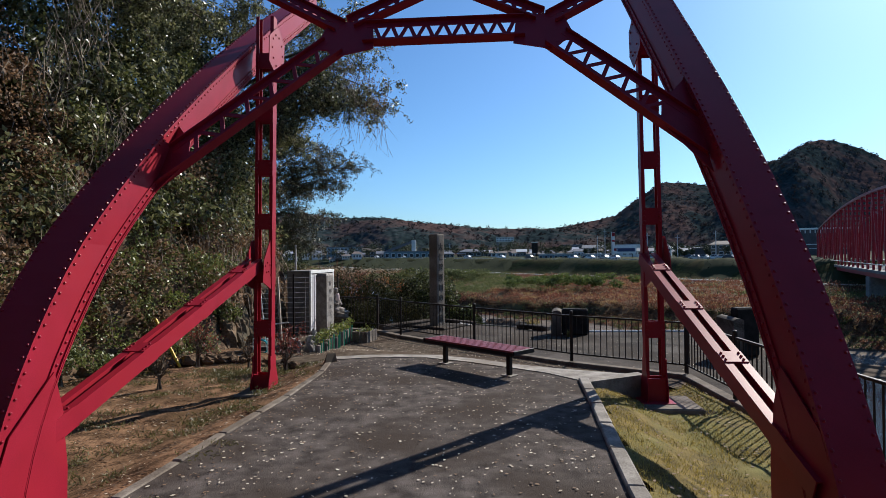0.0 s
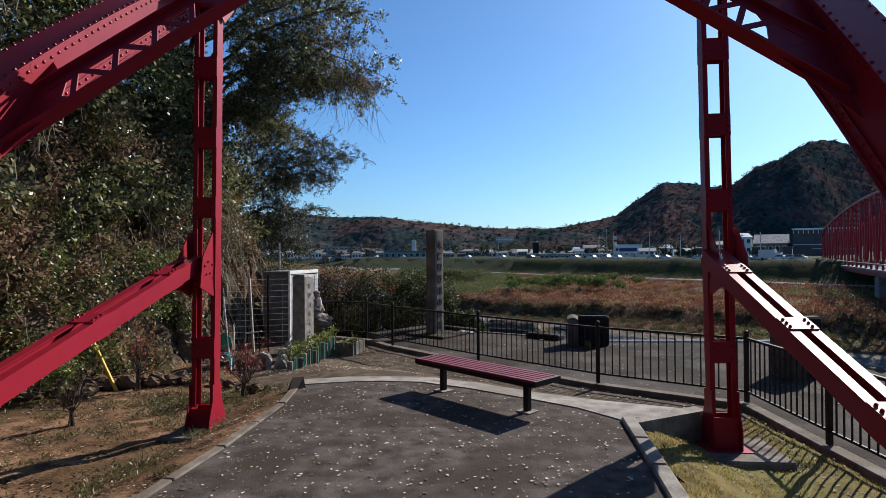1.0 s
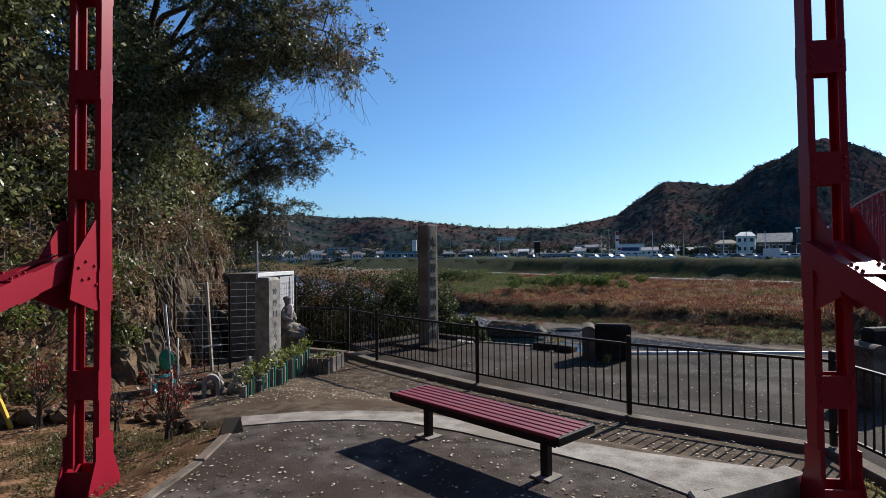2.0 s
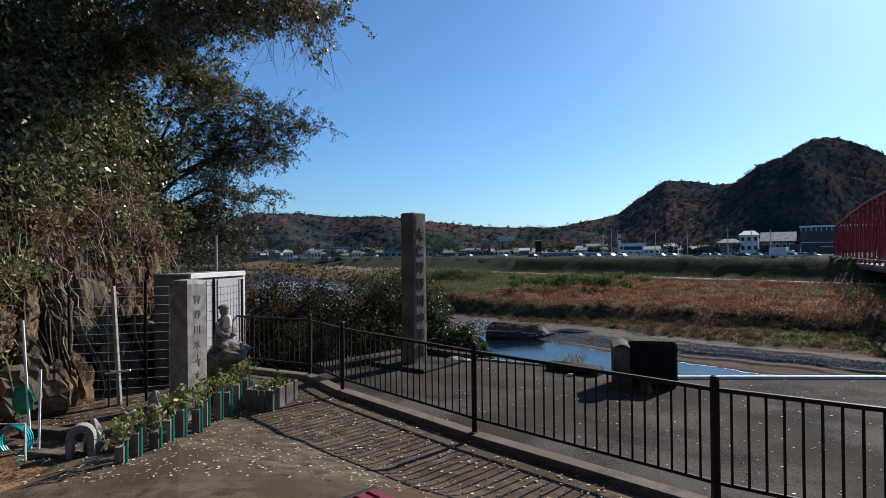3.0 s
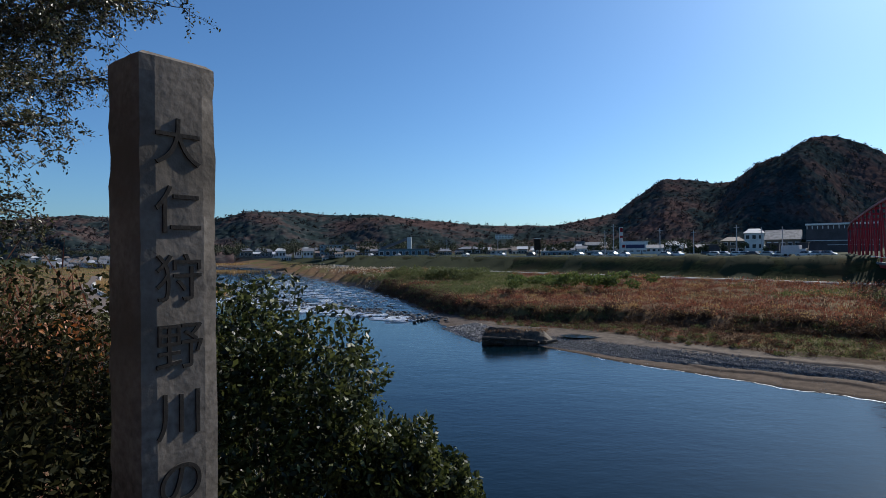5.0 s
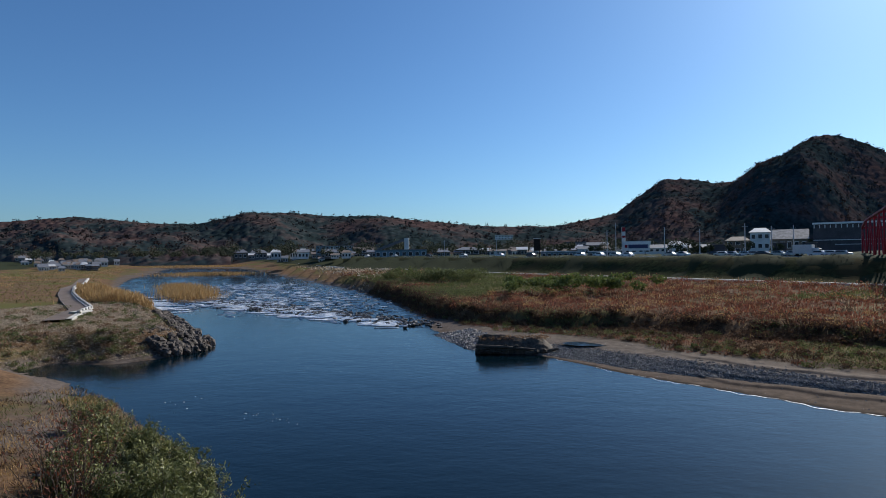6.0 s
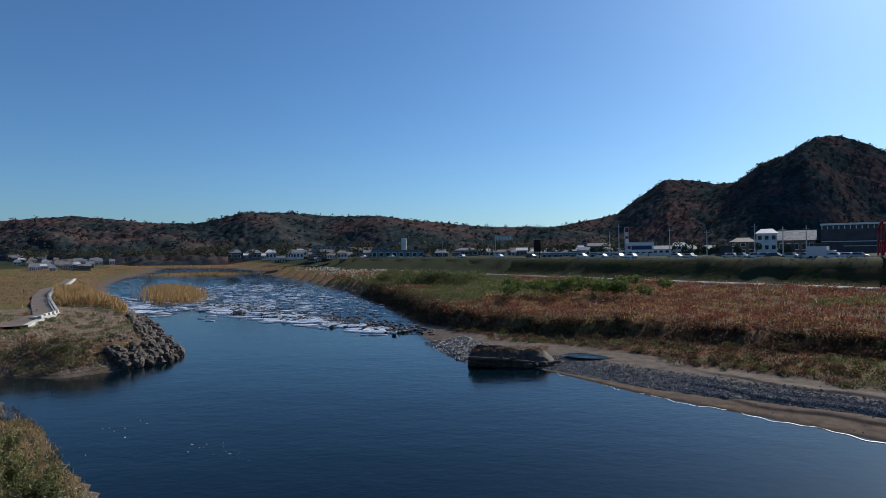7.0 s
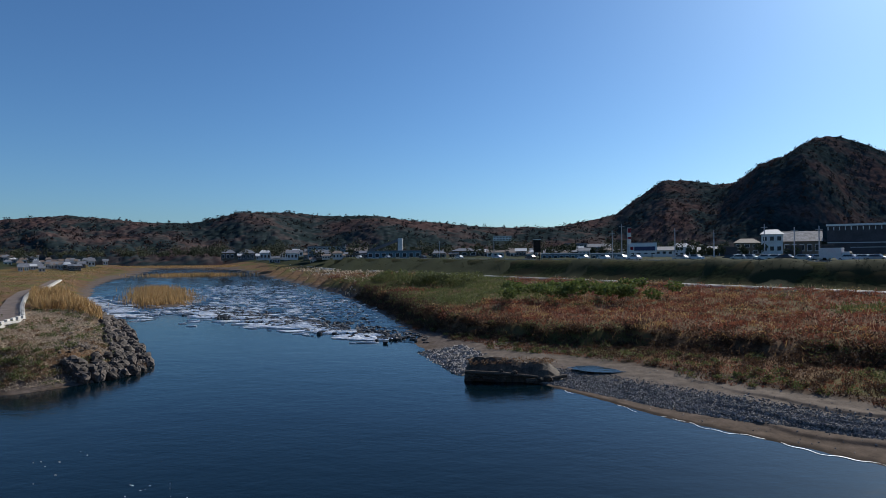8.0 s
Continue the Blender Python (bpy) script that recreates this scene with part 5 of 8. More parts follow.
def shrub(base, clumps, mat, label, leaf=0.085, per=420, stems=7):
    """A shrub: thin stems and a crown of leaf clumps given about its base."""
    root = thing("shrub", base, label, "shrub")
    st = Geo()
    for x, y, z, rx, ry, rz in clumps:
        for _ in range(max(1, stems // 2)):
            e = Vector((x, y, z)) + Vector(rng.normal(size=3)) * 0.35 * rx
            st.tube(branch_points((rng.normal() * 0.08, rng.normal() * 0.08, -0.1), e, 0.05, 5), [0.022, 0.018, 0.014, 0.009, 0.004], 4, False)
    part("stems", st, BARK, root, kind="stuff")
    c = new("crown", quads_mesh("crown", cloud_points(rng, clumps, per, 0.35), leaf, mat, rng, 0.48))
    c.parent = root
    tagged(c, "", "", "", "stuff")
    return root


# shrubs left of the pillar get the leaf colour darkened for shade
shrub((-3.0, 22.6, -1.2), [(-1.1, 0.2, 1.5, 0.75, 0.8, 0.8), (-0.4, 0.1, 1.9, 1.0, 0.9, 0.8), (0.7, 0.3, 1.75, 0.9, 0.9, 0.8), (-1.0, -0.4, 0.7, 1.0, 0.7, 0.8), (0.5, -0.4, 0.7, 1.0, 0.7, 0.8), (1.6, 0.2, 1.3, 0.8, 0.8, 0.9)], LEAF_SHADE, "evergreen shrub behind the iron fence, coloured dark as in shade", 0.07, 2850)
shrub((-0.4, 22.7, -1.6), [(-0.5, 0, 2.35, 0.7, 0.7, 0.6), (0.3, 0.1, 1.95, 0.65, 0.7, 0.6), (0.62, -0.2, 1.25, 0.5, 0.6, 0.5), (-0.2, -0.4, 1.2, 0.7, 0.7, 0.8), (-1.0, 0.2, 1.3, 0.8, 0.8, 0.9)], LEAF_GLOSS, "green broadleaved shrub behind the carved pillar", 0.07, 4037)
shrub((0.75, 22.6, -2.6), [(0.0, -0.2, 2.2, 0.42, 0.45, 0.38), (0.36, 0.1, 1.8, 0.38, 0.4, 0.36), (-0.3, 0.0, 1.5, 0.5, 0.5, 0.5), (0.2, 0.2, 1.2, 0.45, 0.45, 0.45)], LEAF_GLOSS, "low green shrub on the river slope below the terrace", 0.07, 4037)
shrub((-3.3, 22.9, -1.4), [(-0.5, 0, 1.2, 0.8, 0.8, 0.8), (0.5, 0.2, 1.4, 0.9, 0.8, 0.8), (-0.2, -0.3, 0.5, 0.9, 0.7, 0.7)], LEAF_SHADE, "evergreen shrub beside the meter pole, coloured dark as in shade", 0.07, 3230)
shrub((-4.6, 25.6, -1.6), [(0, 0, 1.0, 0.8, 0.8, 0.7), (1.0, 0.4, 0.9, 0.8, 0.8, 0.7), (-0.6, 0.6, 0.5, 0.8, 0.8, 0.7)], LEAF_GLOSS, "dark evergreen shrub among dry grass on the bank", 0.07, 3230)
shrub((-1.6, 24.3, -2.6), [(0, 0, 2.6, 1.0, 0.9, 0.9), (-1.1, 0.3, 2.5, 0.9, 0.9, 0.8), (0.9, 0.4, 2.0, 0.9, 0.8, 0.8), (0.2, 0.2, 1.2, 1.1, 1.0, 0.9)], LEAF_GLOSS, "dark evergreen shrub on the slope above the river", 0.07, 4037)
shrub((-2.3, 21.0, -1.5), [(-0.5, 0, 1.2, 0.7, 0.6, 0.6), (0.5, 0.2, 1.3, 0.7, 0.6, 0.6), (0.0, -0.5, 0.9, 0.7, 0.5, 0.5), (1.1, 0.5, 1.2, 0.6, 0.5, 0.6)], LEAF_SHADE, "evergreen shrub close below the terrace rim, coloured dark as in shade", 0.07, 2850)
shrub((-6.6, 25.9, -1.6), [(0, 0, 3.2, 0.8, 0.8, 0.8), (0.5, 0.2, 2.3, 0.9, 0.8, 0.8), (-0.7, 0, 2.6, 0.9, 0.8, 0.9), (-0.2, -0.3, 1.4, 1.0, 0.8, 0.9), (-1.3, 0.2, 3.6, 0.9, 0.9, 0.9), (-1.2, 0, 1.6, 0.9, 0.8, 0.9)], LEAF_GLOSS, "tall dark evergreen shrub under the spreading tree", 0.07, 2090)
foliage("dry_grass", cloud_points(rng, [(-4.9, 23.7, 0.35, 0.5, 0.35, 1.0), (-4.1, 23.8, 0.4, 0.5, 0.35, 1.05), (-3.4, 23.9, 0.3, 0.45, 0.35, 1.0)], 430, 0.1), 0.5, REED_BROWN, "tall rust brown dry grass behind the fence", "grass", 0.035, 0.62)
foliage("autumn_sprays", cloud_points(rng, [(-2.2, 22.0, 0.95, 0.3, 0.2, 0.2), (-1.7, 22.1, 0.75, 0.3, 0.2, 0.25), (-3.4, 21.9, 0.6, 0.3, 0.2, 0.2)], 90, 0.2), 0.05, leaf_material("leaf_orange", (0.25, 0.07, 0.02), (0.35, 0.16, 0.05)), "orange autumn leaves on the shrub tops", "shrub")
n_tall = 9000
tx, ty = rng.uniform(-14, -2.5, n_tall), rng.uniform(25.5, 38, n_tall)
foliage("dry_grass", np.c_[tx, ty, ground_z(tx, ty) + rng.uniform(0.2, 2.1, n_tall)], 0.8, REED_BROWN, "tall dry brown grass on the river slope", "grass", 0.03, 0.75)

def scatter(n, x0, x1, y0, y1, keep):
    x, y = rng.uniform(x0, x1, n), rng.uniform(y0, y1, n)
    sd, side = poly_sd(x, y, RIVER)
    k = keep(x, y, sd, side >= len(NEAR_SHORE))
    x, y = x[k], y[k]
    return np.c_[x, y, ground_z(x, y)]


# river bank below, seen from over the water
bx = rng.uniform(-34, -4, 9000)
by = 57 - (bx + 12) * 1.06 - rng.uniform(-0.5, 15, 9000)
bk = patchy(bx, by, 0.5, 0.6) + 0.5 * patchy(bx, by, 1.3, 1.6)
bz = ground_z(bx, by)
foliage("bank_grass", np.c_[bx, by, bz + 0.15][bk > 0.15], 0.5, REED_TAN, "dry straw coloured grass on the near river bank", "grass", 0.07, 0.55)
foliage("bank_grass", np.c_[bx, by, bz + 0.1][(bk > -0.3) & (bk < 0.3)], 0.4, WEED_DARK, "dead brown weeds on the near river bank", "weeds", 0.12, 0.4)
foliage("bank_grass", np.c_[bx, by, bz + 0.1][bk < -0.25][::2], 0.45, REED_GREEN, "olive green grass on the near river bank", "grass", 0.09, 0.55)
WILLOW = leaf_material("leaf_willow", (0.05, 0.06, 0.018), (0.34, 0.34, 0.13), rough=0.5, dark_share=0.2)
rim = scatter(60000, -30, 4, 28, 78, lambda x, y, sd, far: (~far) & (sd > 0.1) & (sd < 3.5))
rk = rng.uniform(size=len(rim))
foliage("bank_grass", rim[rk < 0.45] + np.array([0, 0, 0.2]), 0.6, REED_TAN, "dry straw coloured grass hanging over the water", "grass", 0.07, 0.5)
foliage("bank_grass", rim[rk > 0.6] + np.array([0, 0, 0.2]), 0.55, REED_GREEN, "olive grass along the near water's edge", "grass", 0.1, 0.5)



def willow_bush(x, y, r, mat, leafy=95):
    """A bush of many upright arching shoots with narrow leaves along them."""
    z = float(ground_z(np.array([x]), np.array([y]))[0])
    root = thing("willow_bush", (x, y, z), "yellow green willow bush on the river bank" if leafy > 20 else "bare reddish brown bush on the river bank", "shrub")
    st, pts = Geo(), []
    for _ in range(46):
        a, out = rng.uniform(0, 6.283), r * rng.uniform(0.1, 1.0)
        b = Vector((rng.normal() * r * 0.3, rng.normal() * r * 0.3, -0.1))
        e = b + Vector((math.cos(a) * out, math.sin(a) * out, r * rng.uniform(0.8, 1.9)))
        ln = branch_points(b, e, 0.08, 6)
        st.tube(ln, [0.03, 0.025, 0.02, 0.014, 0.009, 0.004], 4, False)
        for _ in range(leafy):
            k = rng.uniform(1.2, 5)
            i = min(int(k), 4)
            pts.append(np.array(ln[i].lerp(ln[i + 1], k - i)) + rng.normal(size=3) * 0.11 * r ** 0.5)
    part("stems", st, BARK, root, kind="stuff")
    c = new("crown", quads_mesh("crown", np.array(pts), 0.22, mat, rng, 0.27, 0.25))
    c.parent = root
    tagged(c, "", "", "", "stuff")


for i, (x, y, r) in enumerate([(-10.5, 50, 1.7), (-13.2, 53.5, 1.4), (-8.2, 45.5, 1.7), (-15.5, 57, 1.2), (-17.5, 56, 1.3), (-20, 61, 1.1), (-12.5, 49, 1.4), (-23, 64, 1.2), (-16, 51.5, 1.3), (-9.6, 47.6, 1.5), (-11.6, 51.8, 1.2), (-7.6, 46.4, 1.5), (-8.9, 49.2, 1.4), (-10.2, 52.0, 1.3), (-6.8, 44.2, 1.5), (-12.2, 54.6, 1.1)]):
    willow_bush(x, y, r, WILLOW if i % 3 else REED_GREEN)
for x, y, r in ((-14.6, 49.4, 2.3), (-16.5, 52.5, 2.2), (-19.5, 57.5, 2.0)):
    willow_bush(x, y, r, REED_BROWN, 9)
for x, y, a, l in ((-15.0, 49.0, 0.5, 2.6), (-18.2, 53.0, -0.4, 2.0), (-13.4, 47.2, 1.0, 1.8), (-20.5, 58.2, 0.2, 2.2)):
    z = float(ground_z(np.array([x]), np.array([y]))[0]) + 0.12
    tagged(part("driftwood", Geo().tube([(x - math.cos(a) * l / 2, y - math.sin(a) * l / 2, z), (x, y + 0.1, z + 0.1), (x + math.cos(a) * l / 2, y + math.sin(a) * l / 2, z + 0.05)], [0.09, 0.08, 0.04], 6), WHITE if a > 0.8 else PALE_STONE, None, "bleached driftwood branch on the river bank"), category="driftwood")


# unseen trees added behind the start of the path, screening the low sky
def wood_tree(x, y, h):
    root = thing("wood_tree", (x, y, -0.5), "tall dark evergreen added out of view behind the path", "tree", "woods behind the path")
    part("trunk", Geo().tube([(0, 0, -0.5), (0.1, 0, h * 0.4), (0.0, 0.1, h * 0.8)], [0.3, 0.22, 0.1], 8), BARK, root)
    cl = [(rng.normal() * h * 0.16, rng.normal() * h * 0.14, h * rng.uniform(0.12, 0.95), h * 0.15, h * 0.15, h * 0.12) for _ in range(34)]
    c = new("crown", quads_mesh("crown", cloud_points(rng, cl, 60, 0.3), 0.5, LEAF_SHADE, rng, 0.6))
    c.parent = root
    tagged(c, "", "", "", "stuff")


for k in range(16):
    wood_tree(-24 + 3.3 * k + rng.normal() * 0.6, -14 - 3.0 * (k % 2) + rng.normal(), rng.uniform(13, 18))

# ---- far bank and river details ----
def levee_e(x, y):
    return (x - 25) * 0.8 + (y - 219) * 0.6


reed = scatter(190000, -60, 125, 45, 260, lambda x, y, sd, far: far & (sd > bluff(y) + 1.8) & (levee_e(x, y) < -6.5))
kind = patchy(reed[:, 0], reed[:, 1], 0.06, 1.0) + 0.4 * patchy(reed[:, 0], reed[:, 1], 0.21, 2.0) + smooth01(110, 175, reed[:, 1]) * 0.5 - smooth01(10, 60, reed[:, 0]) * 0.5
lift = np.array([0, 0, 0.45])
foliage("reeds_brown", reed[kind < 0.35] + lift * 0.8, 0.55, REED_BROWN, "rust brown dry reeds on the flood plain", "reeds", 0.14, 0.65)
foliage("reeds_green", reed[kind >= 0.35] + lift, 0.7, REED_GREEN, "olive green grass and weeds on the flood plain", "reeds", 0.13, 0.65)


def mounds(where, r0, r1, per):
    """Leafy mounds of weeds standing on the given places."""
    return cloud_points(rng, [(x, y, z + 0.25, r, r, r * rng.uniform(0.35, 0.7)) for (x, y, z), r in zip(where, rng.uniform(r0, r1, len(where)))], per, 0.3)


pick = rng.permutation(len(reed))
br, gr = reed[pick][kind[pick] < 0.45], reed[pick][kind[pick] >= 0.3]
foliage("weed_mounds", mounds(br[:1100], 0.8, 2.2, 48), 0.4, REED_BROWN, "rust brown mounds of dead weeds", "weeds", 0.4, 0.2)
foliage("weed_mounds", mounds(br[1300:1650], 0.8, 2.0, 80), 0.34, REED_TAN, "straw coloured mounds of dead weeds", "weeds", 0.35, 0.2)
foliage("weed_mounds", mounds(gr[:600], 0.9, 2.6, 75), 0.36, REED_GREEN, "olive green mounds of weeds", "weeds", 0.4, 0.2)
up_far = scatter(60000, -420, -20, 200, 900, lambda x, y, sd, far: far & (sd > 3) & (levee_e(x, y) < -4) & (sd < 120))
foliage("reeds_upstream", up_far + lift * 1.2, 1.5, STRAW, "golden dry reeds far upstream", "reeds", 0.3, 0.3)
edge = scatter(60000, -60, 95, 40, 200, lambda x, y, sd, far: far & (sd > bluff(y) - 0.8 + 1.2 * patchy(x, y, 0.3, 0.4)) & (sd < bluff(y) + 3.2))[:9000]
low = scatter(260000, -40, 75, 45, 150, lambda x, y, sd, far: far & (sd > wide(y) + 0.3 + 1.6 * patchy(x, y, 0.23, 1.4)) & (sd < bluff(y) + 1.0))
lk = patchy(low[:, 0], low[:, 1], 0.13, 2.3) + 0.6 * patchy(low[:, 0], low[:, 1], 0.5, 0.8)
foliage("shelf_scrub", low[lk < -0.1][:34000] + np.array([0, 0, 0.1]), 0.36, WEED_DARK, "low dark dead weeds on the shelf above the beach", "weeds", 0.2, 0.45)
foliage("shelf_scrub", low[(lk > -0.25) & (lk < 0.4)][:28000] + np.array([0, 0, 0.12]), 0.36, REED_BROWN, "low rust brown weeds on the shelf above the beach", "weeds", 0.14, 0.5)
foliage("shelf_mounds", mounds(low[rng.permutation(len(low))[:420]], 0.3, 0.9, 70), 0.24, WEED_DARK, "dark mounds of dead weeds on the shelf above the beach", "weeds", 0.35, 0.3)
foliage("shelf_mounds", mounds(low[rng.permutation(len(low))[:200]], 0.3, 0.8, 70), 0.24, REED_GREEN, "olive mounds of weeds on the shelf above the beach", "weeds", 0.35, 0.3)
foliage("shelf_scrub", low[lk > 0.3][:22000] + np.array([0, 0, 0.1]), 0.34, REED_GREEN, "low olive weeds on the shelf above the beach", "weeds", 0.18, 0.45)
foliage("bank_mounds", mounds(edge[rng.permutation(len(edge))[:760]], 0.4, 1.5, 90), 0.3, WEED_DARK, "dark brown dead weeds hanging over the bank", "weeds", 0.4, 0.2)
foliage("bank_mounds", mounds(edge[rng.permutation(len(edge))[:110]], 0.5, 1.2, 90), 0.3, REED_GREEN, "olive weeds hanging over the bank", "weeds", 0.4, 0.2)
foliage("bank_weeds", edge[::2] + np.array([0, 0, 0.3]), 0.9, REED_TAN, "pale dry weeds along the river bank", "weeds", 0.14, 0.6)
foliage("bank_weeds", edge[1::2] + np.array([0, 0, 0.25]), 0.8, WEED_DARK, "brown dry weeds along the river bank", "weeds", 0.16, 0.55)
kz = [(30 + rng.normal() * 8, 141 + rng.normal() * 6, -5.6 + rng.uniform(0, 1.4), 1.7, 1.7, 0.9) for _ in range(30)]
foliage("creeper_thicket", cloud_points(rng, kz, 240, 0.5), 0.5, leaf_material("leaf_creeper", (0.05, 0.075, 0.016), (0.15, 0.18, 0.05), rough=0.9), "bright green creeper thicket on the flood plain", "creeper", 0.6)
dz = [(rng.uniform(-18, 14), 0, -6.0 + rng.uniform(0, 1.6), 2.2, 2.2, 1.1) for _ in range(36)]
dz = [(x, 196 - 1.15 * x + rng.normal() * 5, z, a, b, c) for x, _, z, a, b, c in dz]
foliage("bamboo_grass", cloud_points(rng, dz, 240, 0.5), 0.6, REED_GREEN, "dark green dwarf bamboo on the flood plain", "shrub", 0.4, 0.3)
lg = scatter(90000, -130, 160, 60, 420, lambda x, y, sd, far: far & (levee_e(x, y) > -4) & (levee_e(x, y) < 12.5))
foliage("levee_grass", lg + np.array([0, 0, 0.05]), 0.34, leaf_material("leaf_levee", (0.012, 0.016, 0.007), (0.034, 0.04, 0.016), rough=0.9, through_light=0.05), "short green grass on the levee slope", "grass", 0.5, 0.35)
LANE = [(-53, 104), (-57, 113), (-60.5, 121), (-77, 143), (-92, 164), (-107.5, 188), (-119, 210), (-150, 262)]
lb = scatter(64000, -300, -26, 88, 520, lambda x, y, sd, far: (~far) & (sd > 1.5) & (sd < 75))
rd = line_dist(lb[:, 0], lb[:, 1], LANE)
lsd = poly_sd(lb[:, 0], lb[:, 1], RIVER)[0]
lb, lsd, rd = lb[rd > 2.6], lsd[rd > 2.6], rd[rd > 2.6]
upland = (lb[:, 1] > 135) | (lsd > 30)
tan = patchy(lb[:, 0], lb[:, 1], 0.08, 0.3) + 0.9 * (lsd < 14) > 0.25
foliage("bank_reeds", lb[tan & upland] + np.array([0, 0, 0.3]), 0.8, REED_TAN, "golden dry reeds on the upstream bank", "reeds", 0.2, 0.5)
foliage("bank_grass", lb[~tan & upland] + np.array([0, 0, 0.1]), 0.6, LEVEE_GREEN, "olive grass on the upstream levee", "grass", 0.3, 0.5)
spit = scatter(170000, -75, -27, 86, 140, lambda x, y, sd, far: (~far) & (sd > 0.6) & (sd < 30))
spit = spit[line_dist(spit[:, 0], spit[:, 1], LANE) > 1.6]
mixk = patchy(spit[:, 0], spit[:, 1], 0.33, 0.7) + 0.5 * patchy(spit[:, 0], spit[:, 1], 0.9, 1.9)
near_pool = smooth01(104, 92, spit[:, 1])
foliage("bank_straw", spit[mixk > 0.1] + np.array([0, 0, 0.08]), 0.45, STRAW, "flattened dead straw and driftwood twigs on the spit", "straw", 0.1, 0.08)
foliage("bank_straw", spit[mixk < 0.0][::2] + np.array([0, 0, 0.1]), 0.45, STRAW, "pale dead straw on the spit", "straw", 0.1, 0.25)
sp = spit[rng.uniform(size=len(spit)) < 0.06 + 0.3 * near_pool]
foliage("spit_mounds", mounds(sp[rng.permutation(len(sp))[:330]], 0.4, 1.1, 80), 0.26, REED_GREEN, "olive green tufts at the end of the spit", "weeds", 0.3, 0.4)
foliage("spit_mounds", mounds(sp[rng.permutation(len(sp))[:240]], 0.3, 0.9, 70), 0.24, LEAF_DRY, "dry brown tufts at the end of the spit", "weeds", 0.3, 0.4)
tall = scatter(34000, -100, -52, 132, 185, lambda x, y, sd, far: (~far) & (sd > 3.5) & (sd < 13))
tall = tall[line_dist(tall[:, 0], tall[:, 1], LANE) > 2.5]
tall = tall[patchy(tall[:, 0], tall[:, 1], 0.2, 1.4) > -0.25]
foliage("tall_reeds", tall + np.c_[np.zeros((len(tall), 2)), rng.uniform(0.5, 2.2, len(tall))], 1.5, REED_TAN, "tall golden pampas reeds beside the bank wall", "reeds", 0.09, 0.7)
u = rng.beta(1.1, 1.3, 9000)
isl = np.c_[-67 - 34 * u, 181 + 62 * u] + rng.normal(size=(9000, 2)) * np.array([3.4, 3.4])
foliage("island_reeds", np.c_[isl, WATER + rng.uniform(0.4, 2.0, 9000)], 1.6, REED_TAN, "golden reeds on a low river island", "reeds", 0.09, 0.8)
isl = rng.normal(size=(2600, 2)) * np.array([14, 9]) + np.array([-150, 385])
foliage("island_reeds", np.c_[isl, np.full(len(isl), WATER + 0.9)], 2.0, REED_TAN, "golden reeds on a far gravel bar", "reeds", 0.12, 0.8)
bar = Geo()
for k in range(7):
    bar.blob((-66 - 5.6 * k, 180 + 10.2 * k, WATER - 0.5), (8, 9, 0.95), k + 4, 0.3, 6, 14)
solid("river_island", bar, LAND, "low gravel island in the river", "island", "structure")

bar = Geo()
for k in range(9):
    bar.blob((-345 + 17 * k, 615 - 2.5 * k, WATER - 0.4), (16, 20, 1.1), k + 30, 0.3, 6, 14)
solid("river_bar", bar, LAND, "low gravel bar across the far bend of the river", "gravel bar", "structure")
q = np.c_[rng.uniform(-350, -200, 5200), 612 + rng.normal(size=5200) * 11, np.full(5200, WATER + 1.3)]
foliage("bar_reeds", q, 2.6, REED_TAN, "golden reeds on the far gravel bar", "reeds", 0.2, 0.6)

# riprap, rapids and gravel
BOULDER = surface("boulder", (0.018, 0.015, 0.013), (0.13, 0.105, 0.088), rough=0.85, scale=1.2, bump=0.4, grain=9, vary=0.75)
WET = surface("wet_rock", (0.03, 0.028, 0.025), (0.09, 0.08, 0.07), rough=0.45, scale=1.0, bump=0.3, grain=6, vary=0.4)
rock_meshes = [mesh_of("boulder", Geo().blob((0, 0, 0), (0.6, 0.46, 0.5), k, 0.4, 6, 9), BOULDER) for k in range(6)]
RIP = [(-32.5, 94.5), (-30.6, 98), (-29.9, 102), (-33.3, 107), (-43, 122), (-54, 140), (-70, 160)]
loose = Geo()
for k in range(760):
    u = rng.uniform(0, 1) ** (1.9 if k < 290 else 1.3)
    x, y = along(RIP, u)
    dirn = along(RIP, min(1, u + 0.01)) - along(RIP, max(0, u - 0.01))
    nrm = np.array([-dirn[1], dirn[0]]) / (np.hypot(*dirn) + 1e-9)
    off = rng.uniform(-0.6, 3.4) if k < 290 else rng.uniform(-0.4, 8.5)
    x, y = x + nrm[0] * off, y + nrm[1] * off
    z = float(ground_z(np.array([x]), np.array([y]))[0])
    s = rng.uniform(0.75, 1.4)
    if k >= 290:
        s *= 0.34
        loose.blob((x, y, max(z, WATER - 0.1) + 0.12 * s), (s * 0.6, s * 0.5, s * 0.42), k, 0.6, 4, 6)
        continue
    o = new("boulder", rock_meshes[k % 6])
    o.matrix_basis = pose(x, y, max(z, WATER - 0.1) + 0.32 * s, rng.uniform(0, 60), rng.uniform(0, 60), rng.uniform(0, 360)) @ Matrix.Scale(s, 4)
    tagged(o, "grey angular boulder of the river bank riprap", "boulder", "riprap boulders")

tagged(part("loose_riprap", loose, BOULDER, None, "small broken stones between the riprap boulders"), category="stone", kind="stuff")


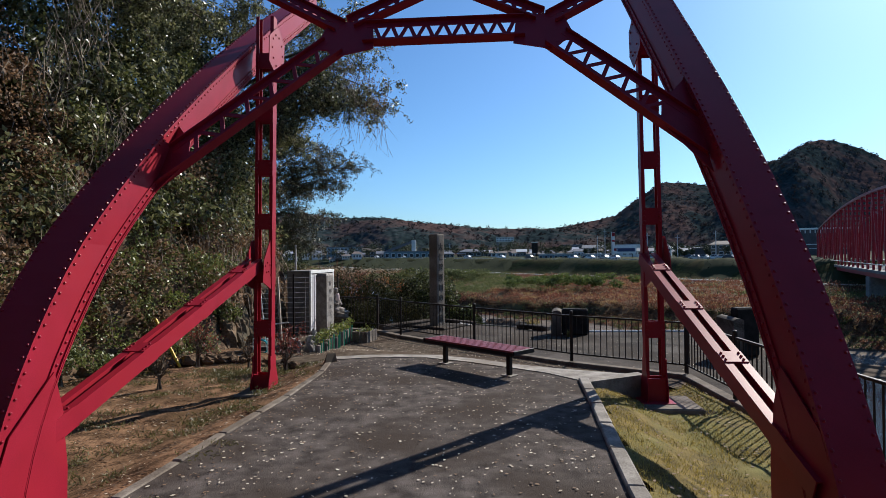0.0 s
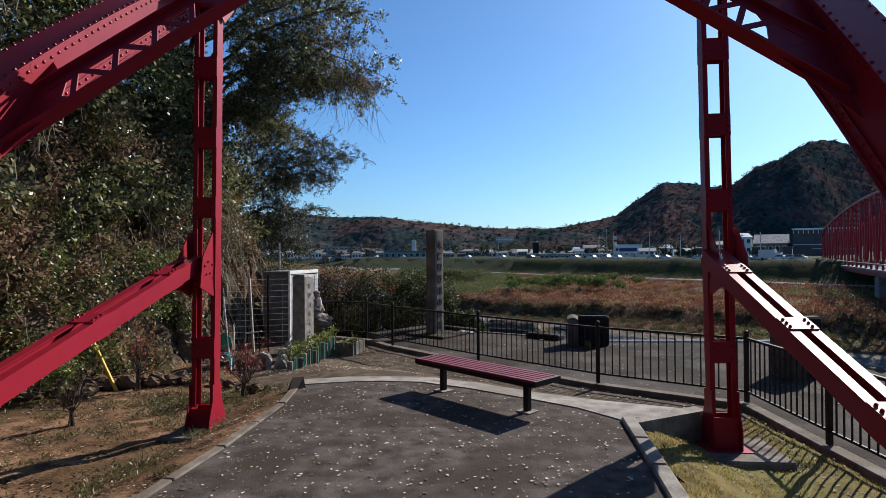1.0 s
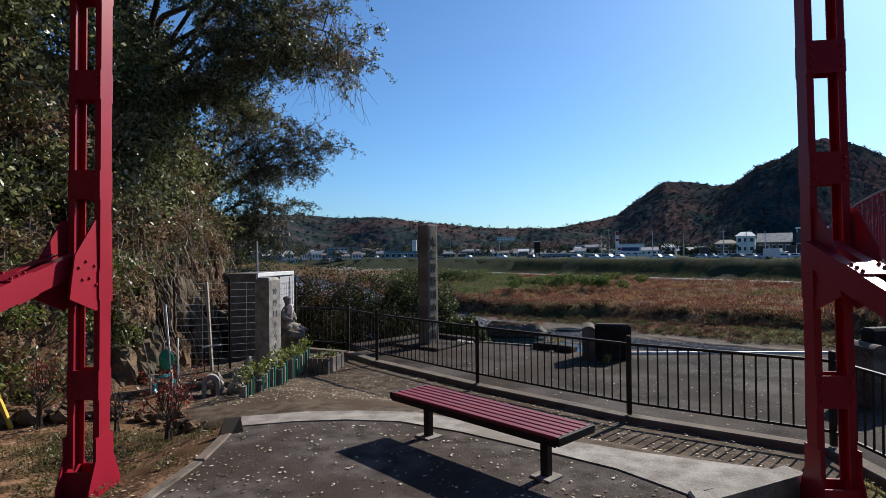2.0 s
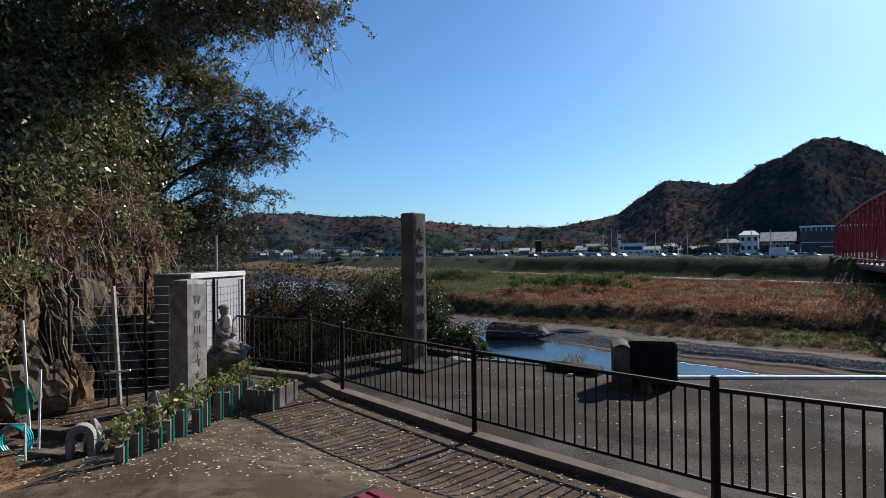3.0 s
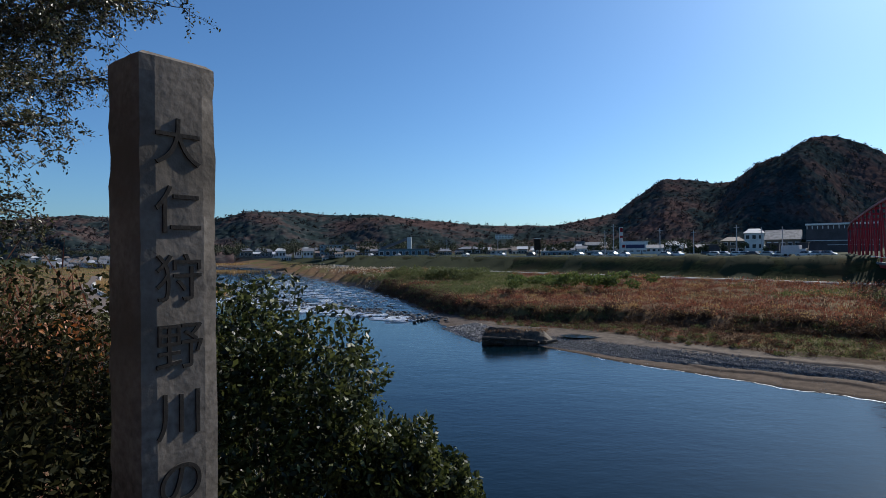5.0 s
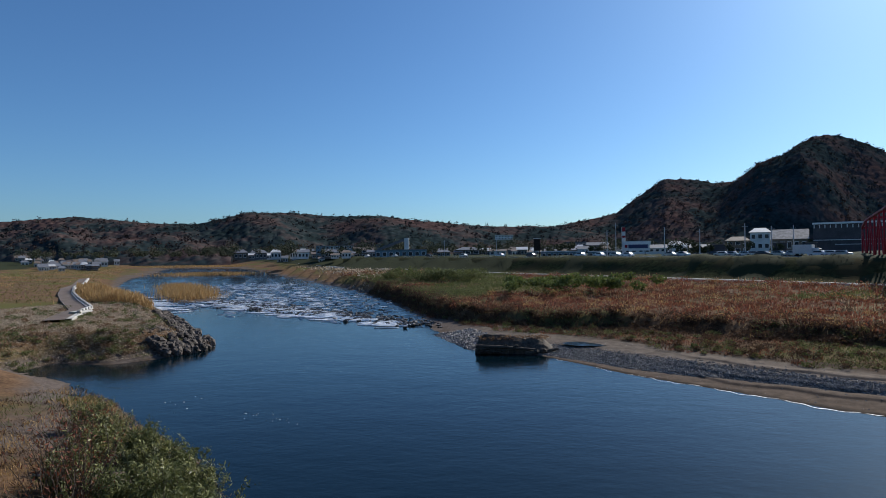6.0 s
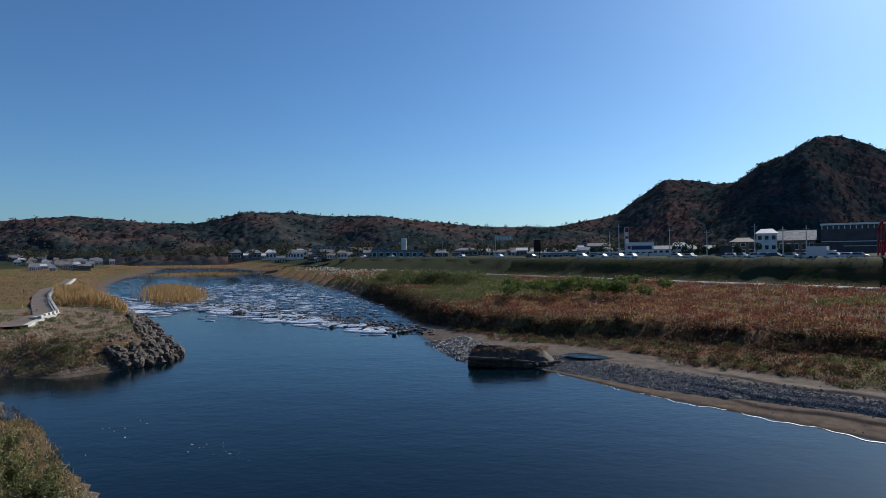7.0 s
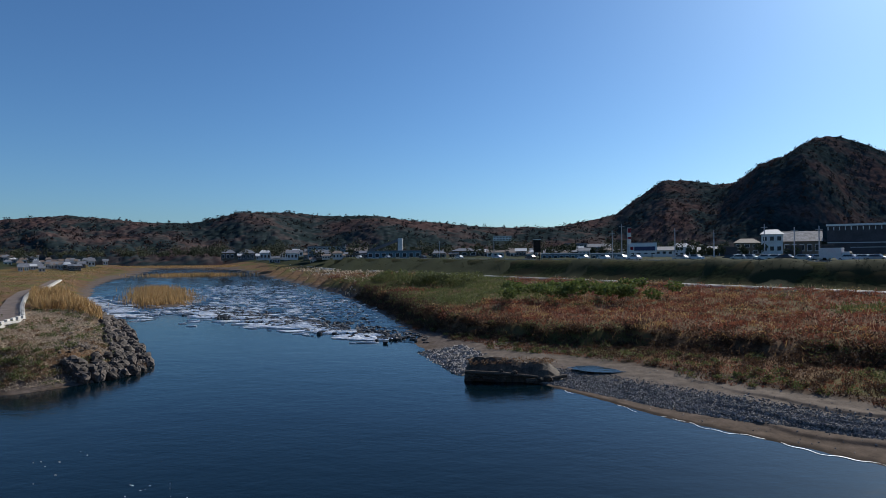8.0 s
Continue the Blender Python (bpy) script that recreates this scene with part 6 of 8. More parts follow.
def in_rapids(n):
    """Places in the shallow rapids, upstream of the pool."""
    a = rng.uniform(0, 1, n)
    b = rng.uniform(0, 1, n)
    P = np.array([(-5, 124), (-52, 158), (-75, 260), (-20, 190)], float)
    x = (1 - a) * ((1 - b) * P[0, 0] + b * P[1, 0]) + a * ((1 - b) * P[3, 0] + b * P[2, 0])
    y = (1 - a) * ((1 - b) * P[0, 1] + b * P[1, 1]) + a * ((1 - b) * P[3, 1] + b * P[2, 1])
    return x, y, a, b


g = Geo()
x, y, a, b = in_rapids(1500)
for i in range(1500):
    s = rng.uniform(0.12, 0.4)
    g.blob((x[i], y[i], WATER + 0.15), (s, s * 0.8, s * 0.5), i, 0.6, 3, 6)
for i in range(1100):
    q = along([(-2, 119), (-10, 126), (-24, 139), (-44, 156), (-60, 172)], rng.uniform())
    s = rng.uniform(0.15, 0.55)
    g.blob((q[0] + rng.normal() * 2.4 + 2.2, q[1] + rng.normal() * 2.4 + 3.2, WATER + 0.16), (s, s * 0.8, s * 0.6), i, 0.6, 3, 6)
x, y = rng.uniform(-80, -45, 200), rng.uniform(165, 185, 200)
for i in range(120):
    s = rng.uniform(0.2, 0.5)
    g.blob((x[i], y[i], WATER + 0.02), (s, s * 0.8, s * 0.5), i, 0.6, 4, 6)
tagged(part("river_stones", g, WET, None, "wet dark stones breaking the rapids"), category="stone", kind="stuff")
FOAM = surface("white_water", (0.78, 0.80, 0.82), (0.9, 0.91, 0.92), rough=0.6, scale=2, bump=0.3, grain=8)
g = Geo()


def foam_line(p, q, n, wide_, size):
    for _ in range(n):
        u = rng.uniform()
        dx, dy = np.clip(rng.normal(size=2), -1.5, 1.5) * wide_
        x0, y0 = p[0] + (q[0] - p[0]) * u + dx, p[1] + (q[1] - p[1]) * u + dy
        if noise.noise(Vector((x0 * 0.16, y0 * 0.42, 4))) < -0.02:
            continue
        s = size * rng.uniform(0.4, 1.5)
        lift_ = max(0.0, rapids_h(x0, y0)) if float(poly_sd(np.array([x0]), np.array([y0]), RAPIDS)[0][0]) < -1.5 else 0.0
        g.blob((x0, y0, WATER + 0.05 + lift_), (s * 2.2, s * 0.27, 0.14), int(rng.integers(900)), 0.9, 3, 6)


foam_line((-5, 120), (-24, 138), 1500, 1.7, 0.4)
foam_line((-22, 137), (-60, 171), 2100, 2.6, 0.4)
foam_line((-62, 154), (-104, 207), 900, 3.4, 0.5)
foam_line((-58, 150), (-74, 170), 500, 2.6, 0.45)
foam_line((-26, 155), (-80, 260), 2300, 11.0, 0.42)
foam_line((-30, 146), (-66, 190), 500, 4.5, 0.5)
for k in range(25):
    q = (-20 + rng.normal() * 1.2, 72 + rng.normal() * 2.6) if k < 9 else (-14 + 5.5 * (k - 9) / 16 + rng.normal() * 0.4, 69 - 2.4 * (k - 9) / 16 + rng.normal() * 0.7)
    r = 0.035 + 0.07 * rng.uniform() ** 3
    g.blob((q[0], q[1], WATER + 0.01), (r, r * 0.7, 0.02), k, 0.5, 3, 6)
tagged(part("white_water", g, FOAM, None, "broken white water of the rapids"), category="rapids", kind="stuff")
SHORE = [(1.5, 112), (6, 98), (14, 92.5), (17.7, 87), (21.6, 81), (28, 74), (33, 68), (45, 58), (70, 40)]
sh = along(SHORE, np.linspace(0, 1, 420))
pad = np.r_[np.repeat(sh[:1], 12, 0), sh, np.repeat(sh[-1:], 12, 0)]
sh = np.stack([np.convolve(pad[:, k], np.ones(25) / 25, "valid") for k in (0, 1)], 1)
tan_ = np.gradient(sh, axis=0)
nor = np.stack([-tan_[:, 1], tan_[:, 0]], 1) / np.hypot(tan_[:, 0], tan_[:, 1])[:, None]
SU = np.linspace(0, 1, 420)
GRAVEL_0 = lambda u: np.interp(u, [0, 0.18, 0.27, 0.4, 0.55, 1], [0.0, 0.0, 0.5, 2.0, 4.6, 6.0])
GRAVEL_1 = lambda u: np.interp(u, [0, 0.18, 0.27, 0.4, 0.55, 1], [4.5, 5.0, 5.6, 7.0, 7.6, 8.0])


def beach_at(u, v):
    """Place on the beach: u along the shore, v metres from the water; with the height of its small ledges."""
    x = np.interp(u, SU, sh[:, 0]) + np.interp(u, SU, nor[:, 0]) * v
    y = np.interp(u, SU, sh[:, 1]) + np.interp(u, SU, nor[:, 1]) * v
    sway = 0.5 * np.sin(u * 31) + 0.25 * np.sin(u * 83 + 1)
    right = smooth01(0.3, 0.46, u)
    z = ground_z(x, y) + 0.06
    for at, rise in ((2.6, 0.12), (4.4, 0.2), (6.3, 0.1), (8.4, 0.14)):
        z = z + right * rise * (smooth01(at - 0.16, at + 0.16, v + sway) - smooth01(at + 0.2, at + 1.9, v + sway))
    return x, y, z


def beach():
    """The beach in its strips: wet sand, brown sand with ledges, gravel, and a pale track along the weeds."""
    m = surface("beach", (0.5, 0.5, 0.5), (1.0, 1.0, 1.0), rough=0.95, scale=1.3, bump=0.9, grain=11, spread=0.6, spec=0.05)
    nt = m.node_tree
    bs = nt.nodes["Principled BSDF"]
    mottle = bs.inputs["Base Color"].links[0].from_socket
    at = nt.nodes.new("ShaderNodeAttribute")
    at.attribute_name = "strip"
    nz, tc = nt.nodes.new("ShaderNodeTexNoise"), nt.nodes.new("ShaderNodeTexCoord")
    nz.inputs["Scale"].default_value, nz.inputs["Detail"].default_value = 0.55, 5
    nt.links.new(tc.outputs["Object"], nz.inputs["Vector"])
    ma = nt.nodes.new("ShaderNodeMath")
    ma.operation = "MULTIPLY_ADD"
    ma.inputs[1].default_value = 0.18
    nt.links.new(nz.outputs[0], ma.inputs[0])
    nt.links.new(at.outputs["Fac"], ma.inputs[2])
    ramp = nt.nodes.new("ShaderNodeValToRGB")
    el = ramp.color_ramp.elements
    el[0].position, el[0].color = 0.10, (0.055, 0.04, 0.03, 1)
    el[1].position, el[1].color = 0.99, (0.085, 0.055, 0.036, 1)
    for p, c in ((0.17, (0.12, 0.088, 0.066)), (0.40, (0.14, 0.105, 0.082)), (0.45, (0.095, 0.088, 0.083)), (0.68, (0.115, 0.105, 0.098)), (0.74, (0.165, 0.132, 0.108)), (0.92, (0.17, 0.137, 0.11))):
        el.new(p).color = (*c, 1)
    nt.links.new(ma.outputs[0], ramp.inputs[0])
    mix = nt.nodes.new("ShaderNodeMix")
    mix.data_type, mix.blend_type = "RGBA", "MULTIPLY"
    mix.inputs[0].default_value = 1.0
    nt.links.new(ramp.outputs[0], mix.inputs[6])
    nt.links.new(mottle, mix.inputs[7])
    nt.links.new(mix.outputs[2], bs.inputs["Base Color"])
    vv = np.r_[np.arange(-0.9, 12.6, 0.16)]
    U, V = np.meshgrid(np.linspace(0.0, 1, 420), vv)
    X, Y, Z = beach_at(U, V)
    Z = Z + 0.025 * np.sin(X * 2.1 + 1.3 * np.sin(Y * 1.7)) * np.cos(Y * 2.6)
    g = Geo()
    g.v = np.stack([X, Y, Z], -1).reshape(-1, 3).tolist()
    g.f = [(j * 420 + i, (j + 1) * 420 + i, (j + 1) * 420 + i + 1, j * 420 + i + 1) for j in range(len(vv) - 1) for i in range(419)]
    ob = part("ground_beach", g, m, None, "brown sand and grey gravel beach with small washed ledges", smooth=True)
    g0, g1 = GRAVEL_0(U), GRAVEL_1(U)
    zone = np.where(V < g0, 0.33 * V / np.maximum(g0, 0.3), np.where(V < g1, 0.33 + 0.3 * (V - g0) / (g1 - g0), 0.63 + 0.3 * (V - g1) / (12 - g1)))
    a = ob.data.attributes.new("strip", "FLOAT", "POINT")
    a.data.foreach_set("value", np.clip(zone, 0, 1).astype(np.float32).ravel())
    return tagged(ob, category="beach", kind="structure")


beach()


def stones(u, v, s, name, mat, label):
    x, y, z = beach_at(u, v)
    g = Geo()
    a = rng.uniform(0, 3.1, len(u))
    for x, y, z, s, a, h, w in zip(x, y, z, s, a, rng.uniform(0.4, 0.8, len(u)), rng.uniform(0.6, 1.0, len(u))):
        ca, sa, c = math.cos(a) * s, math.sin(a) * s, s * h
        g.add([(x + ca, y + sa, z - 0.02), (x - sa * w, y + ca * w, z - 0.02), (x - ca, y - sa, z - 0.02), (x + sa * w, y - ca * w, z - 0.02), (x + ca * 0.55, y + sa * 0.5, z + c), (x - ca * 0.5, y - sa * 0.55, z + c * 0.8)], [(0, 1, 4), (1, 2, 5), (1, 5, 4), (2, 3, 5), (3, 0, 4), (3, 4, 5)])
    return tagged(part(name, g, mat, None, label), category="gravel", kind="stuff")


GRAVEL = surface("gravel", (0.13, 0.122, 0.114), (0.36, 0.335, 0.305), rough=0.8, scale=2, bump=0.1, grain=9, vary=0.65, spec=0.1)
gu = rng.uniform(0.2, 0.85, 30000) ** 1.25
gv = GRAVEL_0(gu) + (GRAVEL_1(gu) + 1.0 - GRAVEL_0(gu)) * rng.beta(1.3, 2.2, 30000)
stones(gu, gv, rng.uniform(0.06, 0.15, 30000), "gravel", GRAVEL, "grey river gravel in a band along the beach")
gu = rng.uniform(0.0, 0.19, 4200)
stones(gu, rng.uniform(-1.6, 5.5, 4200) * rng.uniform(0.6, 1, 4200), rng.uniform(0.1, 0.38, 4200) ** 1.0, "cobbles", surface("cobble", (0.06, 0.056, 0.052), (0.27, 0.25, 0.23), rough=0.8, scale=1.5, bump=0.2, grain=9, vary=0.7, spec=0.15), "grey cobbles at the foot of the rapids")
gu = rng.uniform(0.1, 0.95, 1500)
stones(gu, rng.uniform(0.3, 13.5, 1500), rng.uniform(0.02, 0.09, 1500), "cobbles", GRAVEL, "single stones strewn over the beach")


def shore_foam():
    """The thin bright wash line along the beach."""
    g = Geo()
    P = [(14, 92.5), (17.7, 87), (21.6, 81), (28, 74), (33, 68), (45, 58), (70, 40)]
    last = None
    for i in range(700):
        u = i / 699
        q = along(P, u)
        w = 0.22 * math.sin(i * 0.11) + 0.1 * math.sin(i * 0.37)
        k = 0.012 + 0.04 * (1 + noise.noise(Vector((i * 0.09, 0, 3)))) * float(smooth01(0.1, 0.45, u))
        ring = [(q[0] - 0.3 + w - k, q[1] - 0.3 + w - k, WATER + 0.03), (q[0] - 0.3 + w + k, q[1] - 0.3 + w + k, WATER + 0.03)]
        if last and noise.noise(Vector((i * 0.05, 5, 1))) > 0.35 - 3.0 * u:
            n_ = len(g.v)
            g.v += last + ring
            g.f.append((n_, n_ + 1, n_ + 3, n_ + 2))
        last = ring
    tagged(part("wash_line", g, FOAM, None, "thin white wash line along the beach"), category="rapids", kind="stuff")


shore_foam()

# broken slab on the shore
slabm = surface("muddy_slab", (0.035, 0.028, 0.022), (0.12, 0.095, 0.07), rough=0.9, scale=1.5, bump=0.6, grain=8)
broken = thing("broken_slab", (11.2, 94.6, WATER - 0.2), "dark broken concrete slab lying at the water's edge", "debris", turn=-8)
g = Geo()
n = 20
for j in range(6):
    for i in range(n):
        u, v = i / (n - 1), j / 5
        z = (2.25 - 0.5 * u) * (0.35 + 0.65 * smooth01(0.0, 0.35, v)) * smooth01(-0.05, 0.06, u) * (1 - 0.75 * smooth01(0.8, 1.0, u)) + 0.45 * noise.noise(Vector((u * 7, v * 4, 1))) * smooth01(0, 0.2, v) + 0.2 * noise.noise(Vector((u * 19, v * 9, 2)))
        g.v.append((-5.0 + 10.0 * u, -1.0 + 3.0 * v + 0.3 * noise.noise(Vector((u * 5, v, 7))), z))
g.f = [(j * n + i, j * n + i + 1, (j + 1) * n + i + 1, (j + 1) * n + i) for j in range(5) for i in range(n - 1)]
k = len(g.v)
g.v += [(-5.0 + 10.0 * i / (n - 1), -1.0, -0.5) for i in range(n)]
g.f += [(i, k + i, k + i + 1, i + 1) for i in range(n - 1)]
part("slab", g, slabm, broken)
for k in range(9):
    q = rng.uniform(-4.6, 4.6)
    part("rubble", Geo().blob((q, -1.15 + rng.normal() * 0.12, 0.35 + rng.uniform(0, 0.8)), (rng.uniform(0.3, 0.8), 0.3, rng.uniform(0.2, 0.4)), k + 70, 0.7, 6, 8), slabm, broken)
part("fallen_log", Geo().tube([(-4.9, -1.25, 1.15), (-1.0, -1.3, 1.05), (2.4, -1.2, 0.8)], [0.22, 0.2, 0.12], 8), BARK, broken)
part("fallen_log", Geo().tube([(1.2, -1.3, 0.35), (3.4, -0.9, 0.55), (5.2, -0.3, 0.8)], [0.28, 0.24, 0.16], 8), BARK, broken)

foliage("slab_straw", np.c_[rng.uniform(6.6, 15.5, 700), rng.uniform(94.2, 96.4, 700), WATER + rng.uniform(1.6, 2.0, 700)], 0.5, LEAF_DRY, "dead straw and mud on the broken slab", "straw", 0.12, 0.1)
scarp = scatter(40000, -40, 120, 40, 200, lambda x, y, sd, far: far & (sd > bluff(y) - 1) & (sd < bluff(y) + 7))
foliage("dark_mounds", mounds(scarp[rng.permutation(len(scarp))[:420]], 0.6, 2.0, 100), 0.3, WEED_DARK, "dark brown dead brush along the bank top", "weeds", 0.35, 0.3)
foliage("dark_mounds", mounds(br[1700:2100], 0.7, 1.8, 90), 0.3, WEED_DARK, "dark brown dead brush among the reeds", "weeds", 0.35, 0.3)

# ---- roads ----
def strip(name, line, width, z, mat, label, category):
    g = Geo()
    a, b = offset(line, width / 2), offset(line, -width / 2)
    n = len(line)
    zz = [z] * n if isinstance(z, (int, float)) else z
    top = [(*p, zz[i]) for i, p in enumerate(a)] + [(*p, zz[i]) for i, p in enumerate(b)]
    g.add(top + [(x, y, q - 0.5) for x, y, q in top], [(i, i + 1, n + i + 1, n + i) for i in range(n - 1)] + [(i, 2 * n + i, 2 * n + i + 1, i + 1) for i in range(n - 1)] + [(n + i, n + i + 1, 3 * n + i + 1, 3 * n + i) for i in range(n - 1)])
    return tagged(part(name, g, mat, None, label), category=category, kind="structure")


# thin stalks whose pale colour paints the sparkle over the reeds
stalks = reed[pick][kind[pick] < 0.6][-3600:]
foliage("pale_stalks", stalks + np.array([0, 0, 1.0]), 0.7, leaf_material("stalk_glints", (0.3, 0.2, 0.11), (0.58, 0.44, 0.28), rough=0.7), "pale stalks over the rust brown reeds, coloured bright as sparkle", "reeds", 0.05, 0.8)
FOOT = [(155, 46), (139, 67), (82, 143), (49, 187), (25, 219), (-52, 332), (-98, 447), (-180, 640)]
PALE = surface("pale_concrete", (0.36, 0.34, 0.31), (0.52, 0.50, 0.46), rough=0.8, scale=0.6, bump=0.1, grain=6)
strip("road_flood_plain", offset(FOOT, 3.2), 1.0, -5.75, PALE, "pale concrete service lane at the levee foot", "road")
strip("road_flood_plain_edge", offset(FOOT, 5.6), 0.5, -5.8, PALE, "pale concrete lane edge on the flood plain", "road")
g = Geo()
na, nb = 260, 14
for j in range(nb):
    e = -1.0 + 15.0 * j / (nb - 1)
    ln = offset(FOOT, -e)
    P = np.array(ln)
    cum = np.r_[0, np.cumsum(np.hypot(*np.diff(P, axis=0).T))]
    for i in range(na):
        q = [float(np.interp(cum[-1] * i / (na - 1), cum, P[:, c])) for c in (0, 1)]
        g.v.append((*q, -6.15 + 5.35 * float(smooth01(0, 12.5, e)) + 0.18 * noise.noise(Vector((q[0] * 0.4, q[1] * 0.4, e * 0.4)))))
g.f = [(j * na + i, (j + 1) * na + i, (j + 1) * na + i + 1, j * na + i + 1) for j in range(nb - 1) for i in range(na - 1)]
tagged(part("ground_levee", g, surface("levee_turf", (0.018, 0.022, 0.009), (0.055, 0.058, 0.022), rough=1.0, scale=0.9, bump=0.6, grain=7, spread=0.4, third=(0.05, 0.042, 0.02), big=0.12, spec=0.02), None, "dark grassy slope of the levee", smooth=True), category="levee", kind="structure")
strip("road_levee", offset(FOOT, -17.5), 7.0, -0.72, surface("far_asphalt", (0.10, 0.10, 0.10), (0.16, 0.16, 0.16), scale=0.5, bump=0, grain=5), "asphalt road along the levee top", "road")
strip("trim_levee_kerb", offset(FOOT, -13.4), 0.35, -0.6, PALE, "pale kerb along the levee road", "kerb")
lane_z = [float(ground_z(np.array([x]), np.array([y]))[0]) + 0.35 for x, y in LANE]
strip("pavement_bank_lane", LANE, 3.0, lane_z, surface("lane", (0.09, 0.066, 0.05), (0.16, 0.12, 0.095), scale=0.4, bump=0.1, grain=5), "brown gravel lane on the upstream bank", "lane")
strip("trim_bank_wall", offset(LANE, -1.7), 0.7, [z + 0.1 for z in lane_z], PALE, "curved white concrete edge of the bank lane", "parapet")
guard = thing("parapet", (-57, 113, 0), "row of white concrete parapet blocks along the bank lane", "parapet", kind="structure")
for k in range(64):
    q, q2 = along(offset(LANE, -1.75), 0.04 + k / 70), along(offset(LANE, -1.75), 0.047 + k / 70)
    z = float(np.interp(q[1], [p[1] for p in LANE], lane_z))
    part("parapet_block", Geo().beam((q[0] + 57, q[1] - 113, z + 0.3), (q2[0] + 57, q2[1] - 113, z + 0.3), 0.45, 0.5, bev=0.05), PALE, guard)
part("end_pad", Geo().box((1.6, 0.5, lane_z[1] + 0.1), (1.8, 3.2, 0.3), None, 0.05), PALE, guard, "pale concrete ramp pad")
g = Geo()
pz = float(ground_z(np.array([20.2]), np.array([95.6]))[0]) + 0.16
g.v = [(20.2 + (2.9 + 0.4 * math.sin(3 * a)) * math.cos(a * math.pi / 12), 95.6 + 1.7 * math.sin(a * math.pi / 12) - 0.5 * math.cos(a * math.pi / 12), pz) for a in range(24)]
g.f = [tuple(range(24))]
tagged(part("water_pool", g, WATER_MAT, None, "small still pool behind the broken slab"), category="pool", kind="structure")

# ---- things in the garden and yard ----
GREEN_PLASTIC = surface("green_plastic", (0.01, 0.16, 0.10), (0.015, 0.24, 0.15), rough=0.4, bump=0.03, vary=0.2)
WOOD = surface("weathered_wood", (0.055, 0.043, 0.034), (0.16, 0.13, 0.105), rough=0.85, scale=6, bump=0.4, grain=60, vary=0.25)
TURQUOISE = surface("turquoise_hose", (0.01, 0.22, 0.26), (0.02, 0.34, 0.36), rough=0.4, bump=0.02)
YELLOW = surface("yellow_paint", (0.6, 0.36, 0.02), (0.7, 0.45, 0.03), rough=0.5, bump=0.05)
PINK = surface("pale_cloth", (0.55, 0.42, 0.40), (0.7, 0.56, 0.53), rough=0.9, bump=0.2)


def storage_shed():
    """A steel storage shed with sliding doors and a white frame."""
    root = thing("storage_shed", (-3.8, 19.1, LOW), "pale grey steel storage shed with sliding doors and white frame", "shed", turn=75)
    W, D, H = 1.5, 0.75, 1.88
    part("body", Geo().box((0, D / 2, H / 2), (W - 0.02, D, H - 0.06), None, 0.01), CEMENT_BLOCK, root, "dark grey side walls")
    part("roof", Geo().box((0, D / 2, H - 0.02), (W + 0.02, D + 0.02, 0.05), None, 0.01), CEMENT_BLOCK, root)
    part("fascia", Geo().box((0, -0.02, H - 0.03), (W + 0.04, 0.05, 0.09), None, 0.006), WHITE, root, "white roof edge")
    for s in (-1, 1):
        part("frame_post", Geo().box((s * (W / 2 - 0.02), -0.012, H / 2), (0.06, 0.05, H - 0.06), None, 0.006), WHITE, root)
    part("sill", Geo().box((0, -0.012, 0.05), (W - 0.1, 0.06, 0.07), None, 0.006), WHITE, root)
    for k, (x0, x1, y) in enumerate(((-0.68, -0.02, -0.016), (-0.06, 0.68, -0.034))):
        door = part("door", Geo().box(((x0 + x1) / 2, y, H / 2), (x1 - x0, 0.016, H - 0.22), None, 0.004), LOCKER, root)
        for i in range(3 if k == 0 else 1):
            xx = x0 + (x1 - x0) * (i + 1) / (4 if k == 0 else 1.18)
            part("rib", Geo().box((xx, y - 0.014, H / 2), (0.03, 0.014, H - 0.26), None, 0.004), LOCKER, door)
        part("handle", Geo().box((x1 - 0.12 if k == 0 else x0 + 0.12, y - 0.018, 0.95), (0.03, 0.02, 0.12), None, 0.004), WHITE, door)
    return root


storage_shed()


def mesh_fence(a, b, h, nh, nv, wire=LOCKER):
    root = thing("wire_fence", (a[0], a[1], LOW), "thin dark wire mesh fence panel before the rock", "fence", "wire fence panels")
    d = Vector((b[0] - a[0], b[1] - a[1], 0))
    for p in (Vector(), d):
        part("post", Geo().tube([p, p + Vector((0, 0, h + 0.08))], 0.022, 8), IRON, root)
    for i in range(nh):
        z = 0.08 + (h - 0.1) * i / (nh - 1)
        part("wire", Geo().tube([Vector((0, 0, z)), d + Vector((0, 0, z))], 0.0035, 4, False), wire, root)
    for i in range(1, nv):
        p = d * (i / nv)
        part("upright_wire", Geo().tube([p + Vector((0, 0, 0.06)), p + Vector((0, 0, h))], 0.003, 4, False), wire, root)


mesh_fence((-5.2, 17.1), (-4.2, 17.35), 1.75, 13, 2)
mesh_fence((-4.2, 17.35), (-3.3, 17.7), 1.75, 13, 3)
mesh_fence((-3.3, 17.7), (-3.24, 18.75), 1.7, 15, 9, IRON)

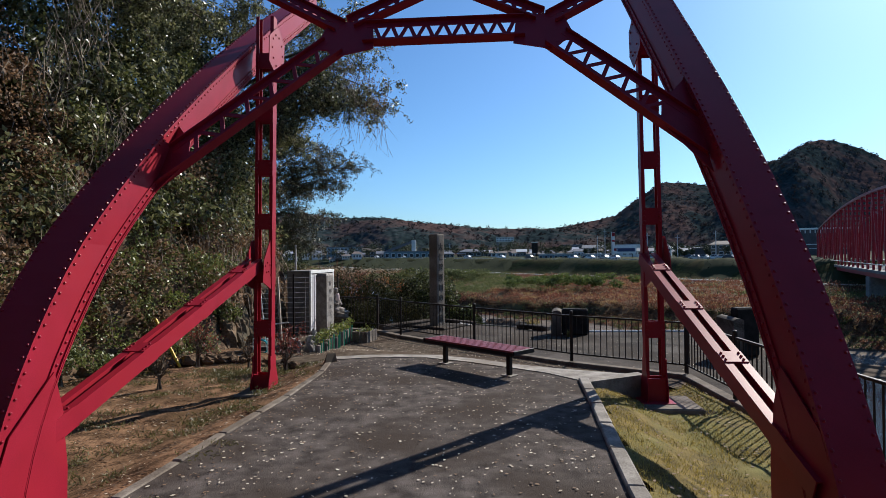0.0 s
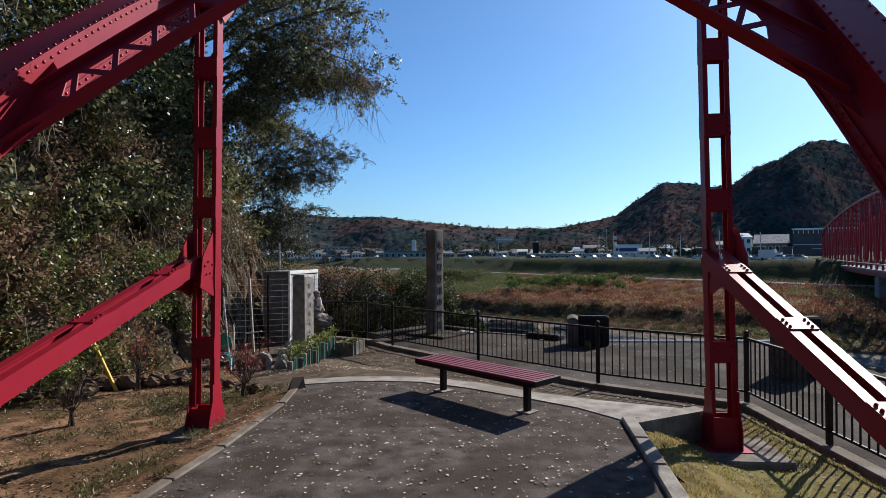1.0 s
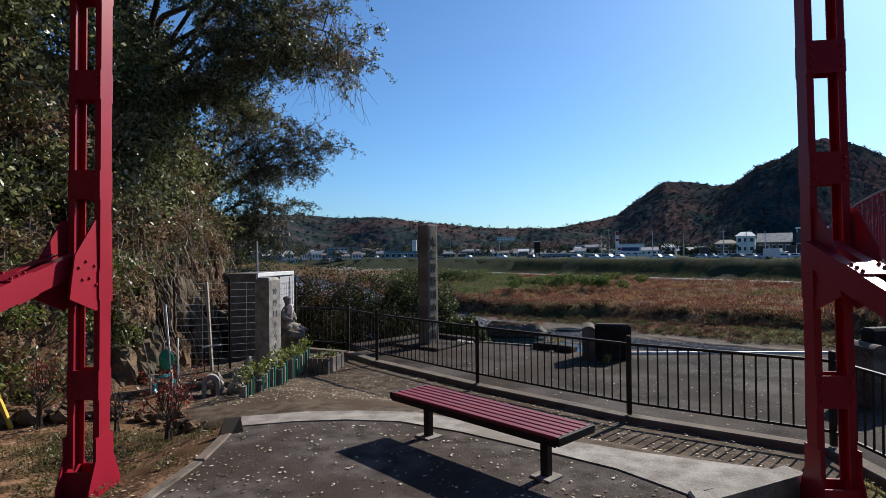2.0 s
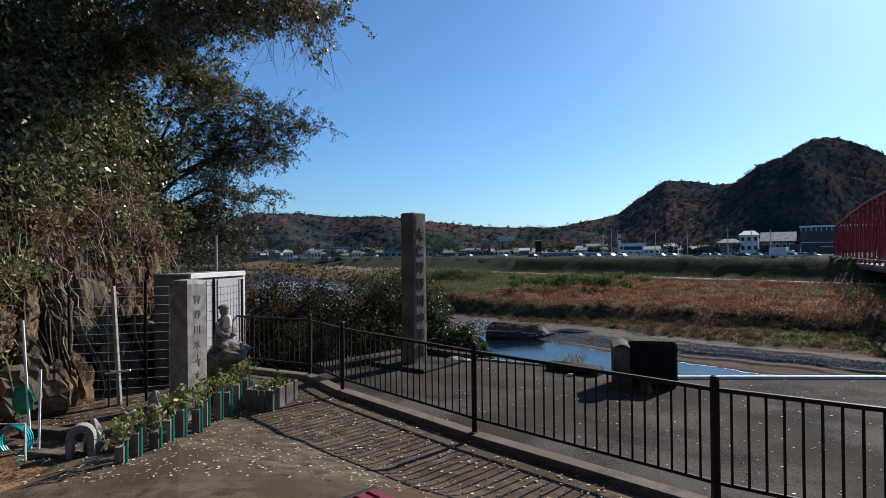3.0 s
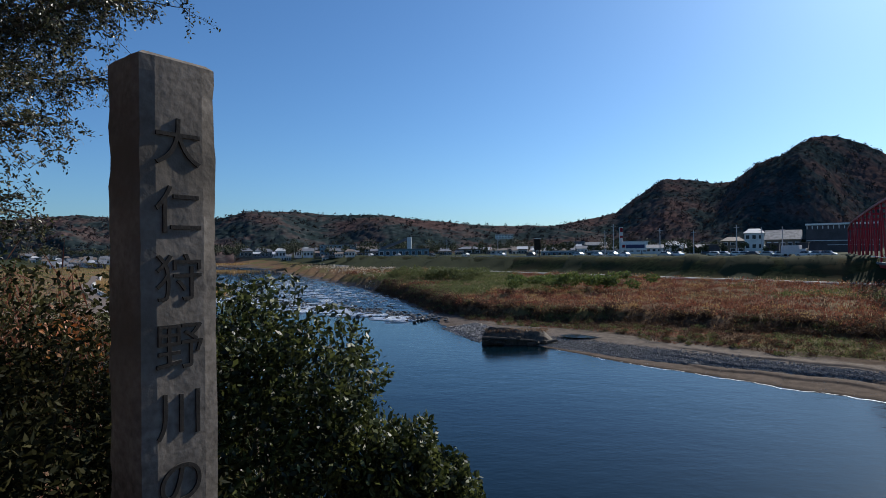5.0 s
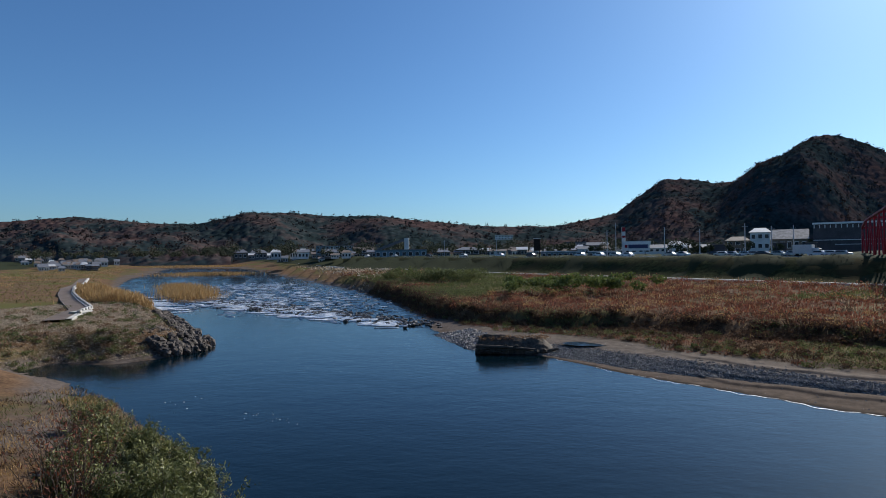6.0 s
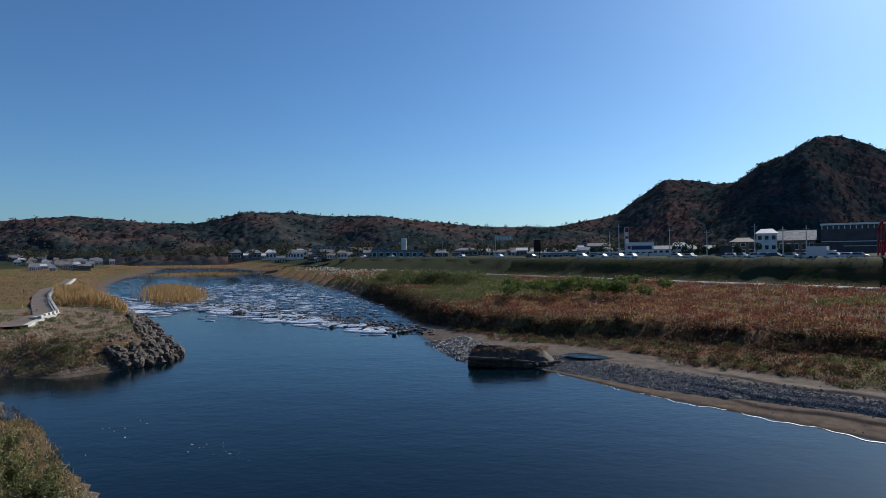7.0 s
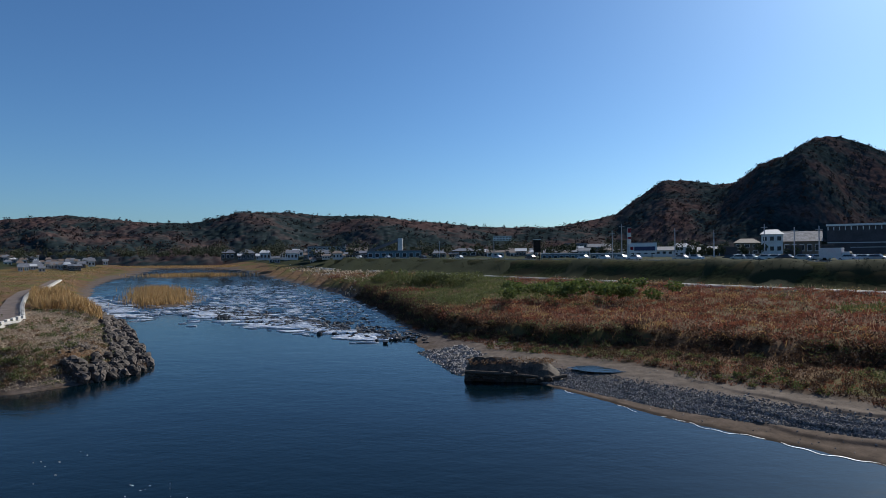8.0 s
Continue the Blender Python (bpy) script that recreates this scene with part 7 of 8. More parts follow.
marker = thing("stone_marker", (-3.14, 16.45, LOW - 0.02), "square pale granite marker post with a pointed top and worn inscription", "marker stone", turn=-22)
part("shaft", rough_block(0.34, 0.34, 1.84, 5, 14, 0.05, 0.004, 0.07, 0.015), PALE_STONE, marker)
for i, ch in enumerate("狩野川水"):
    me = text_mesh(ch, 0.13, 0.003)
    me.materials.append(CEMENT_BLOCK)
    o = part("worn_character", me, CEMENT_BLOCK, marker)
    o.matrix_basis = pose(0.17 * (1 - 0.0272 * (1.62 - i * 0.2)) + 0.002, 0, 1.62 - i * 0.2, 90, 0, 90)
for i in range(4):
    zc = 0.82 - i * 0.19
    for k in range(4):
        w, hh = ((0.11, 0.012), (0.012, 0.1), (0.08, 0.012), (0.012, 0.05))[(k + i) % 4]
        part("worn_stroke", Geo().box((0.17 * (1 - 0.0272 * zc) + 0.002, random.uniform(-0.03, 0.03), zc + random.uniform(-0.05, 0.05)), (0.006, w * random.uniform(0.6, 1.1), hh)), CEMENT_BLOCK, marker)

pole = thing("wooden_pole", (-4.42, 17.15, LOW), "pale weathered wooden pole with a low crossbar frame", "pole", turn=4)
part("shaft", Geo().beam((-0.06, 0, 0), (-0.16, 0.02, 1.76), 0.06, 0.05, bev=0.008), surface("pale_wood", (0.26, 0.22, 0.18), (0.42, 0.37, 0.31), rough=0.8, scale=9, bump=0.3, grain=60), pole)
for s in (-1, 1):
    part("frame_leg", Geo().tube([(s * 0.13 - 0.03, -0.12, 0), (s * 0.13 - 0.03, -0.12, 0.62)], 0.012, 6), IRON, pole)
part("crossbar", Geo().beam((-0.2, -0.14, 0.5), (0.16, -0.14, 0.54), 0.03, 0.03, bev=0.004), WHITE, pole)


def statue():
    """A small seated figure on a rock, kept plain."""
    g = Geo()
    g.lathe([(0.15, 0.0), (0.165, 0.06), (0.15, 0.2), (0.125, 0.34), (0.12, 0.42), (0.085, 0.5), (0.045, 0.54)], (0, 0.02, 0), 16)
    g.tube([(0, 0.02, 0.52), (0, 0.01, 0.6)], 0.04, 10)
    g.blob((0, 0.005, 0.645), (0.068, 0.074, 0.088), 4, 0.03, 10, 16)
    g.blob((0, 0.012, 0.69), (0.08, 0.088, 0.05), 7, 0.04, 8, 16)
    g.blob((0, -0.07, 0.43), (0.075, 0.03, 0.1), 6, 0.05, 8, 14)
    g.blob((0, -0.1, 0.13), (0.19, 0.15, 0.08), 5, 0.12, 8, 16)
    g.blob((0.1, -0.16, 0.05), (0.24, 0.17, 0.055), 9, 0.25, 7, 16)
    for k in (-1, 1):
        g.tube([(k * 0.1, 0.01, 0.46), (k * 0.145, -0.02, 0.34), (k * 0.09, -0.12, 0.27), (k * 0.02, -0.14, 0.28)], [0.04, 0.045, 0.038, 0.028], 9)
        g.blob((k * 0.12, -0.15, 0.12), (0.075, 0.09, 0.06), 10 + k, 0.1, 7, 12)
    return g


FIGURE = surface("figure_stone", (0.08, 0.068, 0.06), (0.27, 0.235, 0.21), rough=0.9, scale=9, bump=0.8, grain=35, spread=0.4, spec=0.1)
st = tagged(part("statue", statue(), FIGURE, None, "small seated grey stone figure on a dark rock", True), category="statue")
st.matrix_basis = pose(-3.08, 17.55, 0.25, 0, 0, 60) @ Matrix.Scale(1.0, 4)
g = Geo()
for j in range(6):
    for i in range(9):
        a, d = (i - 4) / 4, j / 5
        w_ = 0.055 + 0.035 * d
        g.v.append((a * w_, -0.075 - 0.05 * math.sin(math.pi * (0.25 + 0.55 * d)) + 0.05 * a * a, 0.565 - 0.2 * d * (1 - 0.12 * a * a)))
g.f = [(j * 9 + i, j * 9 + i + 1, (j + 1) * 9 + i + 1, (j + 1) * 9 + i) for j in range(5) for i in range(8)]
bib = tagged(part("cloth_bib", g, PINK, None, "pale pink cloth bib tied on the stone figure", True), category="cloth")
bib.matrix_basis = pose(-3.08, 17.55, 0.25, 0, 0, 60) @ Matrix.Scale(1.02, 4)
thick = bib.modifiers.new("thickness", "SOLIDIFY")
thick.thickness = 0.006
rock = thing("pedestal_rock", (-3.05, 17.5, LOW), "dark rough rock that carries the seated stone figure", "rock")
part("rock", Geo().blob((0, 0, 0.34), (0.28, 0.27, 0.46), 12, 0.4, 8, 10).blob((0.06, -0.03, 0.68), (0.34, 0.29, 0.15), 21, 0.35, 7, 12), STONE, rock)
part("foot_stone", Geo().blob((0.12, -0.16, 0.1), (0.24, 0.18, 0.2), 15, 0.5, 6, 9), PALE_STONE, rock, "pale foot stone")

small_figure = tagged(part("small_statue", statue(), FIGURE, None, "small grey stone figure beside the dark pedestal rock", True), category="statue")
small_figure.matrix_basis = pose(-2.76, 17.55, LOW, 0, 0, 35) @ Matrix.Scale(0.58, 4)
small_bib = tagged(new("cloth_bib", bib.data), "faded cream and pink cloth bib on the small figure", "cloth")
small_bib.matrix_basis = pose(-2.76, 17.55, LOW, 0, 0, 35) @ Matrix.Scale(0.6, 4)
thick = small_bib.modifiers.new("thickness", "SOLIDIFY")
thick.thickness = 0.006

# potted plants in tubes
def tube_plant(x, y, h, k):
    root = thing("tube_plant", (x, y, LOW), "leafy young plant in a slim tube beside a green stake", "potted plant", "row of tube plants")
    part("tube", Geo().lathe([(0.055, 0), (0.06, 0.02), (0.058, h), (0.05, h)], (0, 0, 0), 10), CEMENT_BLOCK if k % 3 else PALE_STONE, root, "grey concrete tube")
    part("stake", Geo().tube([(0.075, -0.03, 0), (0.078, -0.03, h + 0.06)], 0.016, 7), GREEN_PLASTIC, root, "bright green plastic stake")
    st = Geo()
    for _ in range(5):
        e = Vector((rng.normal() * 0.09, rng.normal() * 0.09, h + rng.uniform(0.1, 0.26)))
        st.tube([(0, 0, h - 0.03), e * 0.6 + Vector((0, 0, h * 0.4)), e], [0.006, 0.005, 0.003], 4, False)
    part("stems", st, BARK, root, kind="stuff")
    c = new("leaves", quads_mesh("leaves", cloud_points(rng, [(0, 0, h + 0.12, 0.15, 0.15, 0.13), (0.05, -0.05, h + 0.22, 0.1, 0.1, 0.1)], 24, 0.2), 0.085, LEAF_BRIGHT, rng, 0.38))
    c.parent = root
    tagged(c, "yellow green leaves", "", "", "stuff")


for k in range(11):
    tube_plant(-2.86 + 0.022 * k + rng.normal() * 0.015, 14.35 + 0.285 * k, 0.34 + 0.04 * math.sin(k * 2.1), k)

trough = thing("planter_trough", (-2.2, 17.1, LOW), "dark timber planter trough with slatted end and green plants", "planter", turn=-14)
for s in (-1, 1):
    part("side_board", Geo().box((s * 0.2, 0, 0.15), (0.035, 0.72, 0.3), None, 0.008), WOOD, trough)
for i in range(4):
    part("end_slat", Geo().box((-0.15 + 0.1 * i, -0.36, 0.15), (0.092, 0.03, 0.3), None, 0.006), WOOD, trough)
    part("end_slat", Geo().box((-0.15 + 0.1 * i, 0.36, 0.15), (0.092, 0.03, 0.3), None, 0.006), WOOD, trough)
part("earth", Geo().box((0, 0, 0.12), (0.36, 0.68, 0.22)), SOIL, trough)
c = new("leaves", quads_mesh("leaves", cloud_points(rng, [(0, 0.15, 0.34, 0.16, 0.25, 0.14), (-0.05, -0.1, 0.3, 0.14, 0.2, 0.1)], 40, 0.2), 0.08, LEAF_BRIGHT, rng, 0.4))
c.parent = trough
tagged(c, "yellow green leaves", "", "", "stuff")

# stumps, small stones and sleepers
for x, y, h, r, lab in ((-3.46, 14.9, 0.42, 0.1, "grey weathered wooden stump post"), (-3.2, 15.0, 0.36, 0.13, "squat grey stone stub beside the plants"), (-3.5, 16.9, 0.34, 0.09, "small upright grey stone"), (-3.3, 17.05, 0.42, 0.1, "small rounded grey stone"), (-3.32, 15.9, 0.5, 0.09, "small arched grey stone")):
    tagged(part("small_stone", Geo().blob((0, 0, h / 2), (r, r * 0.85, h * 0.55), int(x * 10 + y), 0.35, 7, 9), PALE_STONE, None, lab), category="stone").location = (x, y, LOW)
for k in range(72):
    u = k / 71
    x, y = along([(-7.0, 12.2), (-6.0, 12.9), (-5.3, 13.4), (-4.6, 13.7), (-3.9, 13.45), (-3.0, 13.05)], u)
    s = rng.uniform(0.05, 0.12) * (1.25 if u < 0.6 else 0.75)
    o = part("edging_stone", mesh_of("edging_stone", Geo().blob((0, 0, 0), (s * 1.2, s, s * 0.8), k, 0.6, 6, 8), ROCK), ROCK, None, "rough brown stone edging the planting bed")
    tagged(o, category="stone", group="edging stones")
    o.location = (x + rng.normal() * 0.1, y + rng.normal() * 0.1, -0.3 + s * 0.4)
for (a, b) in (((-4.8, 14.5), (-3.3, 14.1)), ((-4.9, 15.1), (-3.6, 14.8)), ((-4.9, 15.8), (-3.7, 15.5)), ((-3.5, 14.3), (-2.95, 14.05))):
    o = part("sleeper", Geo().beam((*a, LOW + 0.05), (*b, LOW + 0.05), 0.16, 0.12, bev=0.015), WOOD, None, "dark timber sleeper edging a low step")
    tagged(o, category="step", group="timber steps")

hose = thing("hose_reel", (-4.28, 14.85, LOW), "turquoise garden hose reel with rods leaning on it", "hose reel")
for k in range(4):
    ring = [(0.16 * math.cos(q * math.pi / 8) , 0.03 * k - 0.05, 0.24 + 0.16 * math.sin(q * math.pi / 8)) for q in range(17)]
    part("hose_coil", Geo().tube(ring, 0.014, 6, False), TURQUOISE, hose)
part("base", Geo().box((0, 0, 0.03), (0.3, 0.26, 0.06), None, 0.01), TURQUOISE, hose)
part("frame", Geo().tube([(-0.17, -0.08, 0.04), (-0.17, -0.08, 0.44), (0.17, -0.08, 0.44), (0.17, -0.08, 0.04)], 0.012, 6), WHITE, hose)
part("rod", Geo().tube([(0.1, 0.1, 0.02), (-0.1, 0.25, 1.5)], 0.014, 6), WHITE, hose, "pale leaning rod")
part("rod", Geo().tube([(0.18, 0.1, 0.02), (0.1, 0.25, 0.95)], 0.012, 6), WHITE, hose, "pale leaning rod")
part("watering_disc", Geo().blob((-0.05, 0.18, 0.62), (0.13, 0.03, 0.16), 2, 0.1, 6, 12), GREEN_PLASTIC, hose, "green plastic can")
yp = tagged(part("yellow_stake", Geo().tube([(0, 0, 0), (-0.62, 0.25, 0.95)], 0.03, 8), YELLOW, None, "slanting bright yellow stake at the cliff foot"), category="stake")
yp.location = (-5.35, 13.1, -0.33)


def thin_shrub(x, y, z, h, mat, label, leaves, n=16):
    """A small shrub of bare forked stems, with few or many leaves."""
    root = thing("garden_shrub", (x, y, z), label, "shrub")
    st, pts = Geo(), []
    for _ in range(n):
        e = Vector((rng.normal() * 0.17 * h, rng.normal() * 0.17 * h, h * rng.uniform(0.6, 1.05)))
        ln = branch_points((rng.normal() * 0.02, rng.normal() * 0.02, 0), e, 0.02, 5)
        ln[1] = ln[1] * 0.3 + Vector((0, 0, h * 0.28)) * 0.7
        st.tube(ln, [0.012, 0.01, 0.007, 0.005, 0.003], 4, False)
        for _ in range(3):
            f = ln[3] + Vector(rng.normal(size=3)) * 0.12 * h
            st.tube([ln[2], f], [0.005, 0.002], 3, False)
            pts.append(np.array(f) + rng.normal(size=(max(1, leaves), 3)) * 0.06 * h)
    part("stems", st, BARK, root, kind="stuff")
    if leaves:
        c = new("leaves", quads_mesh("leaves", np.concatenate(pts), 0.045, mat, rng, 0.45))
        c.parent = root
        tagged(c, "", "", "", "stuff")


thin_shrub(-3.05, 12.5, -0.33, 0.95, LEAF_RED, "small shrub with fine dark red leaves", 9, 18)
thin_shrub(-5.0, 13.1, -0.33, 1.0, LEAF_RED, "small shrub with dull red autumn leaves", 7, 16)
thin_shrub(-4.75, 11.1, -0.3, 0.75, LEAF_DRY, "bare leafless garden shrub", 1, 18)
thin_shrub(-3.9, 12.9, -0.33, 0.6, LEAF_DRY, "thin bare shrub beside the edging stones", 2, 14)
thin_shrub(-6.3, 9.6, -0.3, 0.8, LEAF_MID, "low green shrub at the cliff foot", 30, 18)
thin_shrub(-6.6, 11.4, -0.3, 0.9, LEAF_MID, "low green shrub among the stones", 34, 18)
thin_shrub(-5.9, 12.5, -0.3, 0.7, LEAF_BRIGHT, "low yellow green shrub by the yellow stake", 26, 16)

# the pole with a meter box on the bank
mp_ = thing("utility_pole", (-6.0, 24.4, -1.2), "slim grey pole with a pale meter box", "pole")
part("shaft", Geo().tube([(0, 0, 0), (0, 0, 3.5)], 0.035, 8), LOCKER, mp_)
part("meter_box", Geo().box((0.05, -0.06, 1.0), (0.34, 0.16, 0.46), None, 0.015), LOCKER, mp_)
part("conduit", Geo().tube([(0.05, -0.03, 0), (0.05, -0.03, 0.95)], 0.02, 6), IRON, mp_)

# dark stone blocks on the terrace
def dark_block(x, y, turn, w, d, h, post_h):
    root = thing("stone_block", (x, y, LOW), "heavy black stone block with a round shouldered end post", "monument", "dark stone blocks", turn=turn)
    part("slab", Geo().box((w / 2 + 0.135, 0, h / 2), (w, d * 0.32, h), None, 0.04), BLACK, root)
    g = Geo()
    n = 9
    prof = [(-0.13, 0.0)] + [(-0.13 + 0.26 * i / (n - 1), post_h - 0.05 + 0.05 * math.sin(math.pi * i / (n - 1))) for i in range(n)] + [(0.13, 0.0)]
    m = len(prof)
    g.add([(a, -d / 2 - 0.02, b) for a, b in prof] + [(a, d / 2 - 0.15, b + 0.03 * (b > 0.1)) for a, b in prof], [tuple(range(m))[::-1], tuple(range(m, 2 * m))] + [(i, (i + 1) % m, m + (i + 1) % m, m + i) for i in range(m)])
    part("end_post", g, STONE, root, "grey end post with a rounded top")


dark_block(3.23, 18.15, -13, 0.74, 0.7, 0.74, 0.72)
dark_block(6.3, 14.4, 10, 0.6, 0.7, 1.1, 0.9)
# broken rims along the terrace edge
for a, b, w, h in (((-2.05, 19.3), (-0.12, 21.28), 0.3, 0.17), ((-0.1, 21.3), (0.95, 20.4), 0.24, 0.13), ((2.3, 19.5), (3.1, 18.85), 0.3, 0.16)):
    o = tagged(part("trim_terrace_rim", Geo().beam((*a, LOW + h / 2 - 0.02), (*b, LOW + h / 2 - 0.02), w, h, bev=0.03), OLD_CONCRETE, None, "worn concrete rim on the terrace edge"), category="rim", kind="structure")
o = tagged(part("trim_terrace_nosing", Geo().beam((4.2, 18.53, LOW + 0.02), (8.5, 18.35, LOW + 0.02), 0.07, 0.06), WHITE, None, "pale nosing along the terrace edge"), category="rim", kind="structure")
o = tagged(part("trim_terrace_nosing", Geo().beam((1.0, 20.4, LOW + 0.01), (2.35, 19.64, LOW + 0.01), 0.05, 0.05), CONCRETE, None, "pale nosing along the terrace edge"), category="rim", kind="structure")
for x, y, s in ((0.55, 20.35, 0.2), (0.75, 20.25, 0.12), (2.55, 18.8, 0.06)):
    tagged(part("loose_stone", Geo().blob((x, y, LOW + 0.03), (s, s * 0.7, s * 0.25), int(s * 100), 0.5, 4, 8), PALE_STONE, None, "flat broken pale stone on the terrace"), category="stone")
foliage("terrace_tufts", cloud_points(rng, [(2.75, 19.5, -0.28, 0.25, 0.15, 0.1), (3.45, 17.55, -0.36, 0.1, 0.06, 0.08)], 120, 0.1), 0.14, GRASS_BLADE, "yellow grass tufts in the terrace joints", "grass", 0.08, 0.6)

tagged(part("corner_stone", Geo().add([(-2.16, 11.55, -0.3), (-1.86, 11.75, -0.3), (-1.98, 12.05, -0.3), (-2.3, 11.85, -0.3), (-2.1, 11.72, 0.17), (-1.98, 11.86, 0.15)], [(3, 2, 1, 0), (0, 1, 5, 4), (1, 2, 5), (2, 3, 4, 5), (3, 0, 4)]), STONE, None, "small brown wedge stone at the kerb's end"), category="stone")


def stool_stone(x, y, turn):
    """A low arched stone: two stubby legs under a rounded back."""
    root = thing("arched_stone", (x, y, LOW), "low weathered grey arched stone in the planting bed", "stone", "arched stones", turn=turn)
    g = Geo()
    out_, in_ = [], []
    for i in range(11):
        a = math.pi * i / 10
        out_.append((0.13 * math.cos(a), 0.3 + 0.14 * math.sin(a)))
        in_.append((0.07 * math.cos(a), 0.28 + 0.08 * math.sin(a)))
    prof = [(0.13, 0.0)] + out_ + [(-0.13, 0.0), (-0.07, 0.0)] + in_[::-1] + [(0.07, 0.0)]
    m = len(prof)
    half = len(out_) + 2
    vs = [(a, -0.06, b) for a, b in prof] + [(a, 0.06, b) for a, b in prof]
    fs = [(i, (i + 1) % m, m + (i + 1) % m, m + i) for i in range(m)]
    for i in range(half - 1):
        j = m - 1 - i
        fs += [(i, j, j - 1, i + 1), (m + i, m + i + 1, m + j - 1, m + j)]
    part("arch", g.add(vs, fs), PALE_STONE, root)


stool_stone(-3.5, 14.75, 20)
stool_stone(-3.22, 15.25, 35)

# fallen leaves and grass
def flat_leaves(n, poly, z, mat, label, size=0.045):
    P = np.array(poly)
    x, y = rng.uniform(P[:, 0].min(), P[:, 0].max(), n), rng.uniform(P[:, 1].min(), P[:, 1].max(), n)
    k = poly_sd(x, y, poly)[0] < -0.05
    x, y = x[k], y[k]
    zz = z(x, y) if callable(z) else np.full(len(x), z)
    me = quads_mesh("fallen_leaves", np.c_[x, y, zz], size, mat, rng, 0.7, 0, np.array([0, 0, 0]))
    co = np.zeros(len(me.vertices) * 3, np.float32)
    me.vertices.foreach_get("co", co)
    co = co.reshape(-1, 4, 3)
    c = co.mean(1, keepdims=True)
    co[:, :, 2] = c[:, :, 2] + np.abs(co[:, :, 2] - c[:, :, 2]) * 0.35 + 0.004
    me.vertices.foreach_set("co", co.ravel())
    me.update()
    tagged(new("fallen_leaves", me), label, "leaves", "", "stuff")


PATH_POLY = (L_EDGE + END[1:] + R_EDGE[1:])[::-1]
PALE_LEAF = leaf_material("leaf_pale", (0.34, 0.27, 0.19), (0.66, 0.57, 0.45), rough=0.8, through_light=0.1)
flat_leaves(5600, PATH_POLY, 0.004, PALE_LEAF, "small pale dry leaves lying on the asphalt", 0.038)
flat_leaves(3800, PATH_POLY, 0.004, LEAF_DRY, "small brown dry leaves lying on the asphalt", 0.036)
flat_leaves(2600, [(-3.5, 0), *L_EDGE[2:], (-1.5, 11.5), (-1.9, 6), (-2.2, 0)], 0.004, LEAF_DRY, "brown leaf litter drifted along the path edge", 0.032)
flat_leaves(26000, BED, bed_z, LEAF_DRY, "dry brown leaves over the garden soil", 0.05)
flat_leaves(4200, BED, bed_z, PALE_LEAF, "small pale leaves over the garden soil", 0.04)
flat_leaves(14000, BED, bed_z, WEED_DARK, "dark rotting leaves over the garden soil", 0.05)
flat_leaves(3600, LAWN_POLY, lambda x, y: lawn_z(x, y) + 0.02, LEAF_DRY, "dry brown leaves caught in the lawn", 0.045)
YARD_POLY = [(-5.0, 14.2), (-5.0, 19.0), (-2.1, 18.7), (-1.3, 17.5), (0.6, 15.4), (2.6, 13.5), (4.3, 12.2), (3.2, 11.2), (-0.1, 13.5), (-2.2, 13.5)]
flat_leaves(5200, YARD_POLY, lambda x, y: yard_z(x, y) + 0.006, PALE_LEAF, "pale dry leaves over the gravel yard", 0.04)
flat_leaves(3000, YARD_POLY, lambda x, y: yard_z(x, y) + 0.006, LEAF_DRY, "brown dry leaves over the gravel yard", 0.042)

TERRACE_POLY = [(-0.6, 16.4), (-0.7, 20.2), (0.8, 20.2), (3.0, 18.8), (8.4, 18.2), (8.0, 14.5), (6.2, 11.8), (4.9, 12.4), (2.8, 13.9), (0.9, 15.7)]
flat_leaves(900, TERRACE_POLY, LOW + 0.003, PALE_LEAF, "few pale leaves blown over the terrace", 0.035)
flat_leaves(1400, TERRACE_POLY, LOW + 0.003, LEAF_DRY, "brown leaf crumbs blown over the terrace", 0.032)


def tufts(name, n, poly, zf, mat, size, label, up=0.6):
    P = np.array(poly)
    x, y = rng.uniform(P[:, 0].min(), P[:, 0].max(), n), rng.uniform(P[:, 1].min(), P[:, 1].max(), n)
    k = (poly_sd(x, y, poly)[0] < -0.03) & (y > 2)
    x, y = x[k], y[k]
    foliage(name, np.c_[x, y, zf(x, y) + size * 0.25], size, mat, label, "grass", 0.12, up)


tufts("lawn_grass", 120000, LAWN_POLY, lawn_z, GRASS_BLADE, 0.042, "short yellow green winter grass")
cx, cy = rng.uniform(-6.5, -2.3, 150), rng.uniform(4, 12.8, 150)
moss = [(a, b, float(bed_z(np.array([a]), np.array([b]))[0]) + 0.02, rng.uniform(0.1, 0.34), rng.uniform(0.1, 0.28), 0.04) for a, b in zip(cx, cy)] + [(-3.9 + rng.normal() * 0.6, 12.3 + rng.normal() * 0.3, -0.27, 0.3, 0.2, 0.03) for _ in range(26)]
foliage("moss_tufts", cloud_points(rng, moss, 120, 0.0), 0.05, leaf_material("leaf_moss", (0.06, 0.06, 0.02), (0.16, 0.14, 0.05)), "low moss and weeds on the garden soil", "weeds", 0.2, 0.4)

# ---- bridge, town and parked cars across the river ----
def far_point(across, down, depth):
    """A place seen depth metres ahead of the walk's end, by its bearing across and down."""
    return (4.05 + (across - 784) / 1000 * depth, 37.0 + depth, 1.76 + (448 - down) / 1000 * depth)


BRIDGE_RED = surface("bridge_red", (0.20, 0.012, 0.02), (0.26, 0.018, 0.028), rough=0.5, scale=0.4, bump=0.02, grain=4, spec=0.2)
PIER = surface("pier_concrete", (0.10, 0.10, 0.10), (0.19, 0.19, 0.185), rough=0.9, scale=0.3, bump=0.2, grain=3)


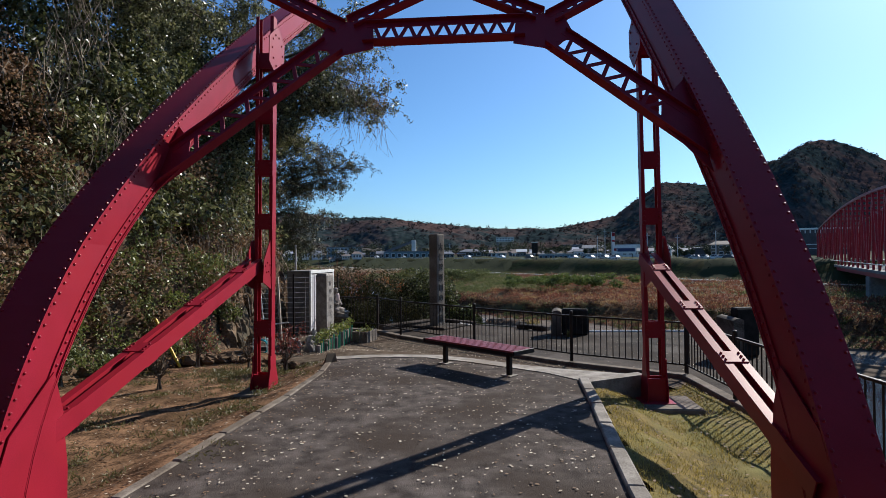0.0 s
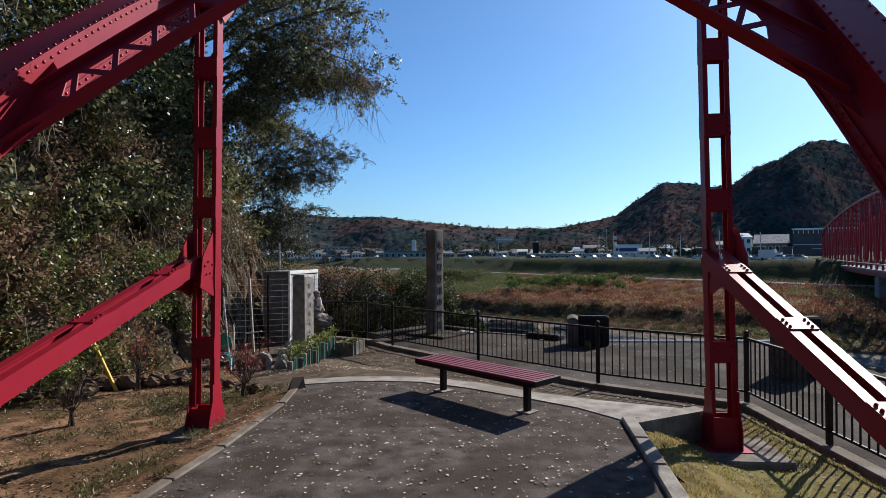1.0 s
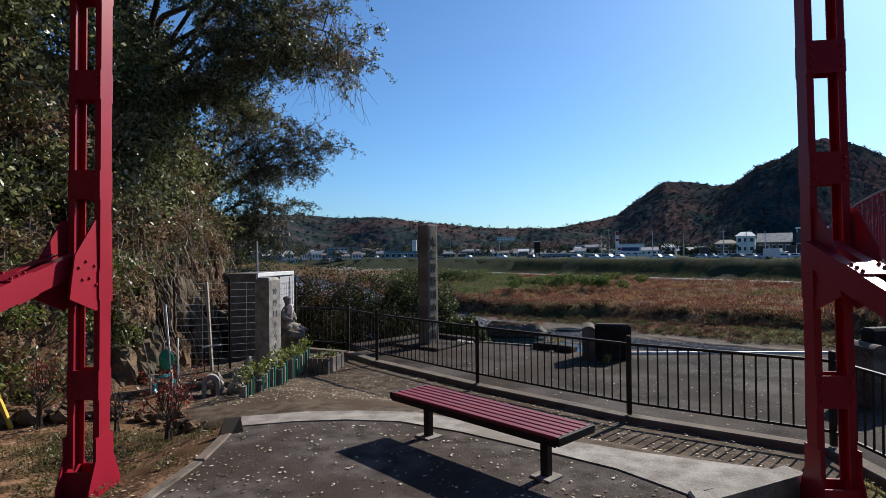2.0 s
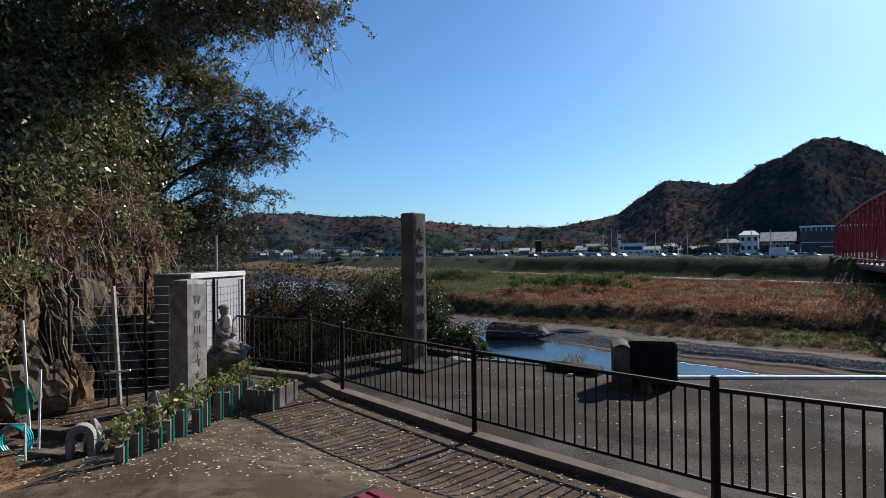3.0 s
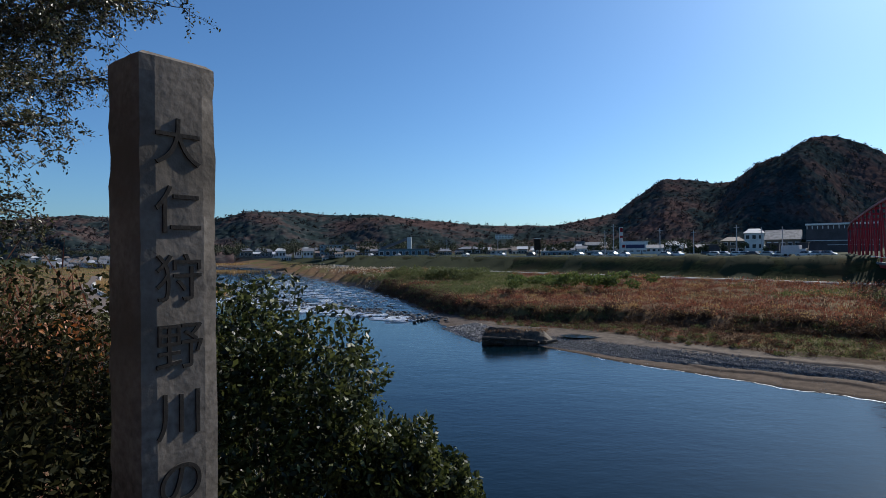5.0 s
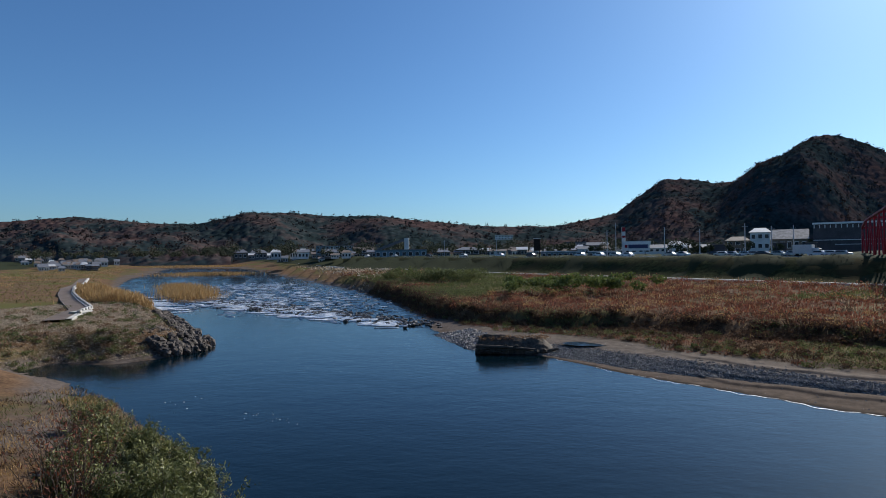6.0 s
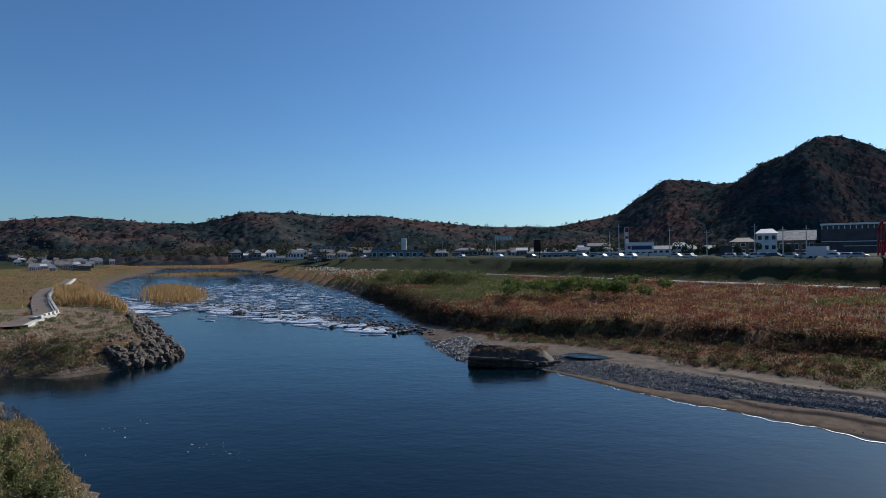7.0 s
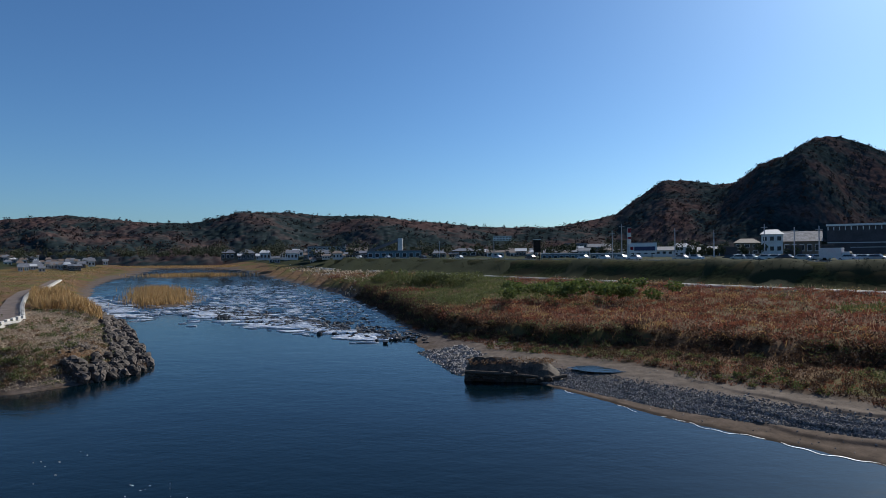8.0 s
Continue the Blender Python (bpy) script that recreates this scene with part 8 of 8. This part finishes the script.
def truss_bridge():
    """A through truss with a bowed top chord, from the far levee towards the near bank."""
    root = thing("truss_bridge", (117, 172, -2.5), "red steel through truss road bridge on concrete piers", "bridge")
    ux, uy = -0.46, -0.888
    L, n = 150.0, 30
    side = Vector((-uy, ux, 0))
    ax = Vector((ux, uy, 0))

    def top_h(s):
        return 10.2 + 4.6 * math.sin(math.pi * min(1, max(0, s / 150)))

    for k in (-1, 1):
        o = side * (k * 4.2)
        part("bottom_chord", Geo().beam(o, o + ax * L, 0.6, 0.9), BRIDGE_RED, root)
        prev = o + ax * 0 + Vector((0, 0, 9.0))
        for i in range(1, n + 1):
            s = L * i / n
            q = o + ax * s + Vector((0, 0, top_h(s)))
            part("top_chord", Geo().beam(prev, q, 0.5, 0.5), BRIDGE_RED, root)
            prev = q
        for i in range(n + 1):
            s = L * i / n
            h = top_h(s) if i else 9.0
            b = o + ax * s
            part("upright", Geo().beam(b, b + Vector((0, 0, h)), 0.35, 0.35, up=ax), BRIDGE_RED, root)
            if i < n:
                h2 = top_h(L * (i + 1) / n)
                p, q = (b, b + ax * (L / n) + Vector((0, 0, h2))) if i % 2 else (b + Vector((0, 0, h)), b + ax * (L / n))
                part("diagonal", Geo().beam(p, q, 0.28, 0.28), BRIDGE_RED, root)
        part("handrail", Geo().beam(o + side * (k * 0.8) + Vector((0, 0, 1.9)), o + side * (k * 0.8) + ax * L + Vector((0, 0, 1.9)), 0.12, 0.12), WHITE, root)
    for i in range(0, n + 1, 2):
        s = L * i / n
        h = top_h(s) if i else 9.0
        part("cross_strut", Geo().beam(-side * 4.2 + ax * s + Vector((0, 0, h)), side * 4.2 + ax * s + Vector((0, 0, h)), 0.35, 0.5), BRIDGE_RED, root)
    part("deck", Geo().beam(Vector((0, 0, 0.55)), ax * L + Vector((0, 0, 0.55)), 9.6, 0.5), PIER, root, "concrete deck")
    for s, w in ((-2.5, 12.0), (30, 9.0), (76, 9.0), (148, 9.0)):
        c = ax * s + Vector((0, 0, -6.0))
        part("pier", Geo().beam(c - side * (w / 2), c + side * (w / 2), 3.2 if s > 0 else 5.0, 11.0, bev=0.2), PIER, root, "grey concrete pier")


truss_bridge()

GLASS = surface("window_glass", (0.02, 0.025, 0.03), (0.045, 0.05, 0.06), rough=0.15, bump=0.0, scale=0.5, grain=2)
TILES = [surface("roof_grey", (0.10, 0.105, 0.12), (0.17, 0.175, 0.19), rough=0.6, scale=0.5, bump=0.1, grain=6), surface("roof_brown", (0.10, 0.075, 0.06), (0.17, 0.13, 0.105), rough=0.7, scale=0.5, bump=0.1, grain=6), surface("roof_pale", (0.42, 0.42, 0.42), (0.55, 0.55, 0.55), rough=0.5, scale=0.5, bump=0.05, grain=6), surface("roof_faded", (0.16, 0.145, 0.14), (0.32, 0.30, 0.29), rough=0.7, scale=0.6, bump=0.05, grain=3)]
WALL_DARK = surface("wall_dark", (0.05, 0.042, 0.045), (0.09, 0.078, 0.082), scale=0.3, bump=0.1, grain=2)
WALLS = [surface("wall_white", (0.52, 0.51, 0.49), (0.68, 0.67, 0.65), scale=0.3, bump=0.05, grain=4), surface("wall_tan", (0.10, 0.08, 0.062), (0.16, 0.13, 0.10), scale=0.3, bump=0.05, grain=4), surface("wall_grey", (0.09, 0.09, 0.096), (0.15, 0.15, 0.16), scale=0.3, bump=0.05, grain=4), surface("wall_teal", (0.10, 0.16, 0.19), (0.15, 0.22, 0.25), scale=0.3, bump=0.05, grain=4), WALL_DARK]


def building(name, at, w, d, h, wall, roof, label, roof_kind="gable", turn=0.0, floors=2, cols=4, rise=1.4, group=""):
    """A building with a wall block, a roof and rows of windows on the river side."""
    root = thing(name, at, label, "building", group, turn=turn)
    part("wall", Geo().box((0, d / 2, h / 2), (w, d, h)), wall, root)
    if roof_kind == "flat":
        part("roof", Geo().box((0, d / 2, h + 0.15), (w + 0.5, d + 0.5, 0.35), None, 0.05), roof, root)
    else:
        e, hip = 0.6, (w * 0.3 if roof_kind == "hip" else 0.0)
        x, y0, y1 = w / 2 + e, -e, d + e
        g = Geo().add([(-x, y0, h), (x, y0, h), (x, y1, h), (-x, y1, h), (-x + hip, d / 2, h + rise), (x - hip, d / 2, h + rise)], [(0, 1, 5, 4), (2, 3, 4, 5), (1, 2, 5), (3, 0, 4), (3, 2, 1, 0)])
        part("roof", g, roof, root)
    for f in range(floors):
        for c in range(cols):
            wx, wz = w / cols, h / floors
            win = part("window", Geo().box((-w / 2 + wx * (c + 0.5), -0.03, wz * (f + 0.55)), (wx * 0.62, 0.1, wz * 0.5)), WHITE, root)
            part("pane", Geo().box((-w / 2 + wx * (c + 0.5), -0.09, wz * (f + 0.55)), (wx * 0.54, 0.03, wz * 0.42)), GLASS, win)
    return root


def put(name, x0, x1, top, base, depth, wall, roof, label, kind="gable", deep=8.0, floors=2, cols=4, rise=None, turn=0.0):
    k = ((x0 + x1) / 2 - 784) / 1000
    turn -= math.degrees(math.atan(k))
    w = (x1 - x0) / 1000 * depth * math.cos(math.atan(k))
    a, b = far_point((x0 + x1) / 2, base, depth), far_point((x0 + x1) / 2, top, depth)
    h = b[2] - a[2]
    r = h * 0.3 if rise is None else rise
    return building(name, (a[0], a[1], a[2]), w, deep, h - (r if kind != "flat" else 0.3), WALLS[wall], TILES[roof], label, kind, turn, floors, cols, r)


put("long_shed", 958, 1040, 450.5, 463, 205, 3, 2, "long low green shed with a bright white roof edge", "flat", 10, 1, 8)
put("long_shed", 1046, 1100, 451, 463, 205, 3, 2, "low green shed with a white roof edge", "flat", 10, 1, 5)
wh = put("warehouse", 1462, 1607, 402, 462, 235, 4, 2, "big dark grey warehouse with a white roof edge", "flat", 24, 1, 0)
part("fascia", Geo().box((0, -0.5, 13.7), (27.8, 0.3, 0.8), None, 0.05), WHITE, wh, "white roof edge")
for i in range(14):
    part("post", Geo().box((-13.2 + i * 2.03, -0.15, 12.3), (0.35, 0.3, 1.5)), WALLS[0], wh)
part("rail", Geo().box((0, -0.15, 6.2), (27, 0.3, 0.35)), WALLS[0], wh)
part("rail", Geo().box((4, -0.15, 4.2), (19, 0.3, 0.25)), WALLS[0], wh)
put("storage_shed", 1393, 1420, 439, 460, 205, 4, 1, "dark brown flat roofed shed behind the parked cars", "flat", 5, 1, 0)
put("storage_shed", 1455, 1476, 439, 460, 205, 4, 1, "dark brown shed beside the warehouse", "flat", 5, 1, 0)
put("storage_shed", 1276, 1305, 441, 460, 205, 4, 1, "low dark shed behind the car park", "flat", 5, 1, 0)
put("workshop", 1386, 1454, 414, 458, 245, 1, 3, "workshop with a wide pale sloping roof", "gable", 16, 1, 5, 4.6)
put("town_house", 1348, 1386, 411, 455, 230, 0, 2, "white two storey house with a pale hip roof", "hip", 9, 2, 3, 2.0)
put("town_house", 1300, 1345, 427, 458, 260, 1, 1, "tan house with a brown roof", "hip", 9, 2, 3, 2.0)
put("town_house", 1192, 1222, 434, 458, 270, 0, 2, "white house with a pale roof", "hip", 9, 2, 3, 1.8)
put("town_house", 1236, 1290, 441, 462, 230, 2, 0, "grey low house behind the parked cars", "gable", 8, 1, 4, 1.4)
put("sales_hall", 1112, 1162, 433, 463, 245, 0, 2, "white hall with a wide dark sign band", "flat", 16, 1, 4)
put("town_house", 1160, 1192, 440, 466, 215, 0, 0, "pale house beside the levee road", "gable", 8, 2, 3, 1.4)
put("office_block", 1000, 1040, 433, 452, 330, 2, 0, "grey office block in the town", "flat", 10, 2, 5)
put("town_house", 1040, 1080, 434, 452, 330, 2, 0, "grey house with a dark roof", "gable", 9, 2, 4)
put("factory", 650, 746, 443, 460, 300, 3, 0, "blue grey factory hall by the levee", "flat", 16, 1, 8)
put("office_block", 545, 612, 434, 457, 390, 3, 0, "teal grey office block in the distant town", "flat", 12, 3, 8)
put("town_house", 800, 845, 440, 456, 330, 1, 0, "brown roofed house in the town", "hip", 10, 1, 3)
put("town_house", 862, 892, 444, 457, 330, 0, 1, "small white house in the town", "gable", 8, 1, 3)
put("town_house", 615, 650, 437, 456, 380, 1, 1, "tan house with a reddish roof", "gable", 10, 2, 3)
put("hill_hotel", 873, 906, 419, 427, 620, 0, 2, "long white building up on the hillside", "flat", 10, 2, 6)
random.seed(5)
for i in range(84):
    hgt = random.uniform(7, 12)
    for _ in range(40):
        x = random.uniform(0, 330) if i < 66 else random.uniform(330, 560)
        far_ = random.uniform(330, 620)
        q = far_point(x + 5, 450, far_)
        if float(poly_sd(np.array([q[0]]), np.array([q[1]]), RIVER)[0][0]) > 18:
            break
    low_ = 448 - (float(ground_z(np.array([q[0]]), np.array([q[1]]))[0]) - 0.3 - 1.76) / far_ * 1000
    put("village_house", x, x + random.uniform(7, 15), low_ - hgt - 3, low_, far_, random.choice((0, 0, 0, 1, 2)), random.choice((0, 0, 1, 0, 2)), "small village house behind the upstream levee", random.choice(("gable", "hip")), 8, 1, 2)
for i in range(96):
    x = random.choice((random.uniform(380, 640), random.uniform(750, 960), random.uniform(960, 1350), random.uniform(960, 1400)))
    hgt = random.uniform(8, 18)
    put("village_house", x, x + random.uniform(12, 24), 456 - hgt, 458, random.uniform(300, 420), random.choice((0, 0, 1, 2)), random.choice((0, 0, 1, 2)), "small house among trees in the valley town", random.choice(("gable", "hip")), 8, 1, 3)

# slanted conveyor and tower of the factory
a, b = far_point(655, 443, 301), far_point(707, 424, 301)
conv = thing("conveyor_tower", far_point(709, 443, 301), "pale conveyor slope rising to a white tower on the factory", "conveyor")
o = Vector(far_point(709, 443, 301))
part("conveyor", Geo().beam(Vector(a) - o, Vector(b) - o, 1.6, 1.4), WALLS[2], conv)
part("tower", Geo().box((0, 0, 3.2), (2.6, 2.6, 6.4), None, 0.1), WALLS[0], conv)
sg = thing("sign_tower", far_point(951, 460, 188), "dark sign tower with a pale cap beside the levee road", "sign")
part("board", Geo().box((0, 0, 4.2), (2.3, 0.6, 4.2), None, 0.05), BLACK, sg)
part("leg", Geo().box((-0.8, 0, 1.05), (0.25, 0.25, 2.2)), IRON, sg)
part("leg", Geo().box((0.8, 0, 1.05), (0.25, 0.25, 2.2)), IRON, sg)
part("cap", Geo().box((0, 0, 6.4), (2.5, 0.7, 0.25)), WALLS[0], sg)
sg = thing("sign_mast", far_point(1114, 463, 198), "tall slim red and white sign mast", "sign")
part("mast", Geo().box((0, 0, 5.5), (1.3, 0.5, 11.5), None, 0.05), WALLS[0], sg)
part("red_panel", Geo().box((0, -0.28, 10.3), (1.2, 0.06, 1.6)), BRIDGE_RED, sg, "red panel")
part("red_panel", Geo().box((0, -0.28, 7.6), (1.2, 0.06, 0.8)), BRIDGE_RED, sg, "red panel")
sg = thing("store_sign", far_point(1138, 451, 196), "white store sign with a dark blue block pattern", "sign", turn=-19)
part("board", Geo().box((0, 0, 1.6), (9.2, 0.4, 3.3), None, 0.05), WHITE, sg)
NAVY = surface("navy", (0.02, 0.03, 0.09), (0.03, 0.04, 0.12), rough=0.5, bump=0)
for s in (-3.0, 3.0):
    part("leg", Geo().box((s, 0, -1.2), (0.3, 0.3, 2.6)), IRON, sg)
part("block_mark", Geo().box((0.6, -0.24, 1.5), (6.8, 0.06, 1.4)), NAVY, sg, "dark blue bar")
part("block_mark", Geo().box((-3.6, -0.24, 1.6), (1.0, 0.06, 1.1)), BRIDGE_RED, sg, "red square")


def car_base(paint, label):
    root = thing("parked_car", (0, -300, -40), label, "car", "cars along the levee")
    g = Geo()
    prof = [(-2.0, 0.3), (-2.05, 0.75), (-1.6, 0.9), (-1.1, 1.42), (0.7, 1.45), (1.25, 0.95), (1.95, 0.8), (2.05, 0.4), (1.9, 0.28)]
    m = len(prof)
    g.add([(a, -0.8 * (0.86 if b > 1 else 1), b) for a, b in prof] + [(a, 0.8 * (0.86 if b > 1 else 1), b) for a, b in prof], [tuple(range(m)), tuple(range(m, 2 * m))[::-1]] + [(i, m + i, m + (i + 1) % m, (i + 1) % m) for i in range(m)])
    part("body", g, paint, root)
    for s in (-1, 1):
        part("side_glass", Geo().add([(-1.2, s * 0.80, 0.95), (0.95, s * 0.80, 0.95), (0.55, s * 0.715, 1.36), (-0.95, s * 0.715, 1.36)], [(0, 1, 2, 3)]), GLASS, root)
        for x in (-1.25, 1.25):
            wl = part("wheel", Geo().tube([(x, s * 0.62, 0.31), (x, s * 0.83, 0.31)], 0.31, 12), BLACK, root)
            part("rim", Geo().tube([(x, s * 0.83, 0.31), (x, s * 0.845, 0.31)], 0.18, 10), LOCKER, wl)
    part("windscreen", Geo().add([(1.24, -0.72, 0.98), (1.24, 0.72, 0.98), (0.74, 0.66, 1.42), (0.74, -0.66, 1.42)], [(0, 1, 2, 3)]), GLASS, root)
    part("headlight", Geo().box((2.0, -0.55, 0.66), (0.08, 0.3, 0.14)), WHITE, root)
    part("headlight", Geo().box((2.0, 0.55, 0.66), (0.08, 0.3, 0.14)), WHITE, root)
    return root


cars = [car_base(surface("paint_white", (0.62, 0.62, 0.62), (0.7, 0.7, 0.7), rough=0.25, bump=0, scale=1, grain=5), "white parked car on the levee road"), car_base(surface("paint_silver", (0.34, 0.35, 0.36), (0.42, 0.43, 0.44), rough=0.3, bump=0, scale=1, grain=5, metal=0.4), "silver parked car on the levee road"), car_base(surface("paint_dark", (0.03, 0.03, 0.04), (0.06, 0.06, 0.07), rough=0.25, bump=0, scale=1, grain=5), "dark parked car on the levee road")]
LEV = offset(FOOT, -17.5)


def road_at(across):
    """The place on the levee road that lies on this bearing from the walk's end."""
    k = (across - 784) / 1000
    for (ax, ay), (bx, by) in zip(LEV, LEV[1:]):
        fa, fb = ax - 4.05 - k * (ay - 37), bx - 4.05 - k * (by - 37)
        if fa * fb <= 0:
            t = fa / (fa - fb)
            return ax + (bx - ax) * t, ay + (by - ay) * t
    return LEV[3]


for i, across in enumerate((640, 690, 745, 810, 888, 935, 1032, 1068, 1100, 1128, 1205, 1232, 1285, 1302, 1320, 1338, 1352, 1372, 1400, 1418, 1437, 1452, 1500, 1522, 1545)):
    x, y = road_at(across)
    m = pose(x + random.uniform(-1.5, 1.5), y + random.uniform(-1.5, 1.5), -0.71, 0, 0, -53 + random.choice((0, 180)) + random.uniform(-6, 6))
    if i < 3:
        cars[i].matrix_basis = m
    else:
        copy_thing(cars[random.choice((0, 0, 0, 1, 1, 2))], m)
x, y = road_at(1478)
van = thing("white_truck", (x, y, -0.71), "white box truck parked on the levee road", "truck", turn=-53)
part("cargo_box", Geo().box((-0.6, 0, 1.75), (4.2, 1.9, 2.2), None, 0.05), WALLS[0], van)
part("cab", Geo().box((2.3, 0, 1.25), (1.5, 1.8, 1.5), None, 0.15), WALLS[0], van)
part("cab_glass", Geo().box((3.03, 0, 1.55), (0.06, 1.5, 0.6)), GLASS, van)
for xx in (-1.7, 2.2):
    for s in (-1, 1):
        part("wheel", Geo().tube([(xx, s * 0.7, 0.38), (xx, s * 0.92, 0.38)], 0.38, 12), BLACK, van)
for across, hgt in ((1085, 11), (1068, 9), (762, 8), (858, 8), (1180, 9), (1250, 8), (1341, 9), (1395, 8), (1440, 8), (600, 9)):
    x, y = road_at(across)
    up = thing("street_pole", (x + 4, y + 4, -0.75), "slim grey utility pole beside the levee road", "pole", "levee poles")
    part("shaft", Geo().tube([(0, 0, 0), (0, 0, hgt)], [0.16, 0.1], 6), LOCKER, up)
    part("arm", Geo().box((0, 0, hgt - 0.8), (1.6, 0.1, 0.1)), LOCKER, up)

# trees in the town
def town_trees(n, x0, x1, d0, d1, base, mat, label, hi=(4, 8)):
    cl = []
    for _ in range(n):
        d = rng.uniform(d0, d1)
        p = far_point(rng.uniform(x0, x1), base, d)
        h = rng.uniform(*hi)
        for _ in range(4):
            cl.append((p[0] + rng.normal() * h * 0.22, p[1] + rng.normal() * h * 0.22, -0.5 + h * rng.uniform(0.35, 0.85), h * 0.26, h * 0.26, h * 0.24))
    foliage("town_trees", cloud_points(rng, cl, 56, 0.4), 0.8, mat, label, "trees", 0.6)


TREE_FAR = leaf_material("leaf_far", (0.022, 0.03, 0.014), (0.06, 0.065, 0.03), rough=0.9, through_light=0.1)
# hill crowns carry the same haze tint in their leaf colours
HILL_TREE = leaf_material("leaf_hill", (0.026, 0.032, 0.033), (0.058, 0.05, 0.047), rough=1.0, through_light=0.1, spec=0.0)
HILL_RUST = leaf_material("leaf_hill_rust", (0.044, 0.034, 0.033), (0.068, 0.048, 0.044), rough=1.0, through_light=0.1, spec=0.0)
TREE_RUST = leaf_material("leaf_far_rust", (0.05, 0.032, 0.018), (0.11, 0.07, 0.035), rough=0.9, through_light=0.1)
town_trees(120, 380, 1000, 300, 480, 455, TREE_FAR, "dark trees between the houses of the town", (5, 11))
town_trees(90, 960, 1500, 240, 420, 455, TREE_FAR, "dark trees behind the levee road", (4, 9))
town_trees(70, 0, 400, 380, 520, 460, TREE_FAR, "dark trees behind the upstream village", (5, 11))
town_trees(60, 0, 1000, 420, 700, 455, TREE_RUST, "rust coloured trees at the foot of the hills", (7, 14))
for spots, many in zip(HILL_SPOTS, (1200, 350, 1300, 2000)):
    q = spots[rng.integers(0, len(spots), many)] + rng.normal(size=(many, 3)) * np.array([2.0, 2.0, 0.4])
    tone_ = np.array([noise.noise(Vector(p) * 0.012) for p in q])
    for mat, mask, label in ((HILL_TREE, tone_ < 0.06, "evergreen tree crowns on the hill, tinted blue grey for haze"), (HILL_RUST, tone_ >= 0.06, "rust brown tree crowns on the hill, greyed for haze")):
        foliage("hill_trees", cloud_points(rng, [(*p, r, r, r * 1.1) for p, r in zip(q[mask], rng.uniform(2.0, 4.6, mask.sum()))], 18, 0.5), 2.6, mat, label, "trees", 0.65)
town_trees(8, 1190, 1440, 175, 215, 460, TREE_FAR, "small trees along the levee car park", (3, 4.5))
